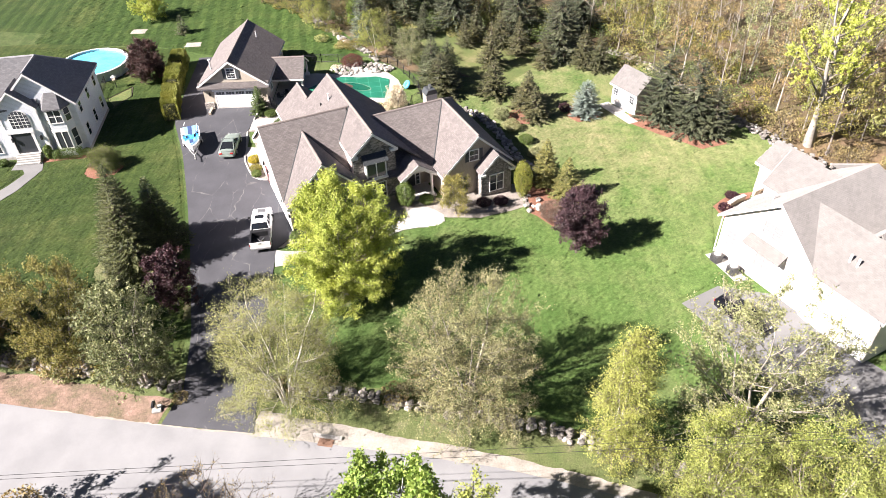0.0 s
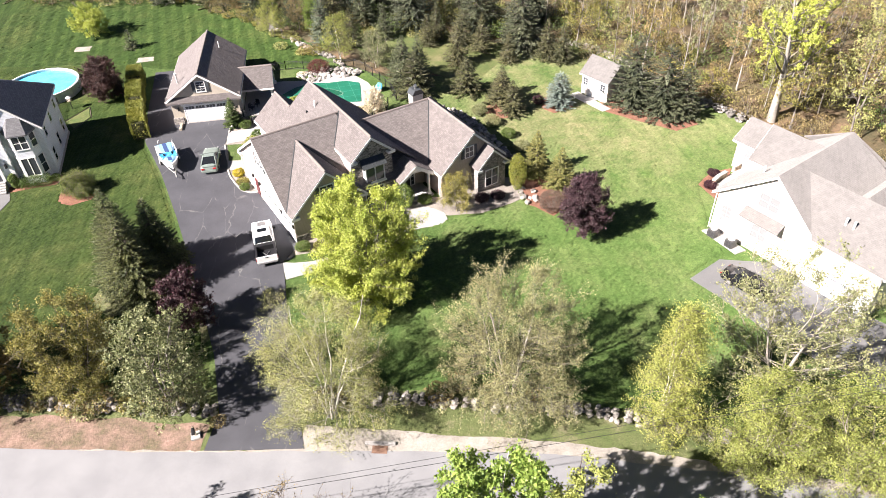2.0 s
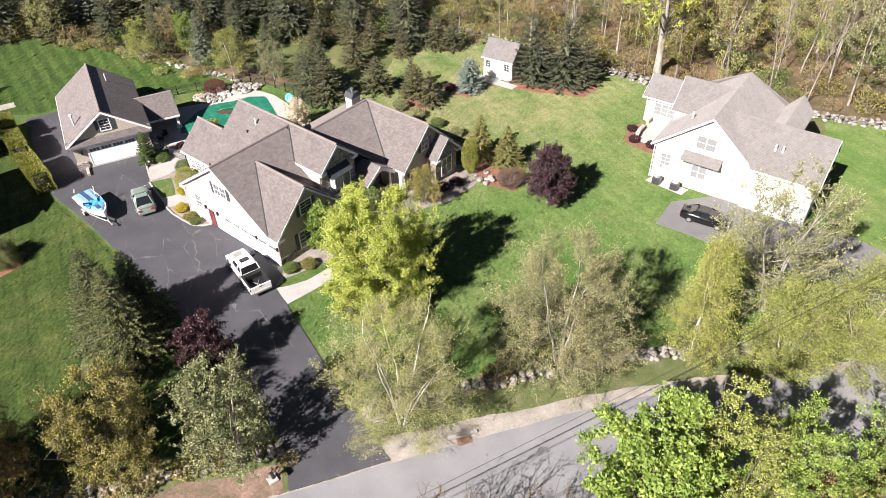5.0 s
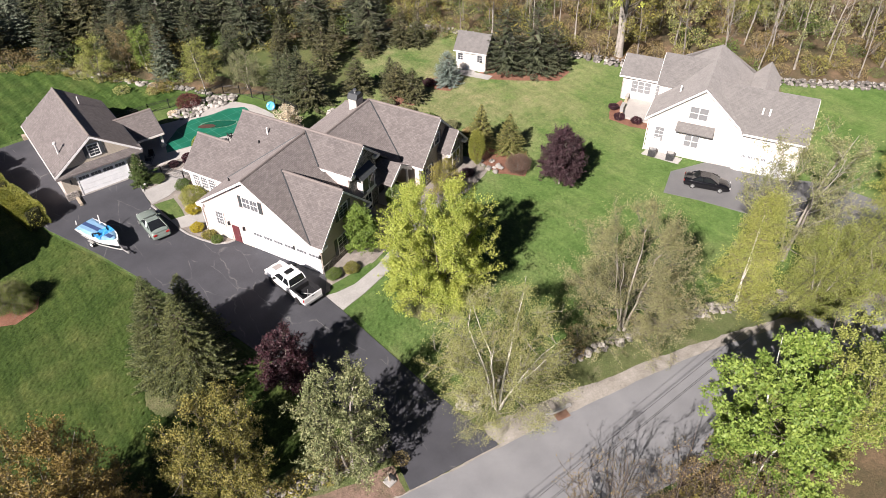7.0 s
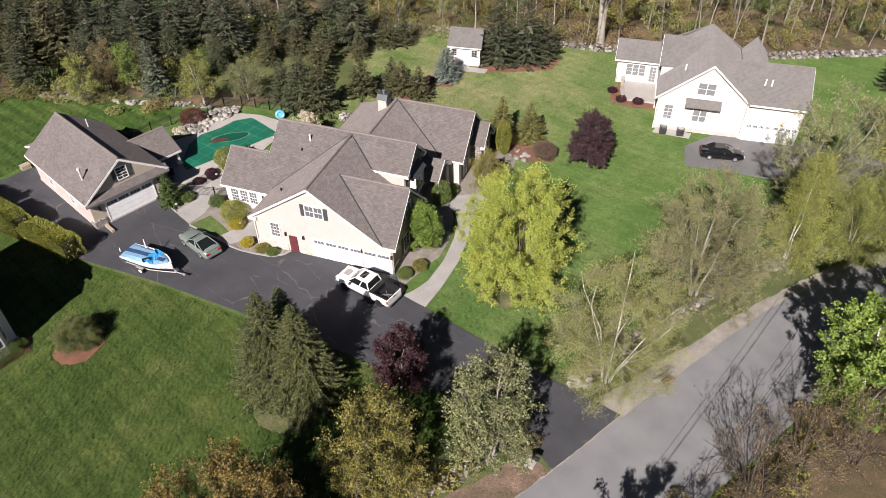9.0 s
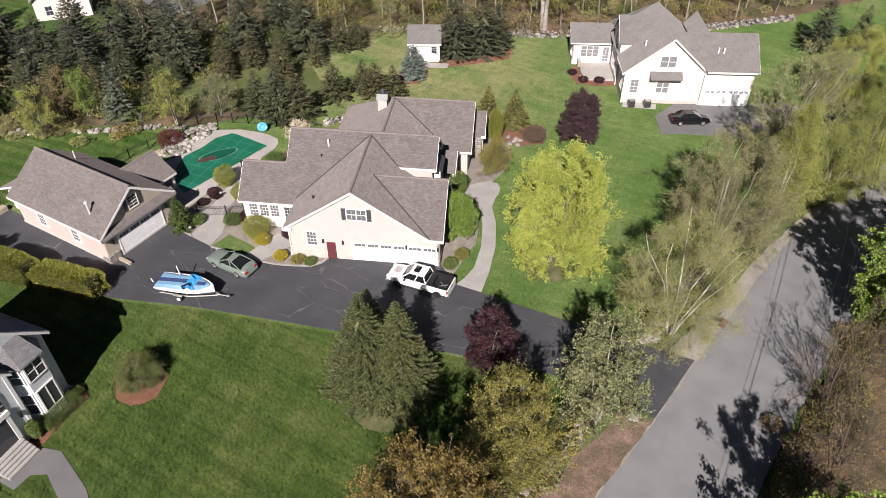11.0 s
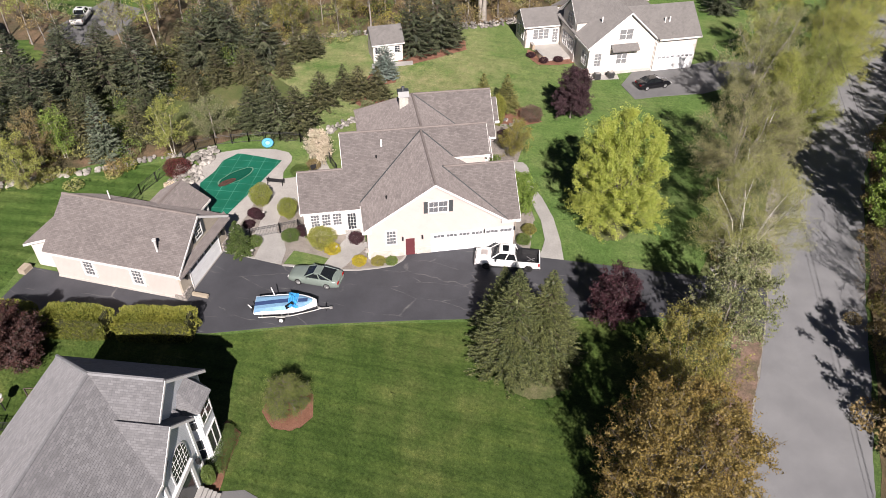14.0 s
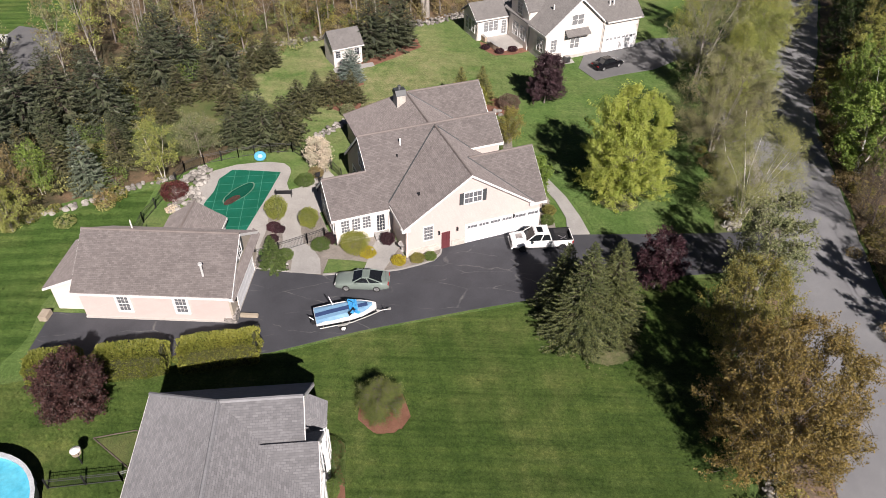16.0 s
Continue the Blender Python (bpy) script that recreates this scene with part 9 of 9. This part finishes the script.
def stone_urn(x, y):
    u = thing("stone_urn", pose(x, y, ground_z(x, y) + 0.03), "pale stone urn on a pedestal in a bed", "urn")
    part("pedestal", turned([(0.26, 0), (0.26, 0.08), (0.14, 0.14), (0.12, 0.45), (0.2, 0.52)]), CONCRETE, u)
    part("bowl", turned([(0.12, 0.52), (0.3, 0.66), (0.4, 0.82), (0.44, 0.88), (0.4, 0.9), (0.34, 0.84)]), CONCRETE, u)


stone_urn(-19.2, 67.6)


def bird_feeder(x, y):
    f = thing("bird_feeder", pose(x, y, ground_z(x, y)), "white-roofed bird feeder on a dark post", "bird feeder")
    part("post", turned([(0.05, -0.1), (0.05, 1.2)], 8), BLACK, f)
    part("tray", turned([(0.05, 1.18), (0.3, 1.22), (0.32, 1.3), (0.28, 1.3)]), TIMBER, f)
    part("roof", turned([(0.36, 1.62), (0.34, 1.66), (0.06, 1.86), (0.02, 1.88)]), TRIM, f)
    for k in range(3):
        a = math.tau * k / 3
        part("strut", box_of(-0.02, -0.02, 1.28, 0.02, 0.02, 1.68), BLACK, f, "", Matrix.Translation((0.26 * math.cos(a), 0.26 * math.sin(a), 0)))


bird_feeder(-43.4, 87.9)


def path_light(x, y):
    p = thing("path_light", pose(x, y, ground_z(x, y) + 0.03), "small black path light with a pale cap beside the walk", "garden light", "path lights")
    part("stake", turned([(0.03, -0.05), (0.03, 0.6)], 6), BLACK, p)
    part("cap", turned([(0.16, 0.6), (0.15, 0.64), (0.04, 0.74), (0.01, 0.75)], 10), CONCRETE, p)


path_light(-22.4, 77.9)
path_light(-19.9, 70.4)
path_light(-16.6, 79.4)


def patio_wall(pts, h):
    w = thing("patio_wall", pose(0, 0, 0), "low tan block wall along a patio's edge", "garden wall")
    for (x0, y0), (x1, y1) in zip(pts, pts[1:]):
        l = math.hypot(x1 - x0, y1 - y0)
        n = max(1, round(l / 0.45))
        turn = math.degrees(math.atan2(y1 - y0, x1 - x0))
        for row in range(3):
            for k in range(n):
                f = (k + 0.5) / n
                x, y = x0 + (x1 - x0) * f, y0 + (y1 - y0) * f
                part("block", box_of(-l / n / 2 + 0.01, -0.17, 0, l / n / 2 - 0.01, 0.17, h / 3 - 0.012, 0.015), BLOCK, w, "", pose(x, y, ground_z(x, y) + 0.1 + row * h / 3, 0, 0, turn))
        part("capstone", box_of(-l / 2, -0.22, 0, l / 2, 0.22, 0.07, 0.01), CONCRETE, w, "", pose((x0 + x1) / 2, (y0 + y1) / 2, ground_z(x0, y0) + 0.1 + h, 0, 0, turn))


BLOCK = surface("tan_block", (0.36, 0.28, 0.2), (0.48, 0.39, 0.29), 1.5, 9.0, 0.9)
patio_wall([(29.3, 56.9), (30.2, 57.6), (31.4, 58.2)], 0.75)
patio_wall([(32.6, 58.9), (33.9, 59.6)], 0.75)


def utility_pole(x, y):
    p = thing("utility_pole", pose(x, y, ground_z(x, y), 2, 0, 15), "weathered grey timber utility pole beside the road", "utility pole")
    part("pole", turned([(0.19, -0.2), (0.17, 4.0), (0.13, 9.4)], 10), TIMBER, p)
    part("crossarm", box_of(-1.2, -0.06, 8.7, 1.2, 0.06, 8.85, 0.01), TIMBER, p)
    for u in (-1.0, -0.4, 0.4, 1.0):
        part("insulator", turned([(0.05, 8.85), (0.07, 8.95), (0.04, 9.02)], 8), BLACK, p, "", Matrix.Translation((u, 0, 0)))
    bm = bmesh.new()
    tube(bm, (0.1, 0, 7.4), (1.5, 0, 7.9), 0.035, 0.03, 6)
    part("lamp_arm", bm, STEEL, p)
    part("lamp_head", box_of(1.4, -0.14, 7.8, 2.0, 0.14, 7.95, 0.04), BLACK, p)


utility_pole(51.5, 14.6)

# ---- the house beyond the grove ----
far = thing("house", pose(7.4, 135.2, ground_z(7.4, 135.2), 0, 0, -37), "pale far house beyond the grove with a grey roof", "house")
wall_poly(far, [(-4, 0, 0), (4, 0, 0), (4, 0, 3.4), (0, 0, 6.2), (-4, 0, 3.4)], (0, 9, 0), PALE)
roof_panel(far, [(-4.4, -0.4, 3.3), (-4.4, 9.4, 3.3), (0, 9.4, 6.5), (0, -0.4, 6.5)], mat=ROOF_TAN)
roof_panel(far, [(4.4, -0.4, 3.3), (4.4, 9.4, 3.3), (0, 9.4, 6.5), (0, -0.4, 6.5)], mat=ROOF_TAN)
window(far, 0, -0.01, 3.6, "S", 0.9, 1.1, 2, 2)
for u in (-2, 2):
    window(far, u, -0.01, 0.9, "S", 1.0, 1.4, 2, 2)

# ---- scrub along the walls and verges ----
SCRUB = random.Random(12)
scrub_kinds = [shrub("scrub", -70 - 3 * i, 20, "low thin scrub beside a stone wall", m, 400 + i, 0.9, 1.0, 300, 0.15) for i, m in enumerate((L_BIRCH, L_TAN, L_OLIVE, L_CRAB))]


def scrub_along(pts, gap, spread, lo, hi, kinds):
    for (x0, y0), (x1, y1) in zip(pts, pts[1:]):
        n = max(1, int(math.hypot(x1 - x0, y1 - y0) / gap))
        for i in range(n):
            f = (i + SCRUB.random()) / n
            x, y = x0 + (x1 - x0) * f + SCRUB.gauss(0, spread), y0 + (y1 - y0) * f + SCRUB.gauss(0, spread)
            o = copy_thing(scrub_kinds[SCRUB.choice(kinds)], pose(x, y, ground_z(x, y) - 0.03, 0, 0, SCRUB.uniform(0, 360)))
            k = SCRUB.uniform(lo, hi)
            o.scale = (k * 1.2, k * 1.2, k)


scrub_along([(-12.5, 35.6), (-7.5, 35.2), (-1, 33.6), (6.6, 32.0)], 1.5, 0.6, 0.5, 1.1, (0, 1, 2, 3))
scrub_along([(13.0, 28.4), (16, 26.6), (26, 22.4), (40, 16.4), (54, 11)], 0.9, 0.9, 0.8, 2.0, (0, 0, 2, 3))
scrub_along([(-48, 41.5), (-38, 39.4), (-29, 37.0), (-21.5, 35.6)], 0.9, 0.7, 0.6, 1.4, (1, 2, 3))
scrub_along([(-30, 23.6), (-16, 21.4), (-4, 18.8), (10, 15.6), (30, 7)], 1.0, 1.2, 0.6, 1.5, (1, 1, 2))
scrub_along([(-26, 118), (-17, 105), (-9.5, 95.5)], 1.4, 1.2, 0.5, 1.2, (0, 1, 2))

# ---- grass tufts on the mown lawns ----
HOUSE_PLAN = [hw(-0.1, -7.9), hw(-0.1, 6.5), hw(3.7, 6.5), hw(3.7, 12.4), hw(15.4, 12.4), hw(23.3, 6), hw(23.3, -10.2), hw(15.8, -9), hw(11, -6)]
turf([(-62, 47), (-46, 43.2), (-30, 40), (-21.9, 38.4), (-21.9, 41.1), (-24.8, 52), (-27.4, 61), (-29.3, 67), (-30.4, 70.4), (-33.1, 77.2), (-34.6, 88), (-37, 98.5), (-62, 103)],
     [spot(-37.9, 67.5, 2.05), [(-49.0, 69.4), (-45.5, 69.5), (-44.9, 67.7), (-46.0, 63.7), (-48.8, 58.5), (-55.8, 51.8), (-57.6, 53.2), (-50.7, 59.8), (-47.8, 64.9), (-47.0, 67.0), (-47.6, 67.7), (-48.9, 67.7)], [(-46.2, 69.2), (-41.0, 69.6), (-40.0, 71.8), (-40.8, 72.2), (-42.4, 82), (-59, 80), (-59, 69)], spot(-48.3, 93.6, 4.7), [(-43.6, 84.6), (-41.3, 88.0), (-40.5, 85.2), (-42.0, 82.2)], spot(-30.0, 50.0, 2.6)], 0.14, 0.1, GRASS_WEST, "short mown grass of the darker lawn", 1)
turf([(-15.2, 38), (-12, 36.2), (-2, 34.4), (6.6, 32.6), (16, 29.4), (24, 30), (24.6, 34.2), (22.1, 40.5), (20.5, 43.8), (24.6, 46), (25.8, 46.0), (24.7, 50.2), (26.2, 51), (28.0, 57.2), (30.3, 59.9), (40, 62), (37.2, 73), (33, 80), (31, 85), (27, 92.5), (23, 96), (18, 96.6), (14, 92), (9.5, 86), (9, 84), (3, 83), (-2, 79), (6, 72), (8.5, 63), (8.4, 58), (4, 56), (0.6, 55.8), (-2.3, 54.3), (-6.2, 52.3), (-9.5, 50.7), (-13, 49.6), (-15.3, 49)],
     [HOUSE_PLAN, [(23.0, 75.6), (26, 72.4), (30.4, 68.4), (33.8, 69.6), (33, 74), (29, 78), (25, 80.5)], [(15.8, 77.4), (17.2, 75.4), (20.3, 77.0), (19.6, 80.0), (17.2, 80.3)], [(20.4, 80.2), (23.4, 74.9), (24.8, 75.4), (22.0, 81)], [(8.2, 77.4), (9.4, 75.0), (13.0, 74.6), (13.0, 81.4), (10.4, 82)], [(9.0, 57.0), (11.2, 54.6), (13.4, 56.4), (15, 58.6), (13.2, 61.4), (11, 64.2), (8.8, 62)], spot(-9.6, 45.6, 2.0)], 0.17, 0.12, GRASS, "short mown grass of the front and side lawn", 2)
turf([(-33, 98), (-27, 98.4), (-21, 94.6), (-11, 95.2), (-18, 106), (-27, 120), (-40, 130), (-62, 132), (-62, 104), (-38, 100.4)], [spot(-36.5, 101.5, 1.3), spot(-46.5, 107.5, 1.3)], 0.3, 0.16, GRASS_BACK, "short mown grass of the striped back lawn", 3)
